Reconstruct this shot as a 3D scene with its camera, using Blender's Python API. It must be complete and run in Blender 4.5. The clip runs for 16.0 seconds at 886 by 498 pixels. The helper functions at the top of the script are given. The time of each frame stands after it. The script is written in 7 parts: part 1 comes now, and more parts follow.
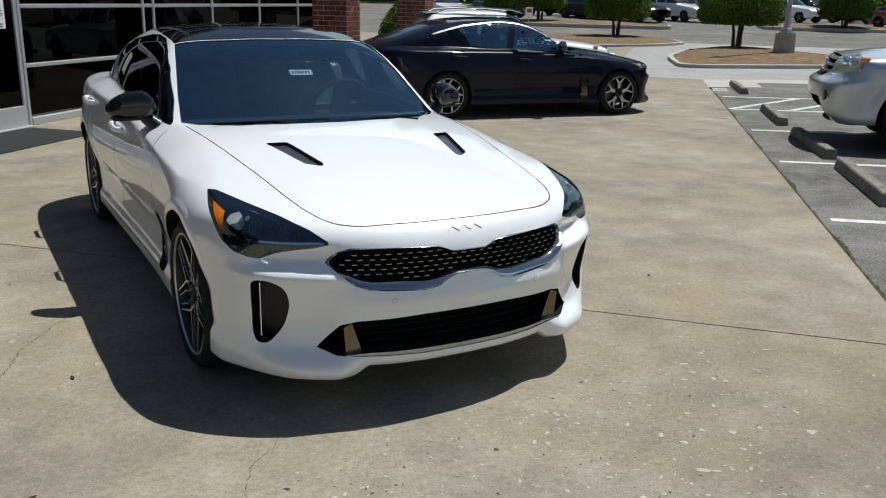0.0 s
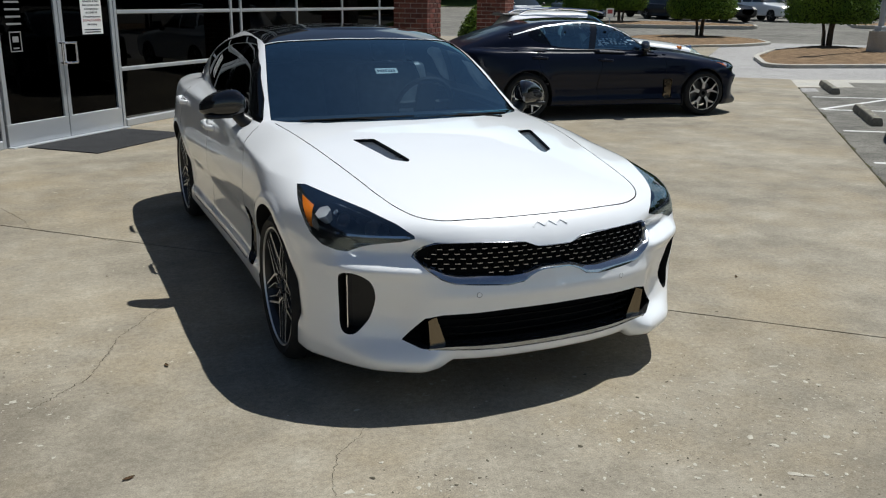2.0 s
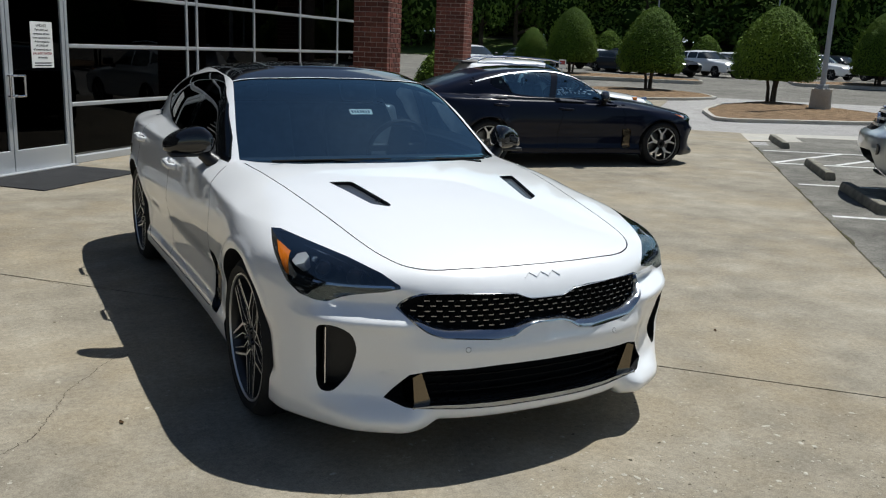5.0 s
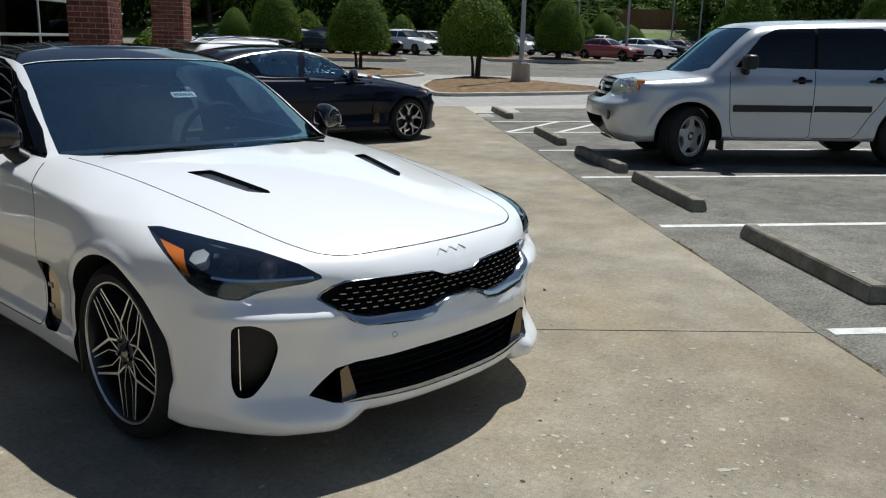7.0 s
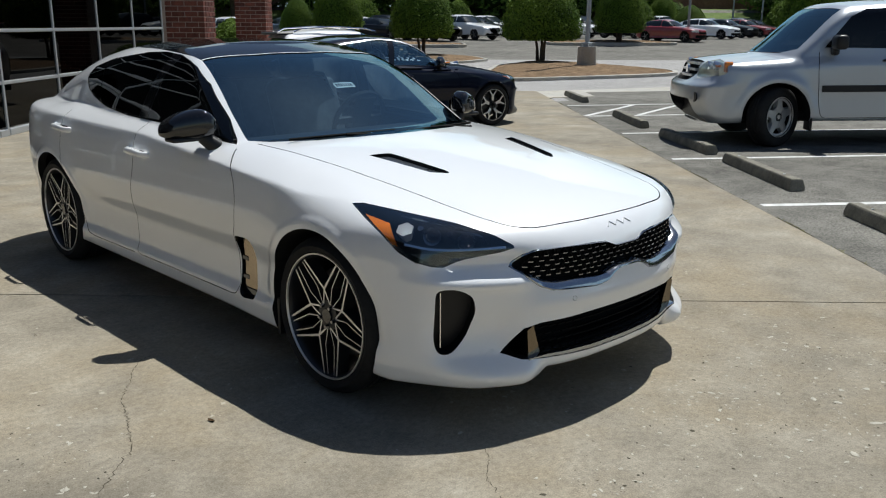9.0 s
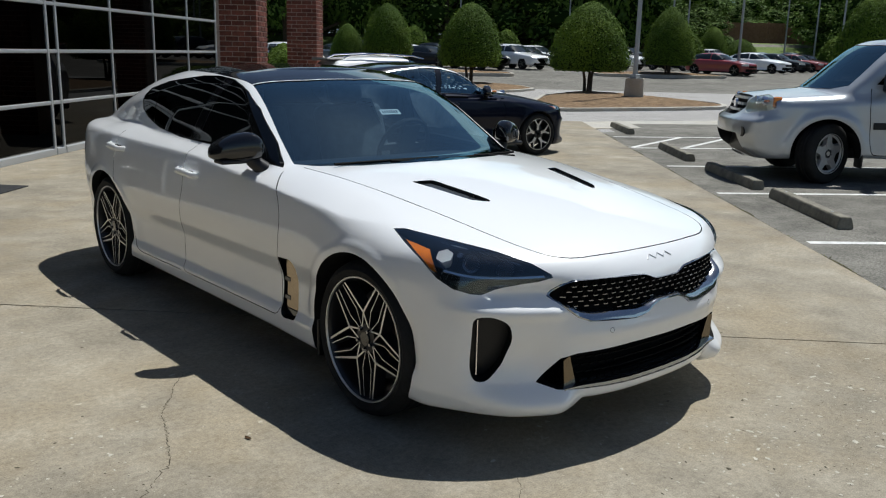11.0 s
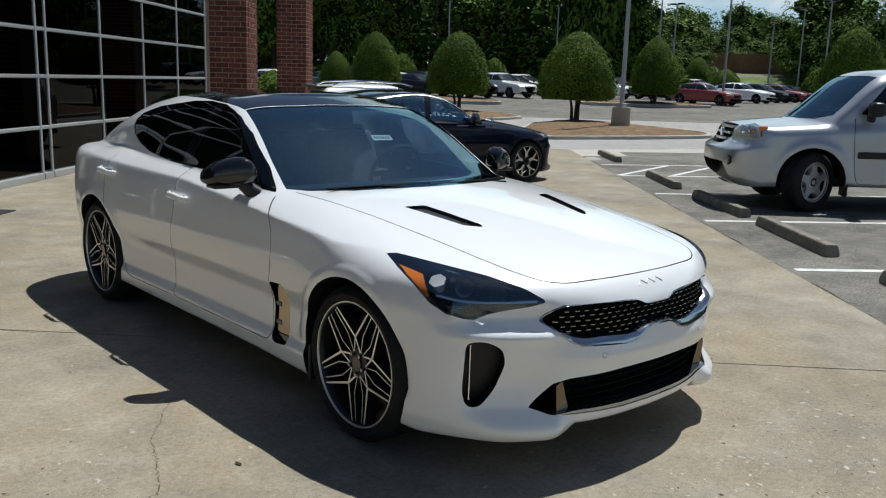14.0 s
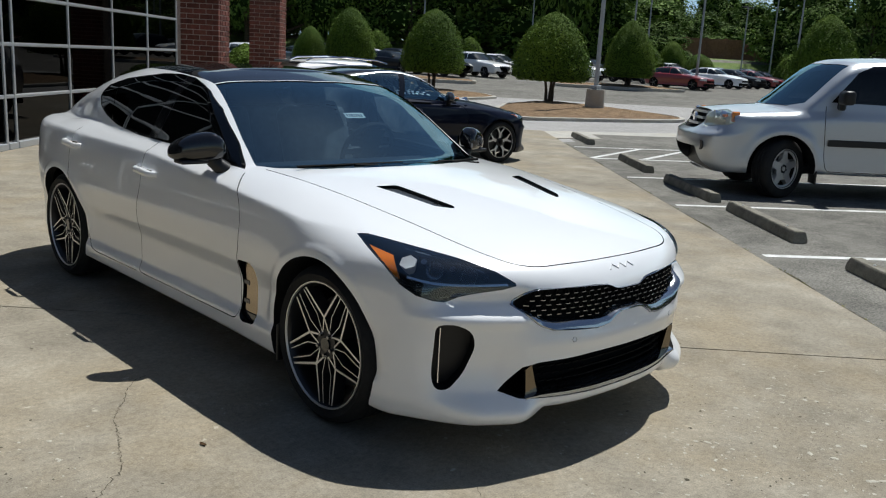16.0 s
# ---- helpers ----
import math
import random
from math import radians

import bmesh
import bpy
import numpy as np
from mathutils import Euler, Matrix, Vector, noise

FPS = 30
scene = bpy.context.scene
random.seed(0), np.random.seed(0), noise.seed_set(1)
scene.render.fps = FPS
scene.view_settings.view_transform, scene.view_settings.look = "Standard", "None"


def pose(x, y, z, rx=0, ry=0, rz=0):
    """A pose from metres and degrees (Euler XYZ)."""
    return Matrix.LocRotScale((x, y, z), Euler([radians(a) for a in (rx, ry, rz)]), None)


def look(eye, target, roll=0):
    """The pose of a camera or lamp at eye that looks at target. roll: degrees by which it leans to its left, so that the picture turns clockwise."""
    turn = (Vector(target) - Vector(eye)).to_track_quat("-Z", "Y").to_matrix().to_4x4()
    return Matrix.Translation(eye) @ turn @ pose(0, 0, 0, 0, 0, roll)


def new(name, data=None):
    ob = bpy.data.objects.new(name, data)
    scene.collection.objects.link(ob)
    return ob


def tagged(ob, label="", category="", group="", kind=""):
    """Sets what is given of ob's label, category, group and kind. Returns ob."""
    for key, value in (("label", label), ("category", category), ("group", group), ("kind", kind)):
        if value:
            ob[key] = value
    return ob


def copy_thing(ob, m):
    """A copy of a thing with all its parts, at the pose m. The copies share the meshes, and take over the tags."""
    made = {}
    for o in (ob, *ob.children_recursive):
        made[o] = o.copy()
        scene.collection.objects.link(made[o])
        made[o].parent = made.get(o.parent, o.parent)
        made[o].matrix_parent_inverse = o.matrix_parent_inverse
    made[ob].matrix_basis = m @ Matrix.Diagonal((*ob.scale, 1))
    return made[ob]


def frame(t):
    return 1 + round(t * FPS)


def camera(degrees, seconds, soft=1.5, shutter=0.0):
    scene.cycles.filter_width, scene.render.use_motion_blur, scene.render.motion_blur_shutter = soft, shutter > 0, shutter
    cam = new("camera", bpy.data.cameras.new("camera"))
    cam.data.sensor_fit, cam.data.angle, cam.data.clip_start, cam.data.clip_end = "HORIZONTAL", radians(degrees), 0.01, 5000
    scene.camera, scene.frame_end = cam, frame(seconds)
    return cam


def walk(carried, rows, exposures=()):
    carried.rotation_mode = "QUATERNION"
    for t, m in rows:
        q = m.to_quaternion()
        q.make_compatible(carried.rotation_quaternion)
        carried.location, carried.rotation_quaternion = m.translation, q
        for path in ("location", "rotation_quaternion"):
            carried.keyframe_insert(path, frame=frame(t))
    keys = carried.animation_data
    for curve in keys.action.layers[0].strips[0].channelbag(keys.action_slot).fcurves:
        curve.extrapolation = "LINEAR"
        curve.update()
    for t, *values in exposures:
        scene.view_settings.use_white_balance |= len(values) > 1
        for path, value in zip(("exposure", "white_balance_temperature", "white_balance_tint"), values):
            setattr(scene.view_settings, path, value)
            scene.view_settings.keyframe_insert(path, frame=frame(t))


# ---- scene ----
# camera and walk
cam = camera(54.5, 16.0, 1.15)

PATH = [
    (0, (-1.661, -3.625, 1.612), (-0.718, -1.953, 1.051), 1.4),
    (0.5, (-1.66, -3.61, 1.589), (-0.802, -1.888, 1.043), 0.5),
    (1, (-1.686, -3.611, 1.589), (-0.889, -1.867, 1.02), 0.3),
    (1.5, (-1.702, -3.623, 1.577), (-0.923, -1.873, 1.002), 0.3),
    (2, (-1.703, -3.627, 1.583), (-0.916, -1.874, 1.026), 0.6),
    (2.5, (-1.71, -3.634, 1.577), (-0.914, -1.882, 1.031), 1.0),
    (3, (-1.717, -3.631, 1.575), (-0.91, -1.881, 1.038), 1.4),
    (3.5, (-1.725, -3.622, 1.566), (-0.891, -1.876, 1.06), 1.6),
    (3.7, (-1.726, -3.628, 1.566), (-0.883, -1.877, 1.094), 1.6),
    (5.8, (-1.828, -3.101, 1.505), (-0.844, -1.425, 1.034), 1.8),
    (6, (-1.909, -3.034, 1.495), (-0.884, -1.388, 1.005), 1.4),
    (6.5, (-2.098, -2.889, 1.491), (-0.871, -1.383, 1.019), 1.4),
    (7, (-2.269, -2.862, 1.488), (-0.841, -1.544, 1.016), 1.5),
    (7.5, (-2.445, -2.905, 1.513), (-0.942, -1.652, 1.101), 1.3),
    (8, (-2.61, -2.872, 1.514), (-1.171, -1.549, 1.093), 0.2),
    (8.5, (-2.811, -2.797, 1.522), (-1.434, -1.43, 1.035), -0.1),
    (9, (-2.857, -2.761, 1.514), (-1.521, -1.362, 1.008), 0.3),
    (9.5, (-2.856, -2.762, 1.514), (-1.542, -1.34, 1.011), 0.5),
    (9.7, (-2.856, -2.758, 1.523), (-1.554, -1.323, 1.024), 0.6),
    (11.8, (-2.886, -2.804, 1.522), (-1.616, -1.321, 1.088), 1.5),
    (12, (-2.89, -2.802, 1.523), (-1.63, -1.315, 1.072), 1.4),
    (12.5, (-2.893, -2.788, 1.528), (-1.651, -1.284, 1.087), 1.3),
    (13, (-2.893, -2.779, 1.526), (-1.657, -1.27, 1.084), 1.2),
    (13.5, (-2.9, -2.772, 1.514), (-1.66, -1.256, 1.109), 1.1),
    (14, (-2.893, -2.782, 1.515), (-1.59, -1.315, 1.13), 1.8),
    (14.5, (-2.9, -2.798, 1.527), (-1.558, -1.363, 1.154), 2.2),
    (15, (-2.892, -2.785, 1.522), (-1.553, -1.344, 1.16), 2.3),
    (15.5, (-2.878, -2.764, 1.506), (-1.544, -1.323, 1.125), 2.9),
    (16, (-2.866, -2.755, 1.517), (-1.519, -1.34, 1.087), 3.2),
]
walk(cam, [(t, look(eye, target, roll)) for t, eye, target, roll in PATH])

# light: a high sun and a clear sky
SUN_X, SUN_Y = 0.45, 0.10
sun_dir = Vector((SUN_X, SUN_Y, 1.0)).normalized()
sun_data = bpy.data.lights.new("sun", "SUN")
sun_data.energy, sun_data.angle, sun_data.color = 5.0, radians(0.55), (0.975, 0.985, 0.95)
sun_ob = new("sun", sun_data)
sun_ob.matrix_world = look((20, 5, 45), Vector((20, 5, 45)) - sun_dir)

world = bpy.data.worlds.new("sky")
scene.world = world
world.use_nodes = True
wn = world.node_tree
sky = wn.nodes.new("ShaderNodeTexSky")
sky.sky_type, sky.sun_disc = "NISHITA", False
sky.sun_elevation = math.asin(sun_dir.z)
sky.sun_rotation = math.atan2(sun_dir.x, sun_dir.y)
sky.altitude, sky.dust_density, sky.ozone_density = 200, 0.4, 2.0
wn.links.new(sky.outputs[0], wn.nodes["Background"].inputs[0])
wn.nodes["Background"].inputs[1].default_value = 0.061
scene.view_settings.exposure = -0.04

# ---- materials ----
def mat(name, color, rough=0.6, metal=0.0, spec=0.5, coat=0.0, alpha=1.0):
    m = bpy.data.materials.new(name)
    m.use_nodes = True
    b = m.node_tree.nodes["Principled BSDF"]
    b.inputs["Base Color"].default_value = (*color, 1)
    b.inputs["Roughness"].default_value = rough
    b.inputs["Metallic"].default_value = metal
    b.inputs["Specular IOR Level"].default_value = spec
    b.inputs["Coat Weight"].default_value = coat
    b.inputs["Coat Roughness"].default_value = 0.03
    return m


def nd(m, kind, **kw):
    n = m.node_tree.nodes.new(kind)
    for k, v in kw.items():
        n.inputs[k].default_value = v
    return n


def ln(m, a, b):
    m.node_tree.links.new(a, b)


def bsdf(m):
    return m.node_tree.nodes["Principled BSDF"]


def place_coords(m, obj=False):
    n = m.node_tree.nodes.new("ShaderNodeTexCoord" if obj else "ShaderNodeNewGeometry")
    return n.outputs["Object"] if obj else n.outputs["Position"]


def noise_fac(m, co, scale, detail=4.0, rough=0.55, stretch=None):
    if stretch:
        mp = nd(m, "ShaderNodeMapping")
        mp.inputs["Scale"].default_value = stretch
        ln(m, co, mp.inputs["Vector"])
        co = mp.outputs[0]
    n = nd(m, "ShaderNodeTexNoise", Scale=scale, Detail=detail, Roughness=rough)
    ln(m, co, n.inputs["Vector"])
    return n.outputs["Fac"]


def ramp(m, fac, stops):
    r = m.node_tree.nodes.new("ShaderNodeValToRGB")
    els = r.color_ramp.elements
    while len(els) < len(stops):
        els.new(0.5)
    for e, (p, c) in zip(els, stops):
        e.position, e.color = p, (*c, 1) if len(c) == 3 else c
    ln(m, fac, r.inputs["Fac"])
    return r.outputs["Color"]


def mixc(m, fac, a, b, mode="MIX"):
    n = m.node_tree.nodes.new("ShaderNodeMix")
    n.data_type, n.blend_type = "RGBA", mode
    for sock, v in ((n.inputs[0], fac), (n.inputs[6], a), (n.inputs[7], b)):
        if hasattr(v, "links"):
            ln(m, v, sock)
        else:
            sock.default_value = v if isinstance(v, (int, float)) else (*v, 1)
    return n.outputs[2]


def bump(m, height, strength=0.3, dist=0.01):
    n = nd(m, "ShaderNodeBump", Strength=strength, Distance=dist)
    ln(m, height, n.inputs["Height"])
    ln(m, n.outputs[0], bsdf(m).inputs["Normal"])


def concrete(name, base, dark, light, fine=38.0, stains=()):
    """Weathered broom-finished concrete: pale and dark stains, fine aggregate, pale flecks."""
    m = mat(name, base, 0.85, spec=0.3)
    co = place_coords(m)
    big = noise_fac(m, co, 0.42, 5, 0.62)
    mid = noise_fac(m, co, 2.6, 7, 0.68)
    grain = noise_fac(m, co, fine, 3, 0.7)
    speck = noise_fac(m, co, 150.0, 2, 0.7)
    c = ramp(m, big, [(0.32, dark), (0.5, base), (0.68, light)])
    c = mixc(m, 0.5, c, ramp(m, mid, [(0.34, dark), (0.52, base), (0.66, light)]))
    tan = ramp(m, noise_fac(m, co, 0.8, 6, 0.68), [(0.45, (0, 0, 0)), (0.66, (0.45, 0.45, 0.45))])
    c = mixc(m, tan, c, (base[0] * 1.06, base[1] * 0.91, base[2] * 0.66))
    for sx, sy, size, depth in stains:
        mp = nd(m, "ShaderNodeMapping")
        mp.inputs["Location"].default_value = (-sx / size, -sy / size, 0)
        mp.inputs["Scale"].default_value = (1 / size, 1 / size, 0)
        ln(m, co, mp.inputs["Vector"])
        wob = nd(m, "ShaderNodeTexNoise", Scale=1.6, Detail=6.0, Roughness=0.7)
        ln(m, co, wob.inputs["Vector"])
        off = nd(m, "ShaderNodeMix")
        off.data_type, off.blend_type = "RGBA", "LINEAR_LIGHT"
        off.inputs[0].default_value = 0.55
        ln(m, mp.outputs[0], off.inputs[6])
        ln(m, wob.outputs["Color"], off.inputs[7])
        ball = m.node_tree.nodes.new("ShaderNodeTexGradient")
        ball.gradient_type = "SPHERICAL"
        ln(m, off.outputs[2], ball.inputs[0])
        c = mixc(m, ramp(m, ball.outputs[0], [(0.0, (0, 0, 0)), (0.6, (0.85, 0.85, 0.85))]), c, (depth, depth * 0.985, depth * 0.96), "MULTIPLY")
    c = mixc(m, 0.55, c, ramp(m, grain, [(0.3, (0.32, 0.31, 0.30)), (0.5, (0.5, 0.5, 0.5)), (0.7, (0.66, 0.66, 0.66))]), "OVERLAY")
    c = mixc(m, 0.4, c, ramp(m, speck, [(0.3, (0.25, 0.24, 0.23)), (0.5, (0.5, 0.5, 0.5)), (0.7, (0.78, 0.78, 0.78))]), "OVERLAY")
    flecks = noise_fac(m, co, 11.0, 3, 0.75)
    patch = noise_fac(m, co, 0.9, 2, 0.5)
    fl = nd(m, "ShaderNodeMath")
    fl.operation = "MULTIPLY"
    ln(m, ramp(m, flecks, [(0.66, (0, 0, 0)), (0.69, (1, 1, 1))]), fl.inputs[0])
    ln(m, ramp(m, patch, [(0.42, (0, 0, 0)), (0.6, (0.8, 0.8, 0.8))]), fl.inputs[1])
    c = mixc(m, fl.outputs[0], c, tuple(min(0.62, 1.2 * v) for v in light))
    ln(m, c, bsdf(m).inputs["Base Color"])
    bump(m, noise_fac(m, co, 90.0, 4, 0.7), 0.4, 0.004)
    return m


def asphalt(name, base, dark, light):
    m = mat(name, base, 0.9, spec=0.25)
    co = place_coords(m)
    c = ramp(m, noise_fac(m, co, 0.35, 5, 0.6), [(0.3, dark), (0.5, base), (0.7, light)])
    grain = noise_fac(m, co, 52.0, 3, 0.7)
    c = mixc(m, 0.95, c, ramp(m, grain, [(0.36, (0.14, 0.14, 0.14)), (0.5, (0.5, 0.5, 0.5)), (0.64, (0.88, 0.88, 0.84))]), "OVERLAY")
    streak = noise_fac(m, co, 2.2, 7, 0.78)
    c = mixc(m, 0.5, c, ramp(m, streak, [(0.38, dark), (0.6, light)]))
    ln(m, c, bsdf(m).inputs["Base Color"])
    bump(m, grain, 0.9, 0.008)
    return m


def blotchy(name, a, b, scale=3.0, rough=0.8, fine=40.0, strength=0.4, dist=0.01, spec=0.3, obj=False):
    """Two tones mixed by two sizes of noise, with fine relief."""
    m = mat(name, a, rough, spec=spec)
    co = place_coords(m, obj)
    c = ramp(m, noise_fac(m, co, scale, 5, 0.6), [(0.33, a), (0.67, b)])
    g = noise_fac(m, co, fine, 3, 0.7)
    c = mixc(m, 0.5, c, ramp(m, g, [(0.3, (0.3, 0.3, 0.3)), (0.5, (0.5, 0.5, 0.5)), (0.7, (0.7, 0.7, 0.7))]), "OVERLAY")
    ln(m, c, bsdf(m).inputs["Base Color"])
    bump(m, g, strength, dist)
    return m


def varied(m, amount=0.35):
    """Each piece a little lighter or darker than the next."""
    info = m.node_tree.nodes.new("ShaderNodeObjectInfo")
    hsv = nd(m, "ShaderNodeHueSaturation")
    mr = nd(m, "ShaderNodeMapRange")
    mr.inputs["To Min"].default_value, mr.inputs["To Max"].default_value = 1 - amount, 1 + amount
    ln(m, info.outputs["Random"], mr.inputs["Value"])
    ln(m, mr.outputs[0], hsv.inputs["Value"])
    src = bsdf(m).inputs["Base Color"]
    if src.links:
        ln(m, src.links[0].from_socket, hsv.inputs["Color"])
    else:
        hsv.inputs["Color"].default_value = src.default_value
    ln(m, hsv.outputs[0], src)
    return m


def leafy(name, dark, light):
    m = mat(name, dark, 0.7, spec=0.15)
    g = m.node_tree.nodes.new("ShaderNodeNewGeometry")
    mid = tuple(0.45 * a + 0.55 * b for a, b in zip(dark, light))
    c = ramp(m, g.outputs["Random Per Island"], [(0.0, tuple(0.7 * v for v in mid)), (0.85, mid), (1.0, light)])
    c = mixc(m, 0.5, c, ramp(m, noise_fac(m, g.outputs["Position"], 0.45, 3), [(0.38, dark), (0.62, light)]))
    ln(m, c, bsdf(m).inputs["Base Color"])
    return m


def glazing(name, tint, gloss_rough=0.01, reflect=1.0, ior=1.5):
    """Thin tinted glass: lets through the tint, mirrors by Fresnel."""
    m = bpy.data.materials.new(name)
    m.use_nodes = True
    t = m.node_tree
    t.nodes.remove(t.nodes["Principled BSDF"])
    tr, gl = nd(m, "ShaderNodeBsdfTransparent"), nd(m, "ShaderNodeBsdfGlossy")
    tr.inputs["Color"].default_value = (*tint, 1)
    gl.inputs["Color"].default_value = (*(reflect if isinstance(reflect, tuple) else (reflect,) * 3), 1)
    gl.inputs["Roughness"].default_value = gloss_rough
    fr = nd(m, "ShaderNodeFresnel", IOR=ior)
    mx = nd(m, "ShaderNodeMixShader")
    ln(m, fr.outputs[0], mx.inputs[0])
    ln(m, tr.outputs[0], mx.inputs[1])
    ln(m, gl.outputs[0], mx.inputs[2])
    ln(m, mx.outputs[0], t.nodes["Material Output"].inputs["Surface"])
    return m


CONCRETE = concrete("pad_concrete", (0.263, 0.234, 0.183), (0.146, 0.128, 0.099), (0.378, 0.343, 0.276), stains=((1.35, -1.75, 1.9, 0.84), (-2.6, -0.4, 1.0, 0.8), (1.9, 3.2, 1.5, 0.85)))
CURB = concrete("curb_concrete", (0.42, 0.405, 0.37), (0.3, 0.29, 0.265), (0.5, 0.485, 0.45))
ASPHALT = asphalt("lot_asphalt", (0.145, 0.138, 0.122), (0.075, 0.071, 0.063), (0.23, 0.22, 0.195))
ROAD = asphalt("road_asphalt", (0.32, 0.31, 0.3), (0.25, 0.24, 0.235), (0.38, 0.37, 0.36))
WHITE_LINE = blotchy("worn_white_paint", (0.75, 0.75, 0.73), (0.5, 0.5, 0.48), 9.0, 0.7, 60.0)
STOPMAT = blotchy("wheel_stop_concrete", (0.15, 0.14, 0.112), (0.26, 0.245, 0.2), 6.0, 0.9, 70.0, 0.6)
MULCH = blotchy("straw_mulch", (0.13, 0.08, 0.042), (0.3, 0.2, 0.115), 5.0, 0.95, 30.0, 1.0, 0.05)
GRASS = blotchy("lawn_grass", (0.07, 0.12, 0.025), (0.13, 0.18, 0.04), 0.5, 0.9, 14.0, 0.8, 0.05)
ALU = mat("satin_aluminium", (0.52, 0.54, 0.565), 0.38, 0.5)
STEEL = mat("galvanised_steel", (0.35, 0.37, 0.39), 0.5, 0.6)
BRICK = varied(blotchy("red_brick", (0.12, 0.04, 0.028), (0.21, 0.07, 0.05), 14.0, 0.85, 120.0, 0.5, 0.004), 0.35)
MORTAR = blotchy("mortar", (0.38, 0.31, 0.27), (0.5, 0.42, 0.37), 9.0, 0.9, 150.0)
WINDOW = glazing("dark_facade_glass", (0.022, 0.025, 0.026), ior=1.25, reflect=0.6)
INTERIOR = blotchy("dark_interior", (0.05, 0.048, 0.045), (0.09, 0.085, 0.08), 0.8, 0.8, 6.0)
MAT_RUBBER = blotchy("ribbed_black_mat", (0.016, 0.017, 0.019), (0.03, 0.03, 0.032), 4.0, 0.85, 60.0)
BARK = blotchy("bark", (0.06, 0.045, 0.032), (0.12, 0.09, 0.065), 8.0, 0.9, 50.0, 1.0, 0.03)
SHRUB = leafy("shrub_leaves", (0.035, 0.085, 0.006), (0.15, 0.235, 0.022))
LEAF = leafy("tree_leaves", (0.045, 0.092, 0.018), (0.19, 0.295, 0.055))
# near-black green that imitates the shade inside the forest crowns
CROWN_SHADE = mat("leaf_shade", (0.018, 0.036, 0.009), 0.95, spec=0.0)
SHADE_CORE = mat("shrub_inner_shade", (0.02, 0.035, 0.008), 0.95, spec=0.1)
PAPER = mat("white_paper", (0.8, 0.8, 0.78), 0.7)
INK = mat("black_ink", (0.03, 0.03, 0.035), 0.7)
CHROME = mat("chrome", (0.8, 0.8, 0.82), 0.08, 1.0)
BLACK = mat("black_plastic", (0.012, 0.012, 0.013), 0.4, spec=0.4)
RED_TEXT = mat("red_ink", (0.35, 0.06, 0.06), 0.7)

# ---- building blocks ----
def link_mesh(name, bm, material, parent=None, label="", smooth=False):
    me = bpy.data.meshes.new(name)
    bm.to_mesh(me)
    bm.free()
    for one in material if isinstance(material, (list, tuple)) else (material,):
        me.materials.append(one)
    if smooth:
        me.shade_smooth()
        me.set_sharp_from_angle(angle=radians(35))
    ob = new(name, me)
    if parent:
        ob.parent = parent
    if label:
        ob["label"] = label
    return ob


def part(name, bm, material, parent, label="", smooth=False):
    return link_mesh(name, bm, material, parent, label, smooth)


def thing(name, label, category, m=None, group="", kind=""):
    """An empty at a thing's base that parents its parts."""
    ob = tagged(new(name), label, category, group, kind)
    ob.matrix_world = m or Matrix()
    return ob


def add_box(bm, x0, x1, y0, y1, z0, z1, m=None, bev=0.0, seg=1):
    c = Vector(((x0 + x1) / 2, (y0 + y1) / 2, (z0 + z1) / 2))
    t = Matrix.Translation(c) @ Matrix.Diagonal((x1 - x0, y1 - y0, z1 - z0, 1))
    g = bmesh.ops.create_cube(bm, size=1, matrix=(m or Matrix()) @ t)
    if bev:
        es = {e for v in g["verts"] for e in v.link_edges}
        bmesh.ops.bevel(bm, geom=list(es), offset=bev, segments=seg, affect="EDGES", profile=0.5)
    return bm


def box(*a, **k):
    return add_box(bmesh.new(), *a, **k)


def add_cyl(bm, r0, r1, p0, p1, seg=20, caps=True):
    p0, p1 = Vector(p0), Vector(p1)
    d = p1 - p0
    m = Matrix.Translation((p0 + p1) / 2) @ d.to_track_quat("Z", "Y").to_matrix().to_4x4()
    bmesh.ops.create_cone(bm, cap_ends=caps, segments=seg, radius1=r0, radius2=r1, depth=d.length, matrix=m)
    return bm


def cyl(*a, **k):
    return add_cyl(bmesh.new(), *a, **k)


def add_prism(bm, poly, z0, z1):
    """A polygon in x, y pulled up from z0 to z1."""
    lo = [bm.verts.new((x, y, z0)) for x, y in poly]
    hi = [bm.verts.new((x, y, z1)) for x, y in poly]
    n = len(poly)
    bm.faces.new(list(reversed(lo)))
    bm.faces.new(hi)
    for i in range(n):
        bm.faces.new((lo[i], lo[(i + 1) % n], hi[(i + 1) % n], hi[i]))
    return bm


def prism(poly, z0, z1):
    bm = add_prism(bmesh.new(), poly, z0, z1)
    bmesh.ops.recalc_face_normals(bm, faces=bm.faces)
    return bm


def rounded(poly, r=0.02, seg=3, closed=True):
    """A polygon with its corners rounded."""
    out, n = [], len(poly)
    for i, p in enumerate(poly):
        p = Vector(p)
        if not closed and i in (0, n - 1):
            out.append(tuple(p))
            continue
        a, b = Vector(poly[i - 1]), Vector(poly[(i + 1) % n])
        ra, rb = min(r, (a - p).length * 0.45), min(r, (b - p).length * 0.45)
        s, e = p + (a - p).normalized() * ra, p + (b - p).normalized() * rb
        for k in range(seg + 1):
            t = k / seg
            out.append(tuple((1 - t) ** 2 * s + 2 * t * (1 - t) * p + t * t * e))
    return out


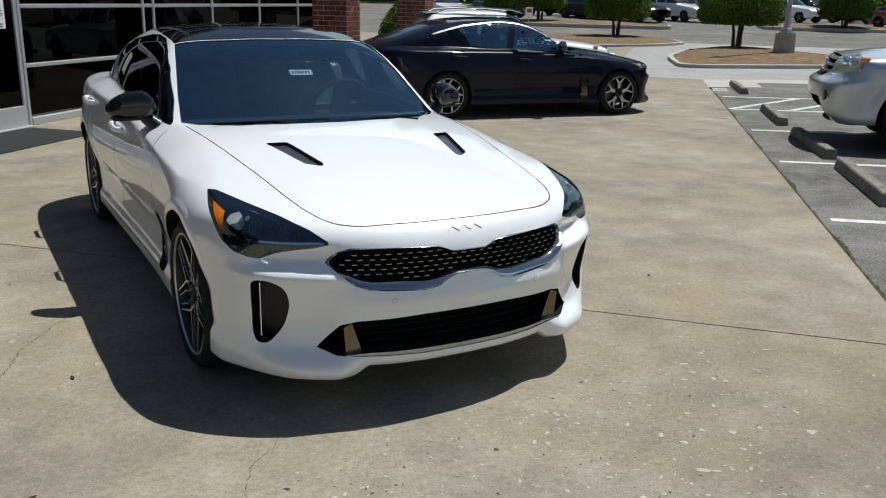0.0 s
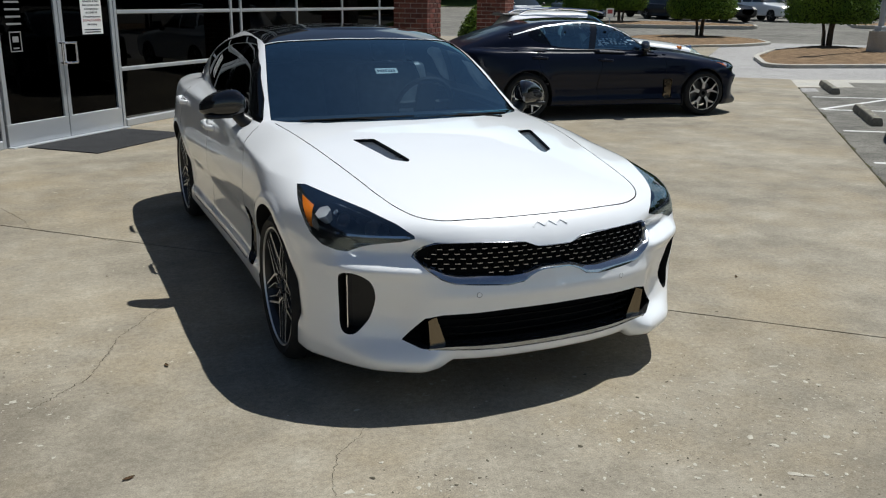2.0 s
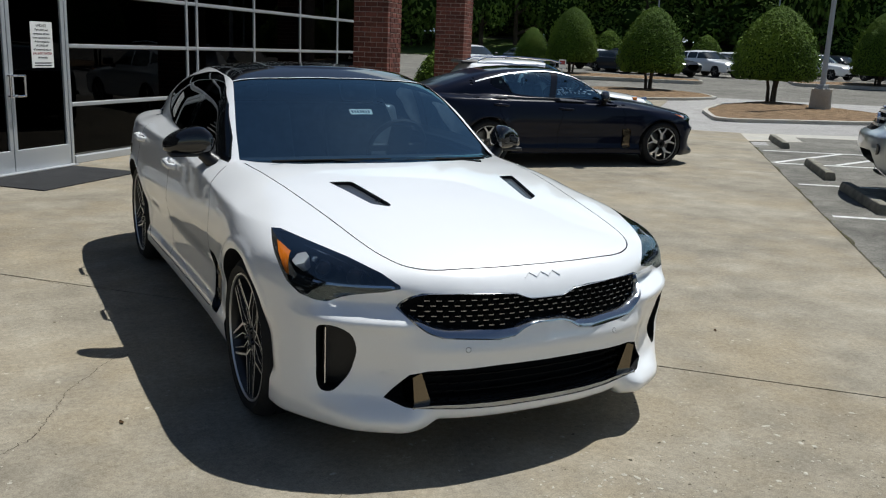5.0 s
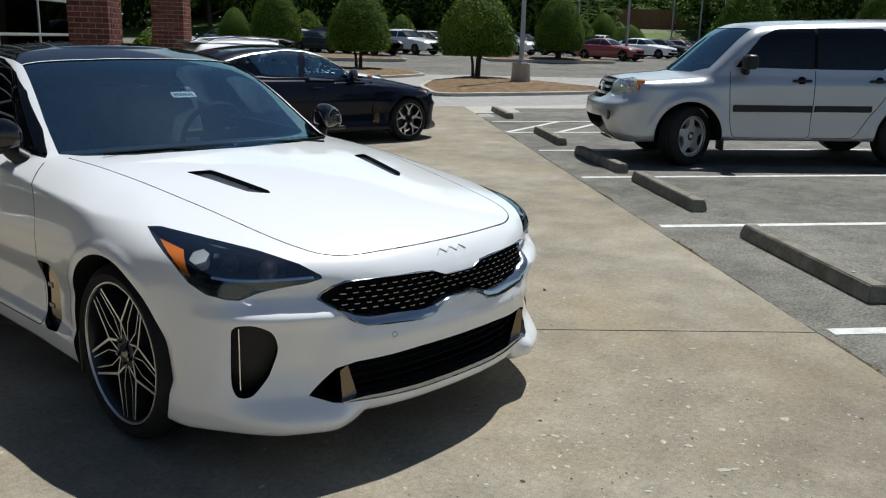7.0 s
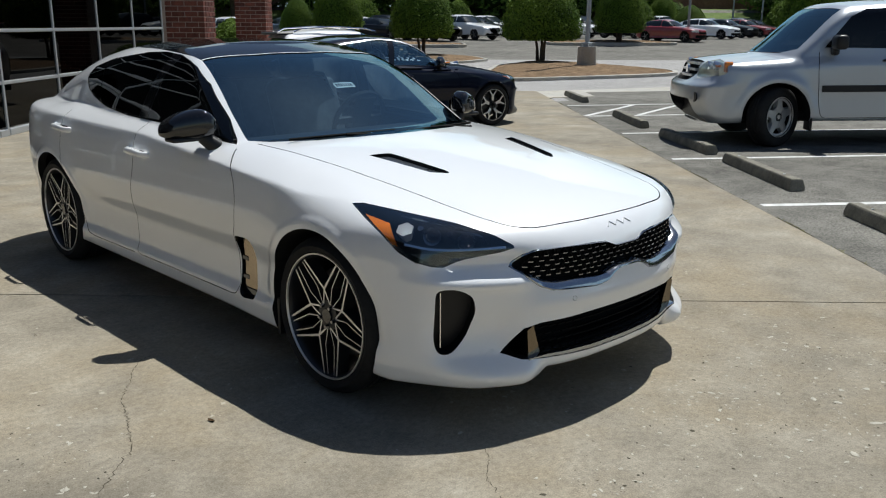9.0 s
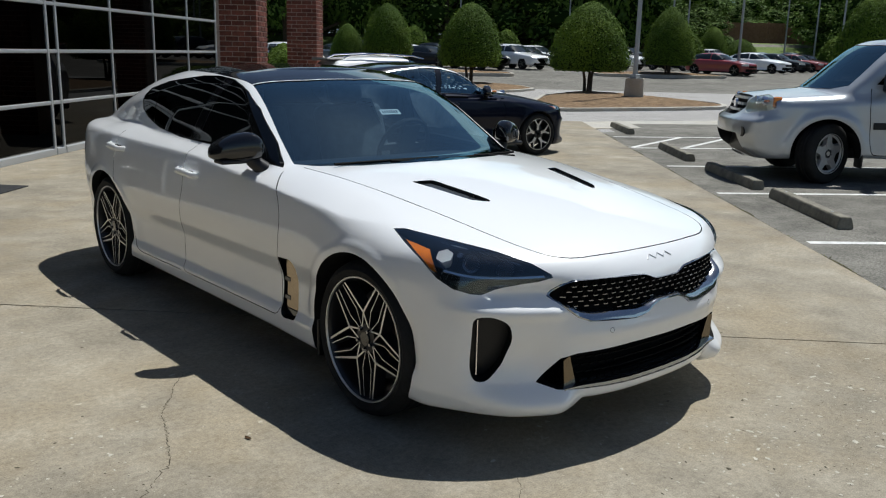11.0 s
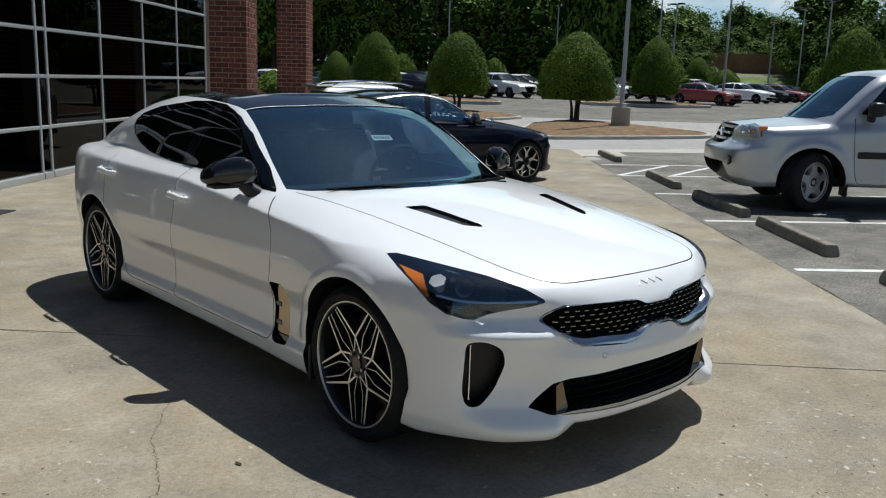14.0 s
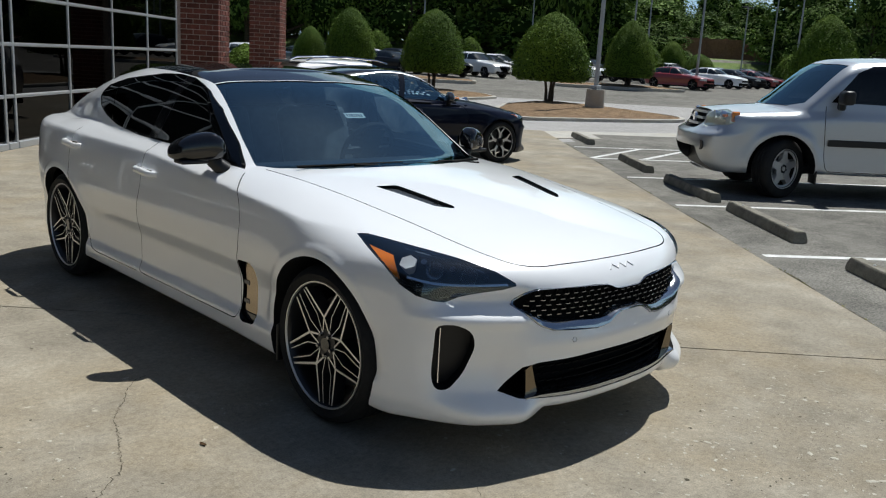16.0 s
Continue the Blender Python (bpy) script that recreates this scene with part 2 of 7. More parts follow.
# two site frames: along the glass front, and along the pad's edge
FRONT = Matrix.Rotation(radians(45.5), 4, "Z")
LOT = Matrix.Rotation(radians(48.6), 4, "Z")
UF = FRONT.to_3x3()
FV = 6.25          # the glass front's distance
EDGE = -2.67       # the pad's edge in the lot frame


def rise(u):
    """The land climbs gently beyond the drive."""
    def step(a, b, h):
        s = min(1.0, max(0.0, (u - a) / (b - a)))
        return h * s * s * (3 - 2 * s)
    return step(34, 60, 0.6) + step(70, 86, 0.5) + step(86, 98, 2.2)


# ground: one sheet to the horizon
bm = bmesh.new()
us = [-900, -300, -80, -20, 0, 20] + [34 + 2 * i for i in range(34)] + [120, 200, 400, 900]
vs = [-900, -300, -120, -60, -30, 0, 30, 60, 120, 300, 900]
rows = [[bm.verts.new(LOT @ Vector((u, v, rise(u) - 0.025))) for v in vs] for u in us]
for a, b in zip(rows, rows[1:]):
    for i in range(len(vs) - 1):
        bm.faces.new((a[i], b[i], b[i + 1], a[i + 1]))
bmesh.ops.recalc_face_normals(bm, faces=bm.faces)
tagged(link_mesh("ground", bm, ASPHALT, smooth=True), "weathered grey asphalt parking lot ground", "ground", kind="structure")


def lot_poly(pts):
    return [tuple((LOT @ Vector((u, v, 0))).xy) for u, v in pts]


def front_poly(pts):
    return [tuple((FRONT @ Vector((u, v, 0))).xy) for u, v in pts]


def to_uv(x, y, frame_m):
    p = frame_m.inverted() @ Vector((x, y, 0))
    return p.x, p.y

# pad of concrete slabs between the glass front and the lot
PAD_END = 16.6
joints = [-14.0, -8.5, -3.9, 0.70, 9.6, PAD_END]
pad = thing("pavement", "stained tan concrete slab apron before the showroom", "pavement", kind="structure")


def edge_v(u):
    """Distance of the pad's lot-side edge in the front frame, at u along it."""
    a, b = LOT @ Vector((-30, EDGE, 0)), LOT @ Vector((40, EDGE, 0))
    (ua, va), (ub, vb) = to_uv(a.x, a.y, FRONT), to_uv(b.x, b.y, FRONT)
    return va + (vb - va) * (u - ua) / (ub - ua)


for a, b in zip(joints, joints[1:]):
    g = 0.006
    poly = front_poly([(a + g, edge_v(a)), (b - g, edge_v(b)), (b - g, FV + 0.3), (a + g, FV + 0.3)])
    part("slab", prism(poly, -0.16, 0.0), CONCRETE, pad)
part("slab", prism(front_poly([(PAD_END + 0.006, 0.5), (34, 0.5), (34, FV + 8), (PAD_END + 0.006, FV + 8)]), -0.16, -0.004), CONCRETE, pad)
part("slab_bed", prism(front_poly([(joints[0], edge_v(joints[0]) + 0.02), (PAD_END, edge_v(PAD_END) + 0.02), (PAD_END, FV), (joints[0], FV)]), -0.2, -0.03), MORTAR, pad)

# cross drive, its kerbs and the planted islands
def drive_u(v, u):
    """The cross drive runs aslant of the bays."""
    return u - 0.42 * (v + 3.0)


tagged(link_mesh("road", prism(lot_poly([(drive_u(12, 14.6) - 1.6, 12), (8, 30), (60, 60), (60, -60), (34, -48), (drive_u(-12, 14.6), -12)]), -0.1, -0.018), ROAD), "pale worn asphalt cross drive", "road", kind="structure")


def lot_z(u, v):
    """The bays climb gently away from the pad."""
    k = min(1.0, max(0.0, (u - 16.0) / 1.6))
    return -0.022 + 0.0165 * min(10.0, max(0.0, EDGE - 0.1 - v)) * (1 - k * k * (3 - 2 * k))


def laid(us, vs, lift):
    """A sheet that lies on the sloping bays."""
    bm = bmesh.new()
    rows = [[bm.verts.new(LOT @ Vector((u, v, lot_z(u, v) + lift))) for v in vs] for u in us]
    for a, b in zip(rows, rows[1:]):
        for k in range(len(vs) - 1):
            bm.faces.new((a[k], b[k], b[k + 1], a[k + 1]))
    bmesh.ops.recalc_face_normals(bm, faces=bm.faces)
    if bm.faces[0].normal.z < 0:
        bmesh.ops.reverse_faces(bm, faces=bm.faces)
    return bm


AWAY = [-40, -20, -12.8, -10, -7, -5, -3.5, EDGE - 0.1, EDGE + 0.05]
tagged(link_mesh("road", laid([-14, 0, 8, 16.2], AWAY, 0), ASPHALT, smooth=True), "coarse grey weathered asphalt of the parking bays", "road", kind="structure")
tagged(link_mesh("pavement", prism(lot_poly([(drive_u(4, 14.75), 4), (drive_u(4, 16.6), 4), (drive_u(-14, 16.6), -14), (drive_u(-14, 14.75), -14)]), -0.1, -0.006), CURB), "pale concrete gutter strip across the lot's end", "pavement", kind="structure")


def island(name, outline, top_at, label):
    """A kerbed bed of any outline, with a low mound of mulch."""
    top = thing(name, label, "planted island", kind="structure")
    pts = rounded(outline, 0.9, 5)
    mid = Vector((sum(p[0] for p in pts), sum(p[1] for p in pts))) / len(pts)
    inner = [tuple(Vector(p) + (mid - Vector(p)).normalized() * 0.17) for p in pts]
    z = rise(mid.x)
    n = len(pts)
    bm = bmesh.new()
    lv = [[bm.verts.new(LOT @ Vector((*p, h))) for p in q] for q, h in ((pts, z - 0.1), (pts, z + 0.075), (inner, z + 0.085), (inner, z - 0.1))]
    for a, b in zip(lv, lv[1:]):
        for k in range(n):
            bm.faces.new((a[k], a[(k + 1) % n], b[(k + 1) % n], b[k]))
    bmesh.ops.recalc_face_normals(bm, faces=bm.faces)
    part("curb", bm, CURB, top, "pale concrete kerb")
    bm = bmesh.new()
    prev = None
    rng = random.Random(n + int(10 * mid.x))
    crest = Vector(top_at)
    for step in range(11):
        k = step / 11
        row = [bm.verts.new(LOT @ Vector((p[0] + (crest.x - p[0]) * k, p[1] + (crest.y - p[1]) * k, z + 0.06 + 0.13 * (1 - (1 - k) ** 2) + rng.uniform(-0.02, 0.02)))) for p in inner]
        if prev:
            for q in range(n):
                bm.faces.new((prev[q], prev[(q + 1) % n], row[(q + 1) % n], row[q]))
        prev = row
    bm.faces.new(prev)
    part("mulch_bed", bm, MULCH, top, "brown pine-straw mulch", smooth=True)
    return top


island("planting_island", [(19.9, -2.3), (24.0, -2.1), (28.5, -2.9), (30.0, -4.3), (29.6, -5.8), (28.0, -7.6), (25.0, -8.6), (23.0, -8.1), (21.7, -6.0)], (29.0, -4.7), "kerbed island with brown mulch and a clipped tree")
island("planting_island", [(30.0, 2.6), (29.2, 0.3), (31.2, -1.9), (33.8, -3.2), (37.5, -2.7), (39.5, -0.6), (39.0, 2.6), (34.0, 4.0)], (36.0, -0.3), "kerbed mulch island with a clipped tree beyond the drive")
island("planting_island", [(48.0, -8.0), (47.7, -12.0), (48.8, -16.0), (52.0, -16.4), (54.0, -12.0), (52.5, -8.0)], (50.5, -12.0), "long mulch island along the sales lot")
island("planting_island", [(45.5, 9.0), (45.0, 2.0), (45.5, -3.0), (50.0, -3.0), (51.0, 3.0), (50.0, 9.0)], (48.0, 3.0), "mulch island along the sales lot")
island("planting_island", [(26.5, -12.5), (29.0, -11.5), (33.0, -13.0), (36.0, -18.0), (38.0, -24.0), (34.0, -24.0), (30.0, -18.0)], (31.5, -15.0), "kerbed mulch island beside the drive")


# painted bay lines
def line(name, a, b, w, label, fr=LOT):
    a, b = Vector((*a, 0)), Vector((*b, 0))
    d = (b - a).normalized()
    s = Vector((-d.y, d.x, 0)) * w / 2
    bm = bmesh.new()
    rows = []
    for i in range(9):
        c = a + (b - a) * i / 8
        wob = 0.006 * math.sin(3.1 * i + 9 * a.x)
        rows.append([bm.verts.new(fr @ Vector((q.x, q.y, lot_z(q.x, q.y) + 0.003))) for q in (c - s * (1 + wob * 6), c + s * (1 - wob * 6))])
    for p, q in zip(rows, rows[1:]):
        bm.faces.new((p[0], p[1], q[1], q[0]))
    bmesh.ops.recalc_face_normals(bm, faces=bm.faces)
    if bm.faces[0].normal.z < 0:
        bmesh.ops.reverse_faces(bm, faces=bm.faces)
    return tagged(link_mesh(name, bm, WHITE_LINE), label, "road marking", "bay lines", "structure")


for u in (-4.88, -2.13, 0.62, 3.37, 6.05, 8.52, 10.95, 12.95):
    line("bay_line", (u, EDGE - 0.12), (u, EDGE - 5.6), 0.1, "worn white painted parking bay line")
for p, q in (((11.0, -2.75), (13.0, -4.15)), ((11.05, -3.7), (13.0, -5.1)), ((11.05, -4.7), (13.0, -6.1))):
    line("bay_line", p, q, 0.1, "slanted white hatching of a no-parking bay")

# ---- showroom glass front ----
def fbox(u0, u1, v0, v1, z0, z1, bev=0.0):
    return box(u0, u1, v0, v1, z0, z1, FRONT, bev)


U0, U1, TOP = -16.0, 14.75, 5.6
wall_front = thing("wall_front", "dark glazed showroom front in an aluminium grid", "glass wall", kind="structure")
mullions = [-14.3, -12.6, -10.9, -9.2, -7.5, -5.8, -4.1, -2.4, -0.8, 0.75, 2.3, 3.14, 5.02, 7.5, 7.76, 9.44, 11.12, 12.78, 14.45]
rails = [0.71, 1.40, 2.03, 2.70, 3.40, 4.10, 4.80]
for u in mullions:
    part("mullion", fbox(u - 0.023, u + 0.023, FV - 0.02, FV + 0.06, 0.0, TOP, 0.004), ALU, wall_front)
spans = [(a, b) for a, b in zip(mullions, mullions[1:]) if (a, b) != (3.14, 5.02)]
for a, b in spans:
    for z in rails:
        part("rail", fbox(a + 0.029, b - 0.029, FV - 0.018, FV + 0.055, z - 0.022, z + 0.022, 0.004), ALU, wall_front)
    part("sill", fbox(a + 0.029, b - 0.029, FV - 0.03, FV + 0.055, 0.0, 0.09, 0.006), ALU, wall_front)
    edges = [0.09] + rails + [TOP]
    for z0, z1 in zip(edges, edges[1:]):
        pane = part("pane", fbox(a + 0.03, b - 0.03, FV + 0.0, FV + 0.012, z0 + 0.03, z1 - 0.03), WINDOW, wall_front)
        pane.visible_shadow = False
for z in rails[2:]:
    part("rail", fbox(3.174, 4.986, FV - 0.045, FV + 0.055, z + 0.04, z + 0.12, 0.004), ALU, wall_front)
edges = [2.15] + [z + 0.1 for z in rails[3:]] + [TOP]
for z0, z1 in zip(edges, edges[1:]):
    part("pane", fbox(3.17, 4.99, FV, FV + 0.012, z0, z1), WINDOW, wall_front).visible_shadow = False


def door_leaf(u0, u1, hinge_left, label):
    d = thing("door_1" if hinge_left else "door_2", label, "glass door", kind="structure")
    part("bottom_rail", fbox(u0, u1, FV - 0.03, FV + 0.02, 0.012, 0.25, 0.004), ALU, d)
    part("top_rail", fbox(u0, u1, FV - 0.03, FV + 0.02, 1.98, 2.06, 0.004), ALU, d)
    for a, b in ((u0, u0 + 0.055), (u1 - 0.055, u1)):
        part("stile", fbox(a, b, FV - 0.032, FV + 0.022, 0.252, 1.978, 0.004), ALU, d)
    part("pane", fbox(u0 + 0.05, u1 - 0.05, FV - 0.008, FV + 0.004, 0.24, 1.99), WINDOW, d).visible_shadow = False
    bar_u0, bar_u1 = u0 + 0.06, u1 - 0.06
    part("push_bar", fbox(bar_u0, bar_u1, FV + 0.03, FV + 0.05, 0.93, 0.955, 0.004), BLACK, d)
    hu = u1 - 0.03 if hinge_left else u0 + 0.03
    off = -0.035 if hinge_left else 0.105
    bm = bmesh.new()
    base, out = FV - 0.032, FV - 0.11
    for z in (0.85, 1.07):
        add_cyl(bm, 0.013, 0.013, FRONT @ Vector((hu, base, z)), FRONT @ Vector((hu, out, z)), 12)
        add_cyl(bm, 0.013, 0.013, FRONT @ Vector((hu, out, z)), FRONT @ Vector((hu + off, out, z)), 12)
    add_cyl(bm, 0.013, 0.013, FRONT @ Vector((hu + off, out, 0.84)), FRONT @ Vector((hu + off, out, 1.08)), 12)
    part("pull_handle", bm, CHROME, d, "bent steel pull handle", smooth=True)
    return d


door_leaf(3.19, 4.075, True, "aluminium framed glass entrance door, closed")
door_leaf(4.085, 4.97, False, "aluminium framed glass entrance door with a taped notice")
tagged(link_mesh("threshold", fbox(3.17, 4.99, FV - 0.12, FV + 0.05, 0.0, 0.011), ALU), "flat aluminium door threshold", "threshold", kind="structure")


# taped notice on the door
notice = thing("notice", "white paper notice with black print taped to the glass", "notice", FRONT)
part("sheet", box(4.45, 4.79, FV - 0.0115, FV - 0.0095, 1.15, 1.66), PAPER, notice)


def text_mesh(name, body, size, m, material, parent, depth=0.001, bold=0.0, label=""):
    cu = bpy.data.curves.new(name, "FONT")
    cu.body, cu.size, cu.extrude, cu.align_x, cu.align_y, cu.offset = body, size, depth, "CENTER", "CENTER", bold
    cu.resolution_u = 2
    tmp = bpy.data.objects.new(name, cu)
    scene.collection.objects.link(tmp)
    me = bpy.data.meshes.new_from_object(tmp.evaluated_get(bpy.context.evaluated_depsgraph_get()))
    bpy.data.objects.remove(tmp)
    me.materials.append(material)
    ob = new(name, me)
    ob.parent, ob.matrix_basis = parent, m
    if label:
        ob["label"] = label
    return ob


lines = [("UPDATE", 0.042, INK), ("If you have any", 0.034, INK), ("symptoms or have", 0.034, INK), ("been exposed to any", 0.032, INK), ("of the symptoms", 0.034, INK), ("of COVID-19", 0.034, INK), ("(Coronavirus), please", 0.031, INK), ("DO NOT ENTER", 0.04, RED_TEXT), ("this building.", 0.031, INK)]
for k, (s, size, m_) in enumerate(lines):
    text_mesh("text_line", s, size, Matrix.Translation((4.62, FV - 0.0125, 1.615 - 0.044 * k)) @ Matrix.Rotation(radians(90), 4, "X"), m_, notice)
for k in range(2):
    part("text_line", box(4.49, 4.75, FV - 0.0125, FV - 0.0115, 1.195 - 0.028 * k, 1.208 - 0.028 * k), INK, notice)
hours = thing("window_lettering", "small pale lettering on the door glass", "lettering", FRONT)
for k in range(5):
    part("letter_row", box(3.36, 3.56, FV - 0.0105, FV - 0.0095, 1.28 + 0.075 * k, 1.3 + 0.075 * k), mat("pale_vinyl", (0.25, 0.25, 0.25), 0.6) if k == 0 else bpy.data.materials["pale_vinyl"], hours)
for a, b, c, d_ in ((3.38, 3.54, 1.0, 1.012), (3.38, 3.54, 1.2, 1.212), (3.38, 3.392, 1.0, 1.21), (3.528, 3.54, 1.0, 1.21), (3.42, 3.5, 1.1, 1.16), (3.42, 3.5, 1.03, 1.045)):
    part("frame_bar", box(a, b, FV - 0.0105, FV - 0.0095, c, d_), bpy.data.materials["pale_vinyl"], hours)

# entrance mat
door_mat = tagged(link_mesh("door_mat", fbox(3.3, 4.84, FV - 1.1, FV - 0.16, 0.0, 0.012, 0.004), MAT_RUBBER), "flat charcoal entrance mat on the concrete", "mat")

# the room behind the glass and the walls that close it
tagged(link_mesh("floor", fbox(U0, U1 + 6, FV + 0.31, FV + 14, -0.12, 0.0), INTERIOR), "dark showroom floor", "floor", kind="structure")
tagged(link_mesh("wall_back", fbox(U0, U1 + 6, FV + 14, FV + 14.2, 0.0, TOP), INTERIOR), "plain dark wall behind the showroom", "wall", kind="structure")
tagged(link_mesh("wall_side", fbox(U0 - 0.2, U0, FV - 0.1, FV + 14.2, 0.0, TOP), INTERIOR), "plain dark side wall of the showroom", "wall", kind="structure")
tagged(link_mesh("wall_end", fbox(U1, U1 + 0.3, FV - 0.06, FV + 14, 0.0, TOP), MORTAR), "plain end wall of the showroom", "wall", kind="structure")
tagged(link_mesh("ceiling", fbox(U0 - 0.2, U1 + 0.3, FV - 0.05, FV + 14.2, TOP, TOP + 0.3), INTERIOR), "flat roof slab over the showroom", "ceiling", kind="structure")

# ---- brick porch columns ----
brick_bm = {}


def brick_mesh(w, d, h):
    key = (round(w, 3), round(d, 3), round(h, 3))
    if key not in brick_bm:
        me = bpy.data.meshes.new("brick")
        b = box(-w / 2, w / 2, -d / 2, d / 2, 0, h, bev=0.004)
        b.to_mesh(me)
        b.free()
        me.materials.append(BRICK)
        brick_bm[key] = me
    return brick_bm[key]


def column(u0, v0, side_u, side_v, height, label):
    """A square pier: a mortar core and courses of bricks on the faces towards the pad."""
    top = tagged(thing("brick_column", label, "column", FRONT @ Matrix.Translation((u0, v0, 0))), kind="structure")
    part("core", box(0.012, side_u - 0.012, 0.012, side_v - 0.012, 0, height), MORTAR, top)
    H, J = 0.067, 0.0135
    def bricks(length, make, shift):
        n = max(2, round(length / 0.207))
        w = length / n
        xs = [0.0] + ([w / 2] if shift else []) + [w * (i + (0.5 if shift else 0)) for i in range(1, n + (0 if not shift else 0))] + [length]
        xs = sorted(set(round(x, 4) for x in xs))
        for a, b in zip(xs, xs[1:]):
            make(a, b)
    z, c = 0.0, 0
    while z + H < height:
        def on_u(a, b):
            ob = new("brick", brick_mesh(0.1, b - a - J, H))
            ob.parent, ob.location = top, (0.05, (a + b) / 2, z)
        def on_v(a, b):
            ob = new("brick", brick_mesh(b - a - J, 0.1, H))
            ob.parent, ob.location = top, ((a + b) / 2, 0.05, z)
        bricks(side_v - 0.0, on_u, c % 2 == 0)
        bricks(side_u - 0.1, lambda a, b: on_v(a + 0.105, b + 0.1), c % 2 == 1)
        z += H + J
        c += 1
    return top

column(9.9, 4.05, 0.62, 0.62, 4.3, "red brick porch column with pale mortar joints")
column(14.4, 4.05, 0.62, 0.65, 4.3, "red brick porch column standing beside low shrubs")

# ---- wheel stops ----
def wheel_stop(m, label):
    """A cast concrete bar with sloped sides and a flat top."""
    bm = bmesh.new()
    prof = [(-0.075, 0.0), (-0.075, 0.045), (-0.055, 0.115), (0.055, 0.115), (0.075, 0.045), (0.075, 0.0)]
    L = 0.915
    ends = [[bm.verts.new((s * L * (1 - 0.02 * (z > 0.1)), y, z)) for y, z in prof] for s in (-1, 1)]
    n = len(prof)
    for k in range(n):
        bm.faces.new((ends[0][k], ends[0][(k + 1) % n], ends[1][(k + 1) % n], ends[1][k]))
    bm.faces.new(ends[0])
    bm.faces.new(list(reversed(ends[1])))
    bmesh.ops.recalc_face_normals(bm, faces=bm.faces)
    bmesh.ops.bevel(bm, geom=list(bm.edges), offset=0.008, segments=2, affect="EDGES")
    top = thing("wheel_stop", label, "wheel stop", m, "wheel stops")
    part("bar", bm, STOPMAT, top, smooth=True)
    for x in (-0.6, 0.6):
        part("anchor_pin", cyl(0.012, 0.012, (x, 0, 0.1), (x, 0, 0.122), 8), STEEL, top)
    return top


stop = wheel_stop(LOT @ pose(2.01, EDGE - 0.7, lot_z(2, EDGE - 0.7) - 0.002), "grey weathered concrete wheel stop on asphalt")
for u, dv, r in ((4.88, -0.70, 0), (7.25, -0.66, 2), (10.0, -0.6, 0), (14.4, -0.55, 1), (-0.75, -0.7, 0)):
    copy_thing(stop, LOT @ pose(u, EDGE + dv, lot_z(u, EDGE + dv) - 0.002, 0, 0, r))


# ---- plants ----
def leaf_quads(verts, faces, p, n, size, rng, up=0.3):
    """One folded leaf of two triangles about p, facing roughly along n."""
    n = Vector(n) + Vector((rng.uniform(-1, 1), rng.uniform(-1, 1), rng.uniform(-1, 1))) * 0.75
    n.normalize()
    t = n.orthogonal().normalized()
    t.rotate(Matrix.Rotation(rng.uniform(0, 6.28), 3, n))
    b = n.cross(t)
    s = size * rng.uniform(0.6, 1.3)
    k = len(verts)
    p = Vector(p)
    verts += [tuple(p - t * s), tuple(p + b * s * 0.5), tuple(p + t * s), tuple(p - b * s * 0.5 + n * s * 0.25)]
    faces.append((k, k + 1, k + 2, k + 3))


def leaves_mesh(name, verts, faces, material):
    me = bpy.data.meshes.new(name)
    me.from_pydata(verts, [], faces)
    me.materials.append(material)
    return me


def dome(rng, w, h, z0, lumps):
    """Radius of a clipped crown by height, with an uneven outline."""
    ph = [(rng.uniform(0, 6.28), rng.uniform(0, 6.28)) for _ in range(6)]
    def r(a, k):
        base = w / 2 * (1 - max(0.0, (k - 0.06) / 0.94) ** 1.9) ** 0.64 * (0.9 + 0.1 * min(1, k / 0.12))
        wob = sum(math.sin((i + 2) * a + p) * math.sin((i + 1.5) * 2.2 * k + q) for i, (p, q) in enumerate(ph)) / 6
        return max(0.02, base * (1 + lumps * wob))
    return r


def crown_meshes(seed, w, h, z0, count, leaf, lumps=0.10, shape=None):
    rng = random.Random(seed)
    r = (shape or dome)(rng, w, h, z0, lumps)
    verts, faces = [], []
    for _ in range(count):
        k = rng.random() ** 0.8
        a = rng.uniform(0, 2 * math.pi)
        q = r(a, k) * (rng.uniform(0.9, 1.04) if rng.random() < 0.93 else rng.uniform(1.03, 1.12))
        z = z0 + h * k
        leaf_quads(verts, faces, (q * math.cos(a), q * math.sin(a), z), (math.cos(a), math.sin(a), 0.35 + 1.2 * k * k), leaf, rng)
    for _ in range(count // 8):
        a, q = rng.uniform(0, 6.28), w / 2 * 0.9 * math.sqrt(rng.random())
        leaf_quads(verts, faces, (q * math.cos(a), q * math.sin(a), z0 + rng.uniform(-0.05, 0.12)), (0, 0, -1), leaf, rng)
    # a solid dark core behind the leaves stands in for the crown's inner shade
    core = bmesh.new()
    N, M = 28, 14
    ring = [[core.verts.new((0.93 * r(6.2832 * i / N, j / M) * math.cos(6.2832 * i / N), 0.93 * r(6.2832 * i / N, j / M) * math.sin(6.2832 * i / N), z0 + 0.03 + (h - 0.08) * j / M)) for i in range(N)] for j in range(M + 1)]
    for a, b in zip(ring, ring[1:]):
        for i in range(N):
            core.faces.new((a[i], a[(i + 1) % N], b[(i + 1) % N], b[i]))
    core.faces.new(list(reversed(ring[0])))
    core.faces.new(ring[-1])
    return leaves_mesh("leaves", verts, faces, SHRUB), core


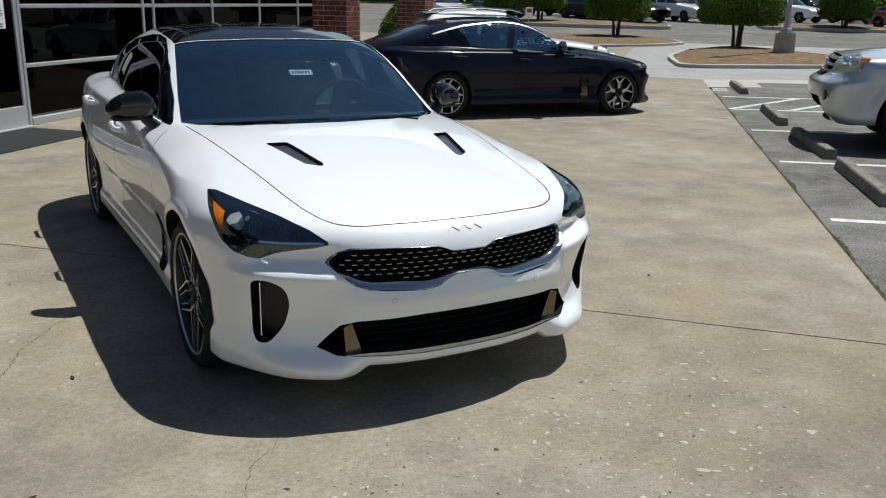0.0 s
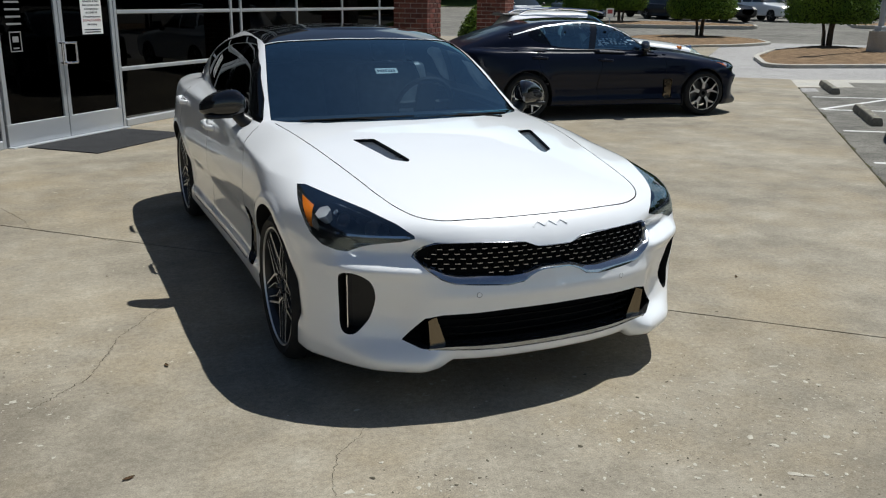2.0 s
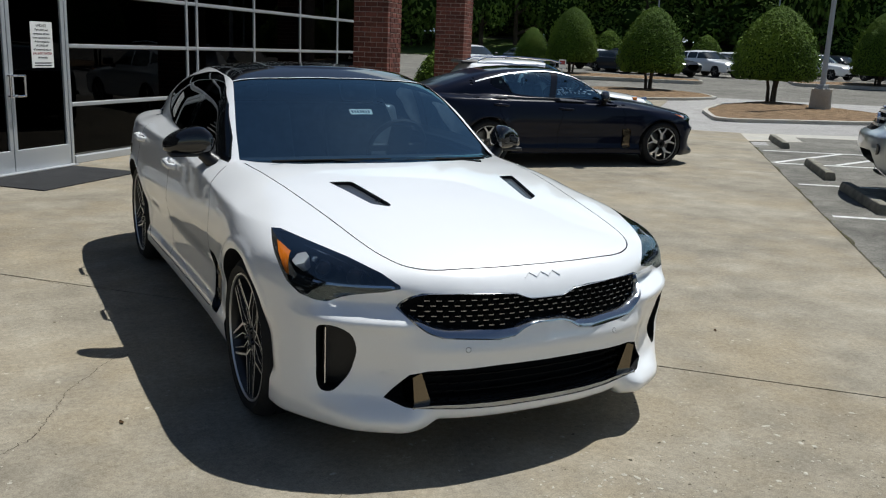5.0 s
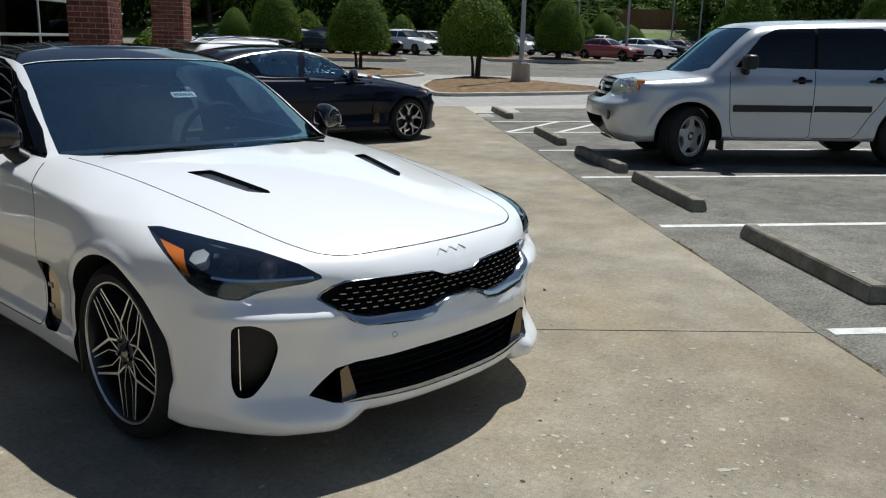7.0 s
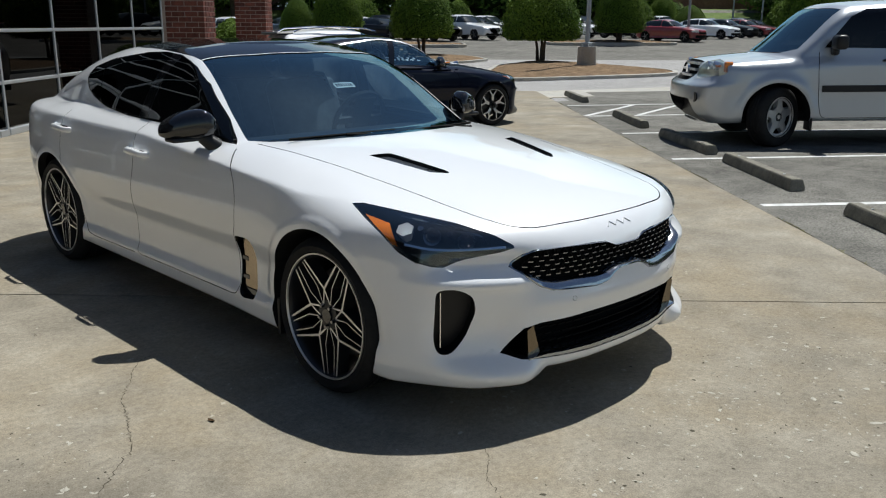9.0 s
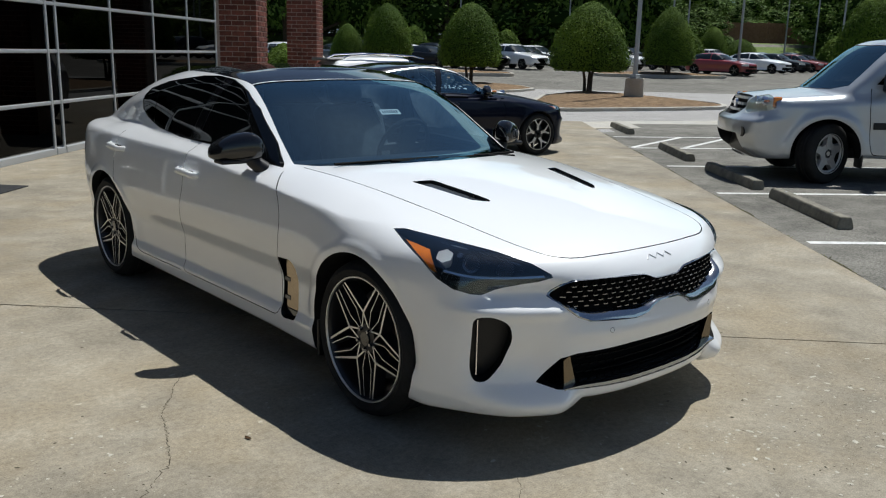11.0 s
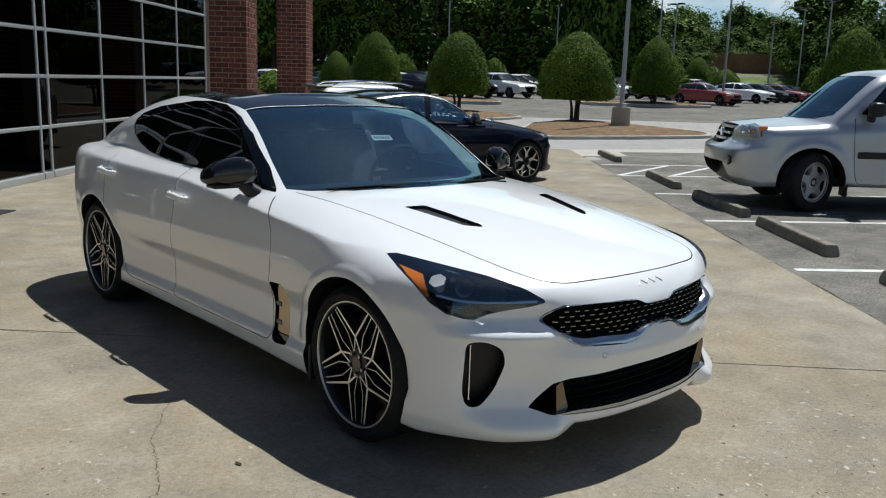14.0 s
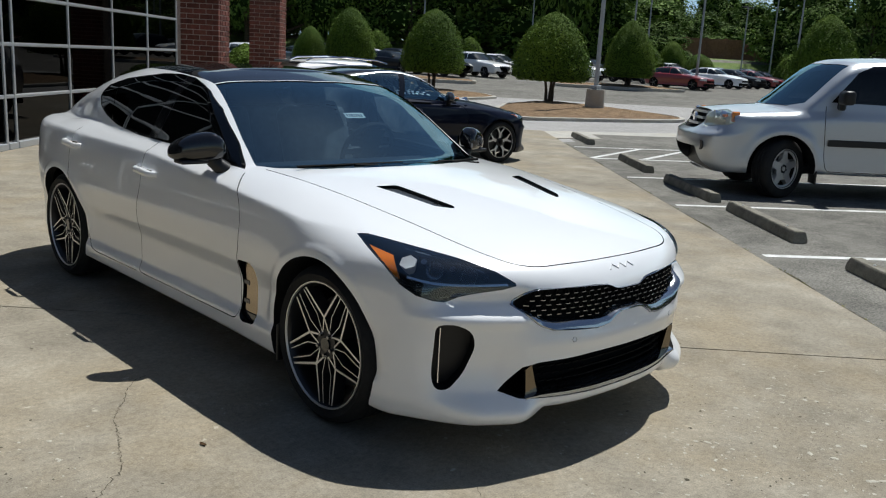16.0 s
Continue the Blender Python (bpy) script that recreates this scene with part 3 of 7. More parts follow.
def boxy(rng, w, h, z0, lumps):
    """Radius of a hedge clipped square, a little round at its top edges."""
    def r(a, k):
        flat = (abs(math.cos(a)) ** 7 + abs(math.sin(a)) ** 7) ** (-1 / 7)
        return max(0.02, w / 2 * flat * (1 - max(0.0, (k - 0.8) / 0.2) ** 3) ** 0.5 * (1 + 0.03 * math.sin(5 * a + 9 * k)))
    return r


def clipped_tree(seed, w, h, z0, m, label, count=26000, leaf=0.042, stems=3, group="clipped trees", name="clipped_tree", shape=None):
    top = thing(name, label, "tree" if stems else "shrub", m, group)
    me, core = crown_meshes(seed, w, h, z0, count, leaf, shape=shape)
    crown = new("crown", me)
    crown.parent = top
    part("inner_growth", core, SHADE_CORE, crown, smooth=True)
    rng = random.Random(seed + 5)
    for k in range(stems):
        a = 6.28 * k / max(1, stems) + 0.5
        bm = bmesh.new()
        foot = Vector((0.12 * math.cos(a), 0.12 * math.sin(a), -0.05))
        mid = Vector((0.15 * math.cos(a), 0.15 * math.sin(a), z0 * 0.6))
        add_cyl(bm, 0.075, 0.055, foot, mid, 10)
        add_cyl(bm, 0.055, 0.035, mid, (0.3 * math.cos(a), 0.3 * math.sin(a), z0 + 0.4), 10)
        part("stem", bm, BARK, top, smooth=True)
    return top


def at(x, y, z=None, r=0.0, s=1.0):
    u, v = to_uv(x, y, LOT)
    return pose(x, y, rise(u) if z is None else z, 0, 0, r) @ Matrix.Scale(s, 4)


big = clipped_tree(1, 2.9, 2.5, 0.78, at(22.9, 18.9, 0.2), "dome-clipped green tree on bare stems in a mulch bed")
two = clipped_tree(2, 2.85, 2.75, 0.7, at(24.0, 26.8, 0.25), "rounded clipped green tree in a mulch bed")
three = clipped_tree(3, 3.0, 3.35, 0.55, at(41.9, 28.75, 0.55), "cone-clipped green tree beside parked cars")
copy_thing(two, at(28.3, 38.8, 0.4, 70) @ Matrix.Diagonal((1, 1, 1.1, 1)))
copy_thing(three, at(68.8, 43.0, None, 40) @ Matrix.Diagonal((0.95, 0.95, 0.9, 1)))
copy_thing(two, at(65.8, 38.3, None, 140) @ Matrix.Diagonal((1.05, 1.05, 0.75, 1)))
copy_thing(big, at(31.0, 12.1, 0.15, 200) @ Matrix.Diagonal((0.88, 0.88, 1.17, 1)))
copy_thing(two, at(26.56, 5.82, 0.15, 250) @ Matrix.Diagonal((0.66, 0.66, 1.0, 1)))
copy_thing(three, at(27.0, 41.0, 0.3, 90) @ Matrix.Diagonal((0.7, 0.7, 0.7, 1)))
low = clipped_tree(4, 1.1, 1.0, 0.02, at(9.6, 18.6, 0.0, 0, 1.6), "low round clipped green shrub behind the porch column", 6000, 0.03, 0, "low shrubs", "shrub")
hedge = clipped_tree(6, 1.15, 0.95, 0.02, at(10.0, 17.6, 0.0, 45), "square-clipped dark green hedge behind the porch column", 8000, 0.03, 0, "clipped hedges", "hedge", boxy)
for x, y, s in ((10.95, 16.85, 1.0), (8.9, 15.6, 0.9), (12.0, 19.8, 1.15), (12.9, 18.95, 1.05)):
    copy_thing(hedge, at(x, y, 0.0, 45, s))
for x, y, s in ((57.5, 58.5, 1.7), (62.0, 54.5, 1.6), (69.0, 47.0, 1.6), (63.5, 42.3, 2.0), (52, 66, 1.8), (72, 33, 1.8)):
    copy_thing(low, at(x, y, None, 80 * s, s))


def broad_tree(seed, height, spread, leaves=8500, leaf=0.21):
    """A tall forest tree: tapered trunk, limbs, and a crown of many leaf clumps with gaps."""
    rng = random.Random(seed)
    top = thing("tree", "tall dense green deciduous tree at the lot's far edge", "tree", None, "far woods")
    bm = bmesh.new()
    add_cyl(bm, 0.30, 0.14, (0, 0, -0.3), (0.2, 0.1, height * 0.6), 9)
    clumps = []
    for k in range(18):
        z = height * rng.uniform(0.06, 0.85)
        a = rng.uniform(0, 6.28)
        reach = spread / 2 * (1.0 - 0.55 * max(0, z / height - 0.45) / 0.4) * rng.uniform(0.6, 1.0)
        end = Vector((reach * math.cos(a), reach * math.sin(a), z + rng.uniform(0.2, 1.2)))
        add_cyl(bm, 0.09, 0.03, (0.1, 0.05, z * 0.72), end, 6)
        for _ in range(3):
            clumps.append((end * rng.uniform(0.75, 1.05) + Vector((rng.uniform(-1, 1), rng.uniform(-1, 1), rng.uniform(-0.7, 0.9))) * spread * 0.11, rng.uniform(0.13, 0.24) * spread))
    for _ in range(7):
        clumps.append((Vector((rng.uniform(-0.16, 0.16) * spread, rng.uniform(-0.16, 0.16) * spread, height * rng.uniform(0.72, 0.95))), rng.uniform(0.13, 0.22) * spread))
    part("trunk", bm, BARK, top, smooth=True)
    verts, faces = [], []
    for i in range(leaves):
        c, r = clumps[rng.randrange(len(clumps))]
        d = Vector((rng.gauss(0, 1), rng.gauss(0, 1), rng.gauss(0, 0.8))).normalized()
        leaf_quads(verts, faces, c + d * r * rng.uniform(0.72, 1.05), d + Vector((0, 0, 0.5)), leaf, rng)
    leafy_faces = len(faces)
    # dark balls inside the clumps stand in for shade deep in the crown
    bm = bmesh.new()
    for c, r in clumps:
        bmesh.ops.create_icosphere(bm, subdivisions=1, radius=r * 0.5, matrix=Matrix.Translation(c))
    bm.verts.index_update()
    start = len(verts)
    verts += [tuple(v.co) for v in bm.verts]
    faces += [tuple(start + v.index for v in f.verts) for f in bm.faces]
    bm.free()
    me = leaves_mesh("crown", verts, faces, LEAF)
    me.materials.append(CROWN_SHADE)
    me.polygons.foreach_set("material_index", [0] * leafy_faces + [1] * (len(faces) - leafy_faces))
    crown = new("crown", me)
    crown.parent = top
    return top


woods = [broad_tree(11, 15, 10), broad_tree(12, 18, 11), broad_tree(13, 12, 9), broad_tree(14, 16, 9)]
# the tree tops follow the skyline seen from the pad: (bearing, height angle)
SKYLINE = [(0, 13.0), (18, 12.0), (21.5, 9.0), (22.8, 6.6), (23.6, 5.4), (24.2, 4.4), (25.4, 5.0), (26.5, 5.9), (27.6, 5.2), (29.0, 4.3), (31.5, 4.0), (33.0, 4.3), (34.0, 4.6), (35.0, 5.4), (36.0, 6.6), (37.4, 12.0), (90, 14.0)]


def skyline(a):
    for (a0, e0), (a1, e1) in zip(SKYLINE, SKYLINE[1:]):
        if a0 <= a <= a1:
            return e0 + (e1 - e0) * (a - a0) / (a1 - a0)
    return 12.0


rng = random.Random(77)
HEIGHTS = (15, 18, 12, 16)
count = 0
for row, (dist, gap) in enumerate(((98, 2.5), (112, 2.2), (128, 2.3), (150, 2.6))):
    a = -38.0 + row
    while a < 88:
        a += gap * rng.uniform(0.7, 1.3) * (0.5 if 18.5 < a < 40 else 1.0)
        open_sky = 20.4 < a < 37.0
        wall_view = 26.5 < a < 33.2
        if (wall_view and row < 2) or (not open_sky and row == 3):
            continue
        d = dist * rng.uniform(0.96, 1.06)
        x, y = -2.9 + d * math.cos(radians(a)), -2.8 + d * math.sin(radians(a))
        base = rise(to_uv(x, y, LOT)[0]) - 0.15
        lowest = min(skyline(a + 0.45 * k) for k in range(-4, 5)) if open_sky else skyline(a)
        h = (d * math.tan(radians(lowest)) + 1.5 - base) * rng.uniform(0.86, 1.0) * (0.76 if open_sky else 1.0)
        k = rng.randrange(4)
        tall = h / (HEIGHTS[k] * 1.15)
        side = (0.7 if open_sky else 0.42 if 18.5 < a < 37.8 else 1.0) * rng.uniform(0.85, 1.15)
        m = pose(x, y, base, 0, 0, rng.uniform(0, 360)) @ Matrix.Diagonal((side, side, tall, 1))
        if count < 4:
            k = count
            woods[k].matrix_world = pose(x, y, base) @ Matrix.Diagonal((side, side, h / (HEIGHTS[k] * 1.15), 1))
        else:
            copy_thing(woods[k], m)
        count += 1

# undergrowth between the trunks
for k in range(88):
    a = -36 + 1.4 * k + rng.uniform(-0.8, 0.8)
    d = (138 if 25.5 < a < 34.0 else 104 + 9 * (k % 2)) + rng.uniform(-4, 4)
    x, y = -2.9 + d * math.cos(radians(a)), -2.8 + d * math.sin(radians(a))
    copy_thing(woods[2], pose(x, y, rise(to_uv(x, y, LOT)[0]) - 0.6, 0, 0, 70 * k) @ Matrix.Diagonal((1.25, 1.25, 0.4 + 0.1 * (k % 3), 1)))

# open summer sky behind the woods
SKYBACK = bpy.data.materials.new("distant_sky")
SKYBACK.use_nodes = True
em = nd(SKYBACK, "ShaderNodeEmission")
place = nd(SKYBACK, "ShaderNodeNewGeometry")
clouds = noise_fac(SKYBACK, place.outputs["Position"], 0.012, 5, 0.6)
ln(SKYBACK, ramp(SKYBACK, clouds, [(0.46, (0.36, 0.56, 0.70)), (0.62, (0.66, 0.76, 0.82))]), em.inputs["Color"])
ln(SKYBACK, em.outputs[0], SKYBACK.node_tree.nodes["Material Output"].inputs["Surface"])
bm = bmesh.new()
rows = [[bm.verts.new((620 * math.cos(radians(-60 + 5 * k)), 620 * math.sin(radians(-60 + 5 * k)), z)) for k in range(35)] for z in (-20, 120, 260)]
for a, b in zip(rows, rows[1:]):
    for k in range(34):
        bm.faces.new((a[k], a[k + 1], b[k + 1], b[k]))
tagged(link_mesh("backdrop", bm, SKYBACK), "pale blue summer sky with thin white clouds", "sky", kind="structure")

# lawn bank before the woods
bm = bmesh.new()
rows = [[bm.verts.new(LOT @ Vector((u, v, rise(u) + 0.03))) for v in (-90, 90)] for u in (80, 86, 90, 94, 98, 130)]
for a, b in zip(rows, rows[1:]):
    bm.faces.new((a[0], b[0], b[1], a[1]))
bmesh.ops.recalc_face_normals(bm, faces=bm.faces)
tagged(link_mesh("lawn", bm, GRASS, smooth=True), "mown green grass bank below the woods", "grass", kind="structure")


# ---- light poles ----
def light_pole(m, height, label, base=True, heads=1, r=0.085):
    top = thing("light_pole", label, "lamp post", m, "lot light poles")
    z = 0.0
    if base:
        bm = cyl(0.34, 0.31, (0, 0, -0.1), (0, 0, 0.68), 28)
        part("footing", bm, CURB, top, "round grey concrete footing", smooth=True)
        part("base_plate", box(-0.17, 0.17, -0.17, 0.17, 0.68, 0.71, bev=0.004), STEEL, top)
        for x in (-0.13, 0.13):
            for y in (-0.13, 0.13):
                part("anchor_bolt", cyl(0.014, 0.014, (x, y, 0.71), (x, y, 0.77), 8), STEEL, top)
        part("base_cover", box(-0.13, 0.13, -0.13, 0.13, 0.711, 0.83, bev=0.02), STEEL, top)
        z = 0.8
    part("pole", cyl(r, r * 0.65, (0, 0, z), (0, 0, height), 14), STEEL, top, smooth=True)
    for k in range(heads):
        s = 1 if k == 0 else -1
        arm = part("arm", cyl(0.03, 0.03, (0, 0, height - 0.15), (0.5 * s, 0, height - 0.08), 8), STEEL, top)
        part("lamp_head", box(0.45 * s - 0.28, 0.45 * s + 0.28, -0.17, 0.17, height - 0.11, height + 0.04, bev=0.03), BLACK, arm, "dark shoebox lamp head")
    return top


light_pole(at(21.8, 15.9, 0.1), 9.5, "grey steel light pole on a round concrete footing")
pole = light_pole(at(48.6, 28.1), 9.0, "tall grey steel light pole among parked cars", heads=2)
for x, y, h in ((50.2, 57.1, 9), (60.8, 53.5, 7.8), (58.5, 40.3, 9), (63.3, 42.1, 8), (60.4, 27.1, 7.4), (73.0, 35.4, 8), (76.3, 40.0, 7)):
    copy_thing(pole, at(x, y, None, x * 7) @ Matrix.Diagonal((1, 1, h / 9, 1)))

# small sign on a post beside the planted island
sign = thing("sign_post", "small white and red sign on a thin steel post", "sign", at(17.04, 23.52, 0.0, -35))
part("post", box(-0.02, 0.02, -0.02, 0.02, 0.0, 1.36, bev=0.004), STEEL, sign)
plate_ = part("plate", box(-0.13, 0.13, -0.026, -0.021, 1.02, 1.34, bev=0.002), PAPER, sign)
part("symbol_bar", box(-0.09, 0.09, -0.0285, -0.0265, 1.16, 1.3), RED_TEXT, plate_)

# far brick boundary wall
bm = box(-9, 9, -0.15, 0.15, 0, 2.7)
for k in range(8):
    add_box(bm, -8.3 + 2.3 * k, -8.1 + 2.3 * k, -0.26, 0.26, 0, 2.8)
far_wall = tagged(link_mesh("far_wall", bm, blotchy("far_brick", (0.24, 0.12, 0.09), (0.31, 0.16, 0.12), 0.6, 0.9, 4.0)), "low reddish brick wall before distant trees", "wall", kind="structure")
far_wall.matrix_world = pose(95, 51, 3.0, 0, 0, -50)

# ---- car bodies: a smooth solid from side, top, front and cabin profiles ----
def spl(pts):
    """A smooth curve through (x, y) pairs, flat beyond its ends."""
    xs, ys = np.array(pts, float).T
    d = np.diff(ys) / np.diff(xs)
    t = np.concatenate([[d[0]], np.where(d[1:] * d[:-1] > 0, 2 * d[1:] * d[:-1] / (d[1:] + d[:-1] + 1e-12), 0), [d[-1]]])
    def exact(x):
        i = np.clip(np.searchsorted(xs, x) - 1, 0, len(xs) - 2)
        h = xs[i + 1] - xs[i]
        s = (x - xs[i]) / h
        return (2 * s**3 - 3 * s**2 + 1) * ys[i] + (s**3 - 2 * s**2 + s) * h * t[i] + (3 * s**2 - 2 * s**3) * ys[i + 1] + (s**3 - s**2) * h * t[i + 1]
    N = 8192
    table = exact(np.linspace(xs[0], xs[-1], N + 1))
    slope = np.append(np.diff(table), 0.0)
    k = N / (xs[-1] - xs[0])
    def f(x):
        q = np.clip((x - xs[0]) * k, 0, N)
        i = q.astype(np.int32)
        return table[i] + slope[i] * (q - i)
    return f


def smax(a, b, k):
    h = np.maximum(k - np.abs(a - b), 0) / k
    return np.maximum(a, b) + h * h * k * 0.25


def smin(a, b, k):
    return -smax(-a, -b, k)


def sstep(x, a, b):
    s = np.clip((x - a) / (b - a), 0, 1)
    return s * s * (3 - 2 * s)


def car_field(sp):
    """The signed field of a car body; below zero inside. sp holds its profiles."""
    c = {k: spl(v) for k, v in sp.items() if isinstance(v, list) and k != "arches"}
    def outer(x, y, z):
        ax = np.abs(x)
        tuck = c["tuck"](z)
        if "cheek" in c:
            tuck = tuck + (c["cheek"](z) - tuck) * (1 - sstep(y, -0.42, -0.3))
        w = c["wide"](y) + tuck + sp["pinch"] * sstep(z, 0.86, 1.05) * (sstep(y, 0.3, 0.9) - sstep(y, 3.0, 3.6))
        if "shoulder" in c:
            fade = sstep(y, -0.35, 0.15)
            over, crown_edge = z - c["shoulder"](y), z - 0.84
            w = w - 0.6 * (over + np.sqrt(over * over + 2.5e-5)) * fade - 0.13 * (crown_edge + np.sqrt(crown_edge * crown_edge + 1e-3)) * (1 - fade)
        for ay, ar in sp["arches"]:
            r = np.hypot(y - ay, z - sp["axle"])
            if "shoulder" in c:
                w = w + 0.007 * (1 - sstep(r, ar + 0.025, ar + 0.06)) * sstep(z, 0.22, 0.42)
            w = w + sp["flare"] * (0.55 if "shoulder" in c else 1.0) * np.exp(-(((r - ar - 0.03) / 0.07) ** 2)) * sstep(z, 0.25, 0.45)
        side = (ax - w) * 0.98
        top = (z - (c["hood"](y) - c["crown"](y) * (ax / 0.8) ** 2.2)) * 0.96
        yf = c["nose"](z) + c["bow"](ax)
        if sp.get("lip"):
            yf = yf - sp["lip"] * sstep(ax, 0.4, 0.56) * (1 - sstep(z, 0.195, 0.295)) * (1 - sstep(ax, 0.68, 0.88))
            yf = yf + 0.035 * sstep(ax, 0.5, 0.62) * np.exp(-(((z - 0.38) / 0.10) ** 2)) * (1 - sstep(ax, 0.76, 0.86))
            yf = yf - 0.026 * sstep(ax, 0.46, 0.58) * np.exp(-(((z - 0.574) / 0.03) ** 2)) * (1 - sstep(ax, 0.8, 0.92))
            yf = yf + 0.04 * sstep(ax, 0.47, 0.56) * np.exp(-(((z - 0.637) / 0.036) ** 2)) * (1 - sstep(ax, 0.72, 0.84))
            yf = yf - 0.012 * np.exp(-(((z - 0.475) / 0.035) ** 2)) * (1 - sstep(ax, 0.42, 0.6))
        slope = 1.0 / np.sqrt(1 + (2.2 * ax * ax) ** 2 * sp.get("bowk", 1.0))
        front = (yf - y) * slope
        back = (y - (c["tail"](z) - c["bow"](ax) * 0.95)) * slope
        bot = c["floor"](y) - z + sp.get("scallop", 0.0) * (1 - sstep(ax, 0.40, 0.47)) * (1 - sstep(y, -0.4, -0.2))
        low = smax(side, top, c["edge"](y) if "edge" in c else sp["round"])
        low = smax(low, front, 0.025 + 0.045 * sstep(z, 0.4, 0.62) if sp.get("lip") else 0.07)
        low = smax(low, back, 0.1)
        low = smax(low, bot, 0.03)
        cw = c["cabin"](z) * c["cabtaper"](y)
        roof = (z - (c["roof"](y) - sp["roofcrown"] * (ax / 0.6) ** 2.2)) * 0.95
        glass = (c["screen"](z) + sp["screenbow"] * (ax / 0.7) ** 2 - y) * sp["screencos"]
        cab = smax((ax - cw) * 0.93, roof, sp["cabround"])
        cab = smax(cab, glass, 0.06)
        if "hatch" in c:
            cab = smax(cab, (y - c["hatch"](z) + 0.1 * (ax / 0.7) ** 2) * 0.9, 0.08)
        cab = np.maximum(np.maximum(cab, 0.7 - z), back)
        return smin(low, cab, sp["blend"])
    def whole(x, y, z):
        f = outer(x, y, z)
        room = np.maximum(np.maximum(f + sp.get("wall", 0.05), sp["seat_floor"] - z), np.maximum(sp["dash"] - y, y - sp["room_end"]))
        return np.maximum(f, -room)
    return outer, whole


def grad(f, p, e=0.002):
    x, y, z = p.T
    g = np.stack([f(x + e, y, z) - f(x - e, y, z), f(x, y + e, z) - f(x, y - e, z), f(x, y, z + e) - f(x, y, z - e)], -1) / (2 * e)
    return g


def net(f, lo, hi, h, settle=2):
    """Quads over the zero surface of a field on a regular grid."""
    ax = [np.arange(a, b + h, h) for a, b in zip(lo, hi)]
    B = 8
    blocks = [-(-len(a) // B) for a in ax]
    ax = [a[0] + h * np.arange(B * k + 1) for a, k in zip(ax, blocks)]
    mids = np.meshgrid(*[a[0] + h * (B * np.arange(k) + B / 2) for a, k in zip(ax, blocks)], indexing="ij")
    C = f(*mids)
    n = np.array([len(a) for a in ax])
    F = np.ones(n)
    for i, j, k in np.argwhere(C < 0):
        F[i * B:i * B + B + 1, j * B:j * B + B + 1, k * B:k * B + B + 1] = -1
    near = np.argwhere(np.abs(C) < 1.15 * h * B)
    o = h * np.arange(B + 1)
    OX, OY, OZ = np.meshgrid(o, o, o, indexing="ij")
    for lot in np.array_split(near, max(1, len(near) // 200)):
        c0 = [ax[d][lot[:, d] * B][:, None, None, None] for d in range(3)]
        V = f(c0[0] + OX, c0[1] + OY, c0[2] + OZ)
        for (i, j, k), v in zip(lot, V):
            F[i * B:i * B + B + 1, j * B:j * B + B + 1, k * B:k * B + B + 1] = v
    acc, cnt = np.zeros((*(n - 1), 3)), np.zeros(n - 1)
    inside = F < 0
    cross = []
    for d in range(3):
        sl0, sl1 = [slice(None)] * 3, [slice(None)] * 3
        sl0[d], sl1[d] = slice(0, -1), slice(1, None)
        a, b = F[tuple(sl0)], F[tuple(sl1)]
        hit = inside[tuple(sl0)] != inside[tuple(sl1)]
        idx = np.argwhere(hit)
        t = (a[hit] / (a[hit] - b[hit]))[:, None]
        step = np.zeros(3)
        step[d] = 1
        pos = idx + t * step
        e1, e2 = [k for k in range(3) if k != d]
        for o1 in (0, -1):
            for o2 in (0, -1):
                cell = idx.copy()
                cell[:, e1] += o1
                cell[:, e2] += o2
                ok = ((cell >= 0) & (cell < n - 1)).all(1)
                np.add.at(acc, tuple(cell[ok].T), pos[ok])
                np.add.at(cnt, tuple(cell[ok].T), 1)
        cross.append((d, e1, e2, idx, inside[tuple(sl0)][hit]))
    used = np.argwhere(cnt > 0)
    number = -np.ones(n - 1, int)
    number[tuple(used.T)] = np.arange(len(used))
    verts = np.array(lo) + h * acc[tuple(used.T)] / cnt[tuple(used.T)][:, None]
    for _ in range(settle):
        g = grad(f, verts)
        v = f(*verts.T)
        m = (g * g).sum(1)
        stepv = (v / np.maximum(m, 0.2))[:, None] * g
        ln_ = np.linalg.norm(stepv, axis=1, keepdims=True)
        verts = verts - stepv * np.minimum(1, 0.4 * h / np.maximum(ln_, 1e-9))
    faces = []
    for d, e1, e2, idx, first_in in cross:
        quad = []
        for o1, o2 in ((0, 0), (-1, 0), (-1, -1), (0, -1)):
            cell = idx.copy()
            cell[:, e1] += o1
            cell[:, e2] += o2
            ok = ((cell >= 0) & (cell < n - 1)).all(1)
            k = np.where(ok, number[tuple(np.clip(cell, 0, n - 2).T)], -1)
            quad.append(k)
        q = np.stack(quad, -1)
        flip = first_in if d != 1 else ~first_in
        q = np.where(flip[:, None], q, q[:, ::-1])
        faces.append(q[(q >= 0).all(1)])
    return verts, np.concatenate(faces)


def smooth_mesh(name, verts, faces, mats):
    me = bpy.data.meshes.new(name)
    me.from_pydata(verts.tolist(), [], faces.tolist())
    for m in mats:
        me.materials.append(m)
    me.update()
    return me


def prism_along(poly, m, depth0, depth1, bm):
    """A closed polygon in the plane of m, pulled along m's z from depth0 to depth1."""
    a = [bm.verts.new(m @ Vector((x, y, depth0))) for x, y in poly]
    b = [bm.verts.new(m @ Vector((x, y, depth1))) for x, y in poly]
    n = len(poly)
    fs = [bm.faces.new(list(reversed(a))), bm.faces.new(b)]
    for i in range(n):
        fs.append(bm.faces.new((a[i], a[(i + 1) % n], b[(i + 1) % n], b[i])))
    bmesh.ops.recalc_face_normals(bm, faces=fs)
    return fs


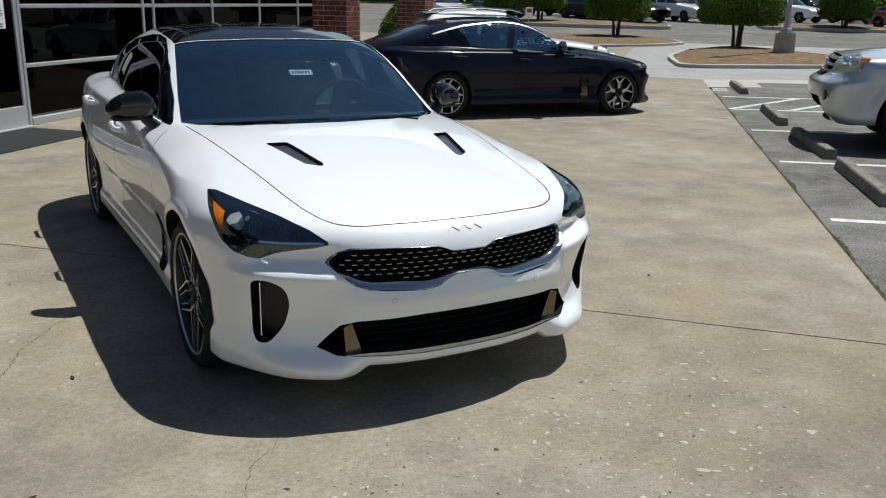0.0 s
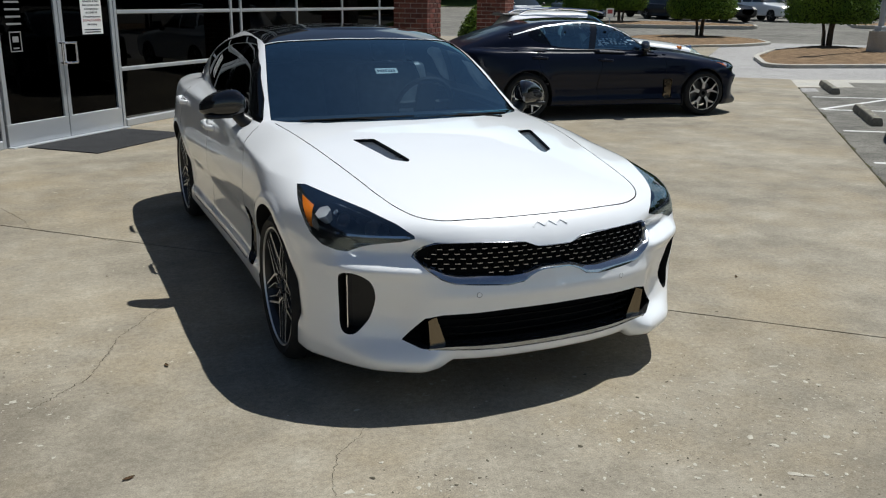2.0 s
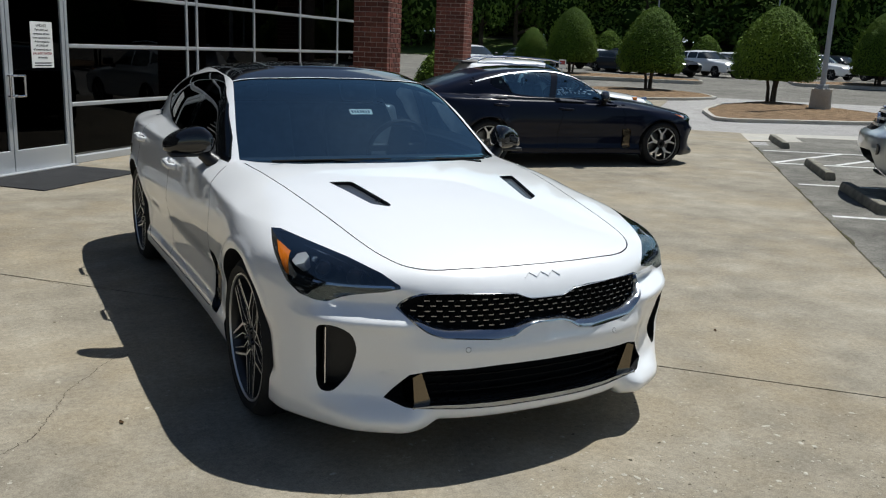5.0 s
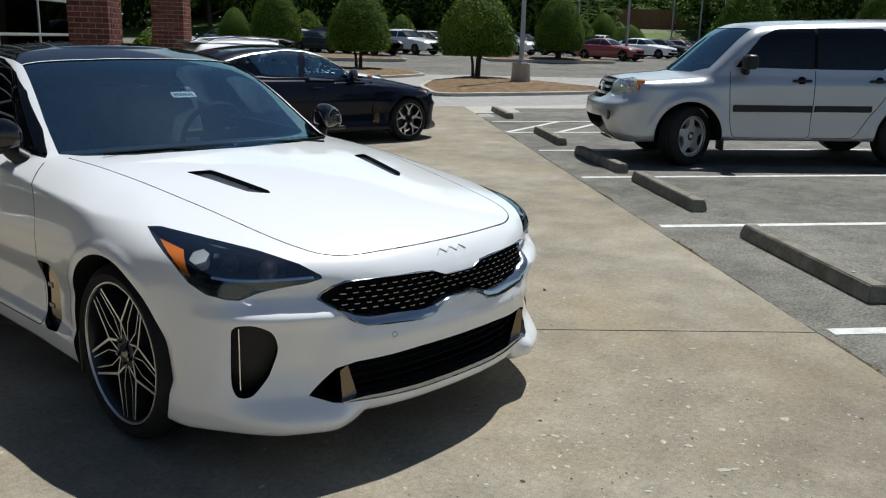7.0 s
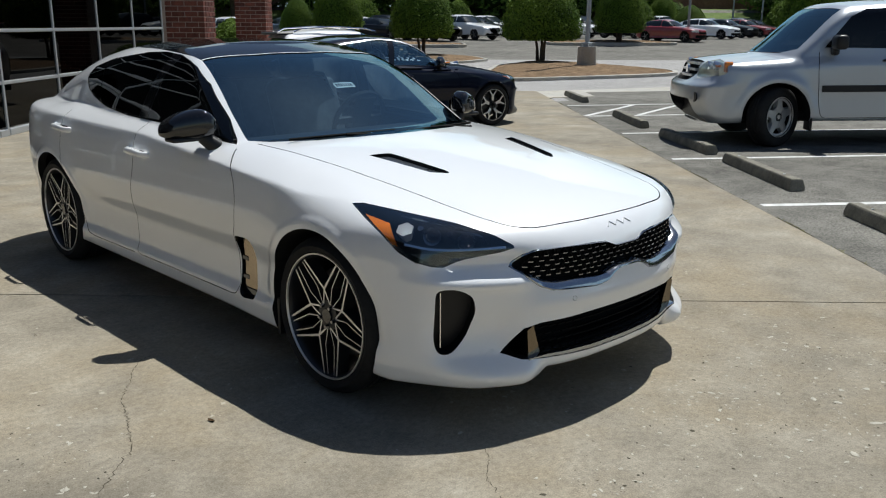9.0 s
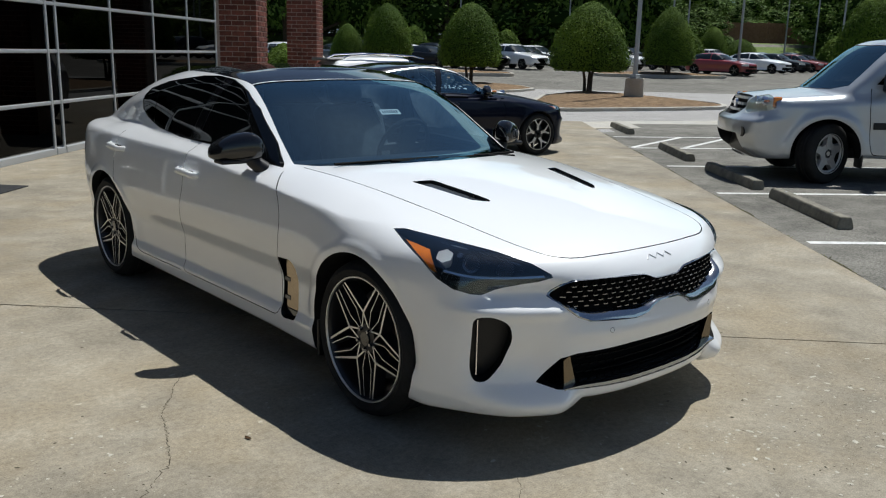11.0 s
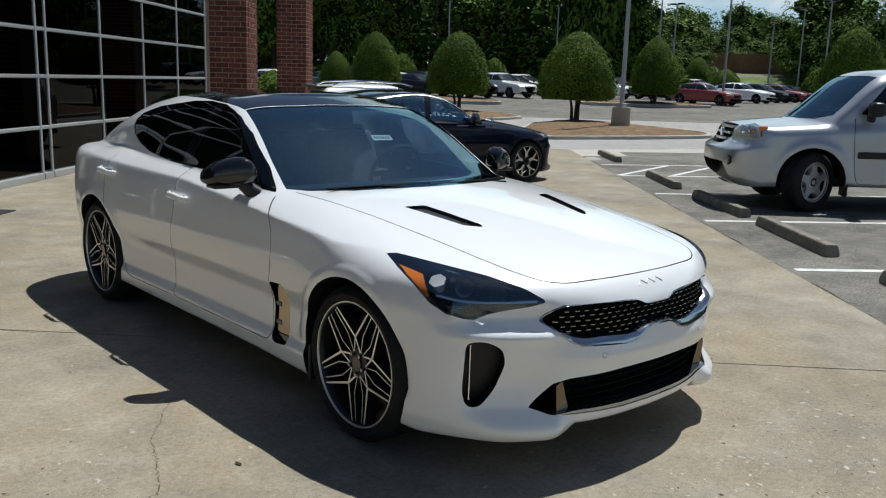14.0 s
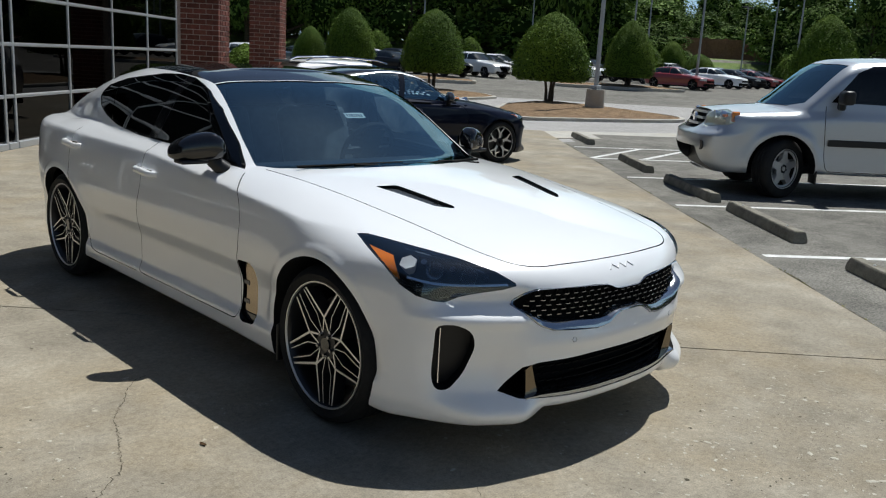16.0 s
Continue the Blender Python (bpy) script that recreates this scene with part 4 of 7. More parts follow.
def circle(cx, cy, r, n=64):
    return [(cx + r * math.cos(6.283185 * k / n), cy + r * math.sin(6.283185 * k / n)) for k in range(n)]


def ribbon(line_pts, w):
    """A thin closed strip about an open line."""
    pts = [Vector(p) for p in line_pts]
    left, right = [], []
    for i, p in enumerate(pts):
        d = (pts[min(i + 1, len(pts) - 1)] - pts[max(i - 1, 0)]).normalized()
        s = Vector((-d.y, d.x)) * w / 2
        left.append(tuple(p + s))
        right.append(tuple(p - s))
    return left + right[::-1]


# planes to draw on: the side (y, z), the front (x, z) and the top (x, y)
SIDE = Matrix(((0, 0, 1, 0), (1, 0, 0, 0), (0, 1, 0, 0), (0, 0, 0, 1)))
FACE = Matrix(((1, 0, 0, 0), (0, 0, -1, 0), (0, 1, 0, 0), (0, 0, 0, 1)))
OVER = Matrix()


def boolean(me, cutter, op, name):
    """me cut by, or kept within, the cutter mesh; both are closed."""
    a, b = bpy.data.objects.new(name, me), bpy.data.objects.new("cutter", cutter)
    scene.collection.objects.link(a)
    scene.collection.objects.link(b)
    mod = a.modifiers.new("cut", "BOOLEAN")
    mod.operation, mod.object = op, b
    mod.material_mode = "TRANSFER"
    for solver in ("MANIFOLD", "EXACT"):
        mod.solver = solver
        out = bpy.data.meshes.new_from_object(a.evaluated_get(bpy.context.evaluated_depsgraph_get()))
        if len(out.polygons) and len(out.polygons) != len(me.polygons):
            break
    bpy.data.objects.remove(a)
    bpy.data.objects.remove(b)
    return out


def set_normals(me, outer, tol=0.004):
    """Shade the outer skin by the body's own smooth normals, the rest flat."""
    n = len(me.vertices)
    co = np.empty(n * 3)
    me.vertices.foreach_get("co", co)
    co = co.reshape(-1, 3)
    on = np.abs(outer(*co.T)) < tol
    g = grad(outer, co)
    g /= np.maximum(np.linalg.norm(g, axis=1, keepdims=True), 1e-9)
    loops = np.empty(len(me.loops), int)
    me.loops.foreach_get("vertex_index", loops)
    tot = np.empty(len(me.polygons), int)
    me.polygons.foreach_get("loop_total", tot)
    fn = np.empty(len(me.polygons) * 3)
    me.polygons.foreach_get("normal", fn)
    fn = np.repeat(fn.reshape(-1, 3), tot, axis=0)
    use = on[loops] & ((g[loops] * fn).sum(1) > 0.75)
    me.shade_smooth()
    me.normals_split_custom_set(np.where(use[:, None], g[loops], fn).tolist())
    return me


def cutter_mesh(jobs, mats):
    """One mesh of many prisms: (polygon, plane, depth0, depth1, material slot)."""
    bm = bmesh.new()
    for poly, m, d0, d1, slot in jobs:
        for f in prism_along(poly, m, d0, d1, bm):
            f.material_index = slot
    me = bpy.data.meshes.new("cutter")
    bm.to_mesh(me)
    bm.free()
    for one in mats:
        me.materials.append(one)
    return me


def mirror_x(jobs):
    return [([(-x, y) for x, y in p][::-1], m, a, b, s) for p, m, a, b, s in jobs]


COUPE = dict(
    wide=[(-0.9, 0.91), (-0.5, 0.93), (0.0, 0.945), (0.45, 0.938), (0.9, 0.93), (1.6, 0.935), (2.2, 0.945), (2.9, 0.955), (3.3, 0.93), (3.7, 0.87), (4.02, 0.81)],
    tuck=[(0.12, -0.06), (0.2, -0.015), (0.27, -0.012), (0.33, -0.035), (0.45, -0.038), (0.56, -0.012), (0.66, 0.0), (0.74, -0.006), (0.82, -0.018), (0.9, -0.034), (1.0, -0.058), (1.1, -0.085)],
    cheek=[(0.12, -0.05), (0.17, -0.022), (0.24, -0.012), (0.5, -0.006), (0.66, 0.0), (0.74, -0.006), (0.82, -0.018), (0.9, -0.034), (1.1, -0.085)],
    shoulder=[(-0.3, 0.84), (0.2, 0.83), (0.37, 0.846), (0.72, 0.866), (1.05, 0.893), (1.4, 0.917), (1.77, 0.938), (2.44, 0.946), (3.0, 0.957), (3.9, 0.98)],
    edge=[(-0.9, 0.13), (0.0, 0.13), (0.5, 0.08), (1.0, 0.05), (3.0, 0.05), (3.9, 0.1)],
    hood=[(-0.9, 0.66), (-0.8, 0.715), (-0.72, 0.76), (-0.55, 0.815), (-0.3, 0.868), (0.0, 0.922), (0.3, 0.965), (0.6, 0.99), (0.9, 1.0), (1.3, 1.02), (2.4, 1.025), (3.0, 1.045), (3.5, 1.04), (3.95, 0.99)],
    crown=[(-0.85, 0.05), (-0.4, 0.065), (0.0, 0.07), (0.6, 0.055), (1.0, 0.035), (1.3, 0.01), (2.6, 0.01), (3.2, 0.05), (4.0, 0.05)],
    nose=[(0.1, -0.68), (0.145, -0.76), (0.19, -0.80), (0.26, -0.82), (0.36, -0.82), (0.45, -0.827), (0.52, -0.83), (0.6, -0.817), (0.68, -0.802), (0.74, -0.785), (0.8, -0.74), (0.9, -0.62)],
    bow=[(0.0, 0.0), (0.16, 0.006), (0.31, 0.027), (0.46, 0.075), (0.58, 0.13), (0.69, 0.195), (0.8, 0.285), (0.88, 0.39), (0.95, 0.55), (1.03, 0.8)],
    tail=[(0.15, 3.7), (0.3, 3.86), (0.5, 3.93), (0.8, 3.93), (1.0, 3.95), (1.1, 3.93)],
    floor=[(-0.9, 0.148), (-0.4, 0.155), (0.4, 0.175), (2.6, 0.195), (3.4, 0.22), (4.0, 0.3)],
    roof=[(0.5, 1.14), (0.9, 1.24), (1.3, 1.36), (1.6, 1.41), (2.0, 1.428), (2.4, 1.416), (2.8, 1.365), (3.2, 1.26), (3.6, 1.125), (3.9, 1.01), (4.1, 0.93)],
    cabin=[(0.7, 0.91), (0.9, 0.835), (1.0, 0.796), (1.15, 0.738), (1.3, 0.66), (1.45, 0.578)],
    cabtaper=[(0.5, 0.97), (1.2, 1.0), (2.2, 1.0), (2.8, 0.96), (3.3, 0.88), (4.0, 0.72)],
    screen=[(0.6, 0.1), (0.95, 0.61), (1.1, 0.87), (1.2, 1.045), (1.3, 1.25), (1.4, 1.6)],
    arches=[(0.055, 0.37), (2.906, 0.378)],
    pinch=-0.03, flare=0.015, axle=0.335, round=0.14, lip=0.072, scallop=0.045, roofcrown=0.055, screenbow=0.25, screencos=0.6,
    cabround=0.12, blend=0.018, seat_floor=0.5, dash=0.72, room_end=3.3,
)

# ---- car materials ----
def car_paint(name, color, rough=0.32, metal=0.0, flake=0.0):
    m = mat(name, color, rough, metal, 0.5 if max(color) > 0.1 else 0.05, 1.0 if max(color) > 0.1 else 0.45)
    if flake:
        co = place_coords(m, True)
        f = noise_fac(m, co, 900.0, 1, 0.5)
        c = mixc(m, f, tuple(v * (1 - flake) for v in color), tuple(min(1, v * (1 + flake)) for v in color))
        ln(m, c, bsdf(m).inputs["Base Color"])
    return m


WHITE = car_paint("pearl_white_paint", (0.885, 0.895, 0.91), 0.33)
bsdf(WHITE).inputs["Coat IOR"].default_value = 1.8
bsdf(WHITE).inputs["Coat Roughness"].default_value = 0.012
NAVY = car_paint("deep_blue_black_paint", (0.004, 0.006, 0.016), 0.3)
SILVER = car_paint("silver_paint", (0.5, 0.53, 0.565), 0.34, 0.6, 0.12)
GLOSS = mat("gloss_black", (0.006, 0.006, 0.007), 0.06, spec=0.6, coat=0.5)
GAP = mat("black_gap", (0.006, 0.006, 0.006), 0.8, spec=0.1)
LINER = mat("wheel_well_liner", (0.012, 0.012, 0.012), 0.9, spec=0.15)
# blue sky reflection is boosted by colour: bluish tint and gloss, raised IOR
SCREEN = glazing("windscreen_glass", (0.28, 0.42, 0.52), ior=3.0, reflect=(0.58, 0.88, 1.0))
SIDE_GLASS = glazing("privacy_side_glass", (0.07, 0.075, 0.08), ior=1.5)
# the lens gloss is coloured bluish too, for a stronger sky reflection
CLEAR = glazing("clear_lens", (0.8, 0.84, 0.88), ior=2.1, reflect=(0.75, 0.9, 1.0))
RUBBER = blotchy("tyre_rubber", (0.013, 0.013, 0.013), (0.02, 0.02, 0.02), 8.0, 0.75, 60.0, 0.2, 0.003, 0.25, True)
MACHINED = mat("machined_alloy", (0.72, 0.715, 0.7), 0.38, 0.85)
DARKALLOY = mat("dark_alloy", (0.014, 0.014, 0.015), 0.35, spec=0.5)
AMBER = mat("amber_reflector", (0.8, 0.22, 0.015), 0.25, spec=0.6, coat=0.8)
CABIN = blotchy("dark_cabin_trim", (0.018, 0.018, 0.02), (0.03, 0.03, 0.032), 3.0, 0.6, 60.0, 0.2, 0.003, 0.3, True)
SEAT = blotchy("seat_cover", (0.09, 0.095, 0.1), (0.17, 0.18, 0.19), 6.0, 0.35, 30.0, 0.4, 0.01, 0.5, True)
FILM = mat("clear_seat_film", (0.3, 0.33, 0.36), 0.2, spec=0.7)
DISC = mat("brake_disc", (0.2, 0.2, 0.2), 0.4, 1.0)
REDLENS = mat("red_lamp", (0.35, 0.01, 0.01), 0.15, coat=0.8)
NIGHTCHROME = mat("dark_chrome", (0.36, 0.385, 0.42), 0.1, 0.95, coat=0.5)
INLET = mat("dark_vent_plastic", (0.07, 0.08, 0.095), 0.22, 0.35, spec=0.7)
REFLECTOR = mat("lamp_reflector", (0.66, 0.66, 0.67), 0.28, 0.4)
# tan of the mirrored pavement put into the metal; the lamp facet shares it
BLADE = mat("smoked_tan_metal", (0.2, 0.165, 0.12), 0.2, 1.0)
# the same mirrored pavement tan, coloured into the wing vent's insert
GROUND_MIRROR = mat("ground_tinted_mirror", (0.40, 0.32, 0.23), 0.16, 1.0)
SMOKE = mat("smoked_chrome", (0.3, 0.31, 0.33), 0.14, 1.0)


def inside(poly, px, py):
    """Which of many points lie within a polygon."""
    hit = np.zeros(len(px), bool)
    n = len(poly)
    for i in range(n):
        (x1, y1), (x2, y2) = poly[i], poly[(i + 1) % n]
        c = (y1 > py) != (y2 > py)
        hit ^= c & (px < (x2 - x1) * (py - y1) / (y2 - y1 + 1e-12) + x1)
    return hit


def mesh_arrays(me):
    co = np.empty(len(me.vertices) * 3)
    me.vertices.foreach_get("co", co)
    n = len(me.polygons)
    tot, slot, cen = np.empty(n, np.int32), np.empty(n, np.int32), np.empty(n * 3)
    me.polygons.foreach_get("loop_total", tot)
    me.polygons.foreach_get("material_index", slot)
    me.polygons.foreach_get("center", cen)
    loops = np.empty(len(me.loops), np.int32)
    me.loops.foreach_get("vertex_index", loops)
    polys = [q.tolist() for q in np.split(loops, np.cumsum(tot)[:-1])]
    cen = cen.reshape(-1, 3)
    return co.reshape(-1, 3), polys, cen, slot


def sub_mesh(name, me, arrays, mask, mats=None):
    co, polys, cen, slot = arrays
    keep = np.flatnonzero(mask)
    used = sorted({v for i in keep for v in polys[i]})
    back = {v: i for i, v in enumerate(used)}
    out = bpy.data.meshes.new(name)
    out.from_pydata(co[used].tolist(), [], [[back[v] for v in polys[i]] for i in keep])
    for m in mats or list(me.materials):
        out.materials.append(m)
    if mats is None:
        out.polygons.foreach_set("material_index", slot[keep].astype(np.int32))
    out.update()
    return out


def push_in(me, outer, d):
    co = np.empty(len(me.vertices) * 3)
    me.vertices.foreach_get("co", co)
    co = co.reshape(-1, 3)
    g = grad(outer, co)
    g /= np.maximum(np.linalg.norm(g, axis=1, keepdims=True), 1e-9)
    me.vertices.foreach_set("co", (co - d * g).ravel())
    me.update()
    return me


def child(name, me, parent, label=""):
    ob = new(name, me)
    ob.parent = parent
    if label:
        ob["label"] = label
    return ob


def turned(bm, prof, seg, axis_x=0.0):
    """Turn a profile of (radius, x) about the x axis."""
    rings = [[bm.verts.new((x + axis_x, r * math.cos(6.283185 * i / seg), r * math.sin(6.283185 * i / seg))) for i in range(seg)] for r, x in prof]
    for a, b in zip(rings, rings[1:]):
        for i in range(seg):
            bm.faces.new((a[i], a[(i + 1) % seg], b[(i + 1) % seg], b[i]))
    return rings


def tyre_mesh(r, rim, w):
    bm = bmesh.new()
    prof = [(rim, w * 0.42), (rim + 0.012, w * 0.5), ((r + rim) / 2, w * 0.535), (r - 0.028, w * 0.5), (r - 0.008, w * 0.43), (r - 0.001, w * 0.33)]
    tread = []
    for k in range(4):
        c = w * (0.27 - 0.18 * k)
        tread += [(r, c + 0.05 * w), (r, c - 0.07 * w), (r - 0.007, c - 0.075 * w), (r - 0.007, c - 0.11 * w)]
    prof = prof + tread[:-2] + [(a, -b) for a, b in prof[::-1]]
    turned(bm, prof, 56)
    bmesh.ops.recalc_face_normals(bm, faces=bm.faces)
    return bm


def bar(bm, a, b, w0, w1, x0, depth, top_slot=0, side_slot=1):
    """A spoke bar on a wheel's face from a to b in (y, z), its face at x0 to the outside (-x)."""
    a, b = Vector(a), Vector(b)
    d = (b - a).normalized()
    s = Vector((-d.y, d.x))
    xa, xb = x0 if isinstance(x0, tuple) else (x0, x0)
    def v(p, k, w, x):
        q = p + s * k * w / 2
        return bm.verts.new((x, q.x, q.y))
    f = [v(a, 1, w0, xa), v(a, -1, w0, xa), v(b, -1, w1, xb), v(b, 1, w1, xb)]
    g = [v(a, 1.25, w0 + 0.01, xa + depth), v(a, -1.25, w0 + 0.01, xa + depth), v(b, -1.25, w1 + 0.01, xb + depth), v(b, 1.25, w1 + 0.01, xb + depth)]
    bm.faces.new(f).material_index = top_slot
    for i in range(4):
        bm.faces.new((f[i], g[i], g[(i + 1) % 4], f[(i + 1) % 4])).material_index = side_slot
    bm.faces.new(g[::-1]).material_index = side_slot


def pol(r, deg):
    return (r * math.sin(radians(deg)), r * math.cos(radians(deg)))


def wheel(parent, m, r, rim, w, style, label, side=-1):
    """A wheel on its side of the car: tyre, rim barrel, spokes, hub cap and brake disc."""
    top = new("wheel")
    top.parent, top.matrix_basis = parent, m @ (Matrix() if side < 0 else Matrix.Rotation(math.pi, 4, "Z"))
    top["label"] = label
    part("tyre", tyre_mesh(r, rim - 0.004, w), RUBBER, top, smooth=True)
    bm = bmesh.new()
    turned(bm, [(rim + 0.004, -w * 0.45), (rim - 0.006, -w * 0.47), (rim - 0.012, -w * 0.44), (rim - 0.016, -w * 0.3), (rim - 0.03, w * 0.1), (rim - 0.01, w * 0.42)], 56)
    rimo = part("rim", bm, [DARKALLOY], top, smooth=True)
    bm = bmesh.new()
    turned(bm, [(rim + 0.002, -w * 0.475), (rim + 0.001, -w * 0.497), (rim - 0.004, -w * 0.497), (rim - 0.007, -w * 0.462)], 56)
    part("rim_lip", bm, MACHINED, rimo, "bright machined rim edge", smooth=True)
    xf = -w * 0.43
    bm = bmesh.new()
    if style == "petal":
        for k in range(5):
            a = 72 * k + 42
            for s in (-1, 1):
                knee = pol(rim * 0.43, a + s * 36)
                bar(bm, knee, pol(rim - 0.008, a + s * 9.5), 0.0105, 0.0085, (xf + 0.006, xf - 0.003), 0.05)
                bar(bm, pol(rim * 0.2, a + s * 12), knee, 0.007, 0.009, (xf + 0.012, xf + 0.006), 0.05)
                bar(bm, pol(rim * 0.5, a + s * 13), pol(rim - 0.008, a + s * 4.5), 0.004, 0.005, (xf + 0.008, xf), 0.04)
                bar(bm, pol(rim * 0.2, a + s * 8), pol(rim * 0.5, a + s * 13), 0.004, 0.004, (xf + 0.012, xf + 0.008), 0.04)
    elif style == "star":
        for k in range(5):
            a = 72 * k
            for s in (-1, 1):
                bar(bm, pol(rim * 0.28, a), pol(rim * 0.62, a + s * 4), 0.045, 0.03, (xf + 0.012, xf + 0.004), 0.05)
                bar(bm, pol(rim * 0.6, a + s * 4), pol(rim - 0.008, a + s * 17), 0.03, 0.02, (xf + 0.004, xf), 0.05)
    else:
        for k in range(5):
            a = 72 * k
            bar(bm, pol(rim * 0.25, a), pol(rim - 0.01, a), 0.11, 0.07, (xf + 0.004, xf + 0.004), 0.05, 0, 0)
            bar(bm, pol(rim * 0.2, a + 36), pol(rim * 0.55, a + 36), 0.12, 0.14, (xf + 0.012, xf + 0.008), 0.04, 0, 0)
        turned(bm, [(rim - 0.004, xf - 0.002), (rim * 0.84, xf + 0.01)], 40)
    bmesh.ops.recalc_face_normals(bm, faces=bm.faces)
    part("spokes", bm, [MACHINED, DARKALLOY] if style != "steel" else [mat("silver_wheel_cover", (0.5, 0.5, 0.5), 0.4, 0.7) if "silver_wheel_cover" not in bpy.data.materials else bpy.data.materials["silver_wheel_cover"], DARKALLOY], top)
    hub = part("hub", cyl(rim * 0.24, rim * 0.24, (xf + 0.07, 0, 0), (xf + 0.012, 0, 0), 24), DARKALLOY, top, smooth=True)
    part("hub_cap", cyl(rim * 0.115, rim * 0.11, (xf + 0.012, 0, 0), (xf + 0.004, 0, 0), 20), GLOSS if style != "steel" else MACHINED, hub, smooth=True)
    for k in range(5):
        p = pol(rim * 0.175, 72 * k + 36)
        part("lug_nut", cyl(0.0095, 0.008, (xf + 0.012, *p), (xf - 0.004, *p), 6), SMOKE, hub)
    part("brake_disc", cyl(rim * 0.72, rim * 0.72, (0.02, 0, 0), (0.0, 0, 0), 36), DISC, top)
    if style == "petal":
        part("brake_caliper", box(-0.03, 0.04, 0.06, 0.15, -0.12, 0.12, bev=0.01), mat("red_caliper", (0.3, 0.01, 0.01), 0.4) if "red_caliper" not in bpy.data.materials else bpy.data.materials["red_caliper"], top)
    return top


def seat(parent, x, y, z, cover):
    top = new("seat")
    top.parent, top.location = parent, (x, y, z)
    part("cushion", box(-0.25, 0.25, -0.28, 0.24, 0.0, 0.16, bev=0.05, seg=3), cover, top, smooth=True)
    tilt = Matrix.Translation((0, 0.22, 0.1)) @ Matrix.Rotation(radians(-20), 4, "X")
    part("backrest", box(-0.25, 0.25, -0.06, 0.08, 0.0, 0.58, tilt, 0.05, 3), cover, top, smooth=True)
    part("headrest", box(-0.12, 0.12, -0.05, 0.05, 0.6, 0.77, tilt, 0.04, 3), cover, top, smooth=True)
    return top


def cabin_fit(parent, wheel_x, dash_y, dash_z, seat_y, seat_z, cover=None, rear_y=None):
    """Dashboard, steering wheel and seats."""
    cover = cover or SEAT
    part("dashboard", box(-0.68, 0.68, dash_y, dash_y + 0.42, dash_z - 0.3, dash_z, bev=0.06, seg=3), CABIN, parent, smooth=True)
    bm = bmesh.new()
    m = Matrix.Translation((wheel_x, dash_y + 0.56, dash_z + 0.02)) @ Matrix.Rotation(radians(-65), 4, "X")
    rings = []
    for i in range(28):
        a = 6.2832 * i / 28
        c = Vector((0.18 * math.cos(a), 0.18 * math.sin(a), 0))
        rings.append([bm.verts.new(m @ (c + Vector((math.cos(a) * math.cos(b), math.sin(a) * math.cos(b), math.sin(b))) * 0.016)) for b in (0, 1.05, 2.09, 3.14, 4.19, 5.24)])
    for i in range(28):
        a, b = rings[i], rings[(i + 1) % 28]
        for k in range(6):
            bm.faces.new((a[k], b[k], b[(k + 1) % 6], a[(k + 1) % 6]))
    add_box(bm, -0.17, 0.17, -0.02, 0.02, -0.012, 0.012, m)
    add_box(bm, -0.06, 0.06, -0.16, 0.05, -0.03, 0.012, m)
    part("steering_wheel", bm, CABIN, parent, smooth=True)
    for x in (-0.37, 0.37):
        seat(parent, x, seat_y, seat_z, cover)
    part("rear_bench", box(-0.62, 0.62, rear_y or seat_y + 0.85, (rear_y or seat_y + 0.85) + 0.16, seat_z, seat_z + 0.62, bev=0.05, seg=3), cover, parent, smooth=True)

# ---- the fastback saloon: outlines of its openings, then the car ----
def diag(nx, ny, nz=0.0):
    """A plane that faces (nx, ny, nz): its own x runs level towards the car's nose and middle."""
    n = Vector((nx, ny, nz)).normalized()
    h = Vector((0, 0, 1)).cross(n).normalized()
    v = n.cross(h)
    return Matrix(((h.x, v.x, n.x, 0), (h.y, v.y, n.y, 0), (h.z, v.z, n.z, 0), (0, 0, 0, 1)))


LAMP = diag(-0.80, -0.45, 0.40)
SCOOP = diag(-0.59, -0.81)
LAMP_OUT = [(-0.347, 0.443), (-0.30, 0.448), (-0.096, 0.416), (0.093, 0.388), (0.246, 0.356), (0.319, 0.328), (0.324, 0.317), (0.275, 0.291), (0.161, 0.251), (0.123, 0.236), (0.08, 0.207), (0.044, 0.203), (-0.02, 0.212), (-0.089, 0.245), (-0.17, 0.312), (-0.268, 0.382)]
AMBER_OUT = [(-0.275, 0.408), (-0.152, 0.37), (-0.098, 0.268), (-0.121, 0.275), (-0.175, 0.325)]
SCOOP_OUT = rounded([(-0.345, 0.555), (-0.27, 0.562), (-0.205, 0.53), (-0.19, 0.465), (-0.225, 0.36), (-0.285, 0.29), (-0.335, 0.292), (-0.352, 0.34)], 0.03)
GRILLE_R = [(-0.56, 0.627), (-0.52, 0.672), (-0.48, 0.687), (-0.2, 0.683), (-0.13, 0.677), (-0.075, 0.655)]
GRILLE_B = [(-0.06, 0.562), (-0.1, 0.55), (-0.145, 0.522), (-0.21, 0.514), (-0.42, 0.526), (-0.47, 0.545), (-0.52, 0.585)]
GRILLE_OUT = GRILLE_R + [(-x, z) for x, z in GRILLE_R[::-1]] + [(-x, z) for x, z in GRILLE_B[::-1]] + GRILLE_B
INTAKE_H = [(-0.6, 0.288), (-0.56, 0.335), (-0.52, 0.383), (-0.46, 0.398), (-0.2, 0.412)]
INTAKE_L = [(-0.2, 0.243), (-0.42, 0.248), (-0.54, 0.262)]
INTAKE_OUT = INTAKE_H + [(-x, z) for x, z in INTAKE_H[::-1]] + [(-x, z) for x, z in INTAKE_L[::-1]] + INTAKE_L
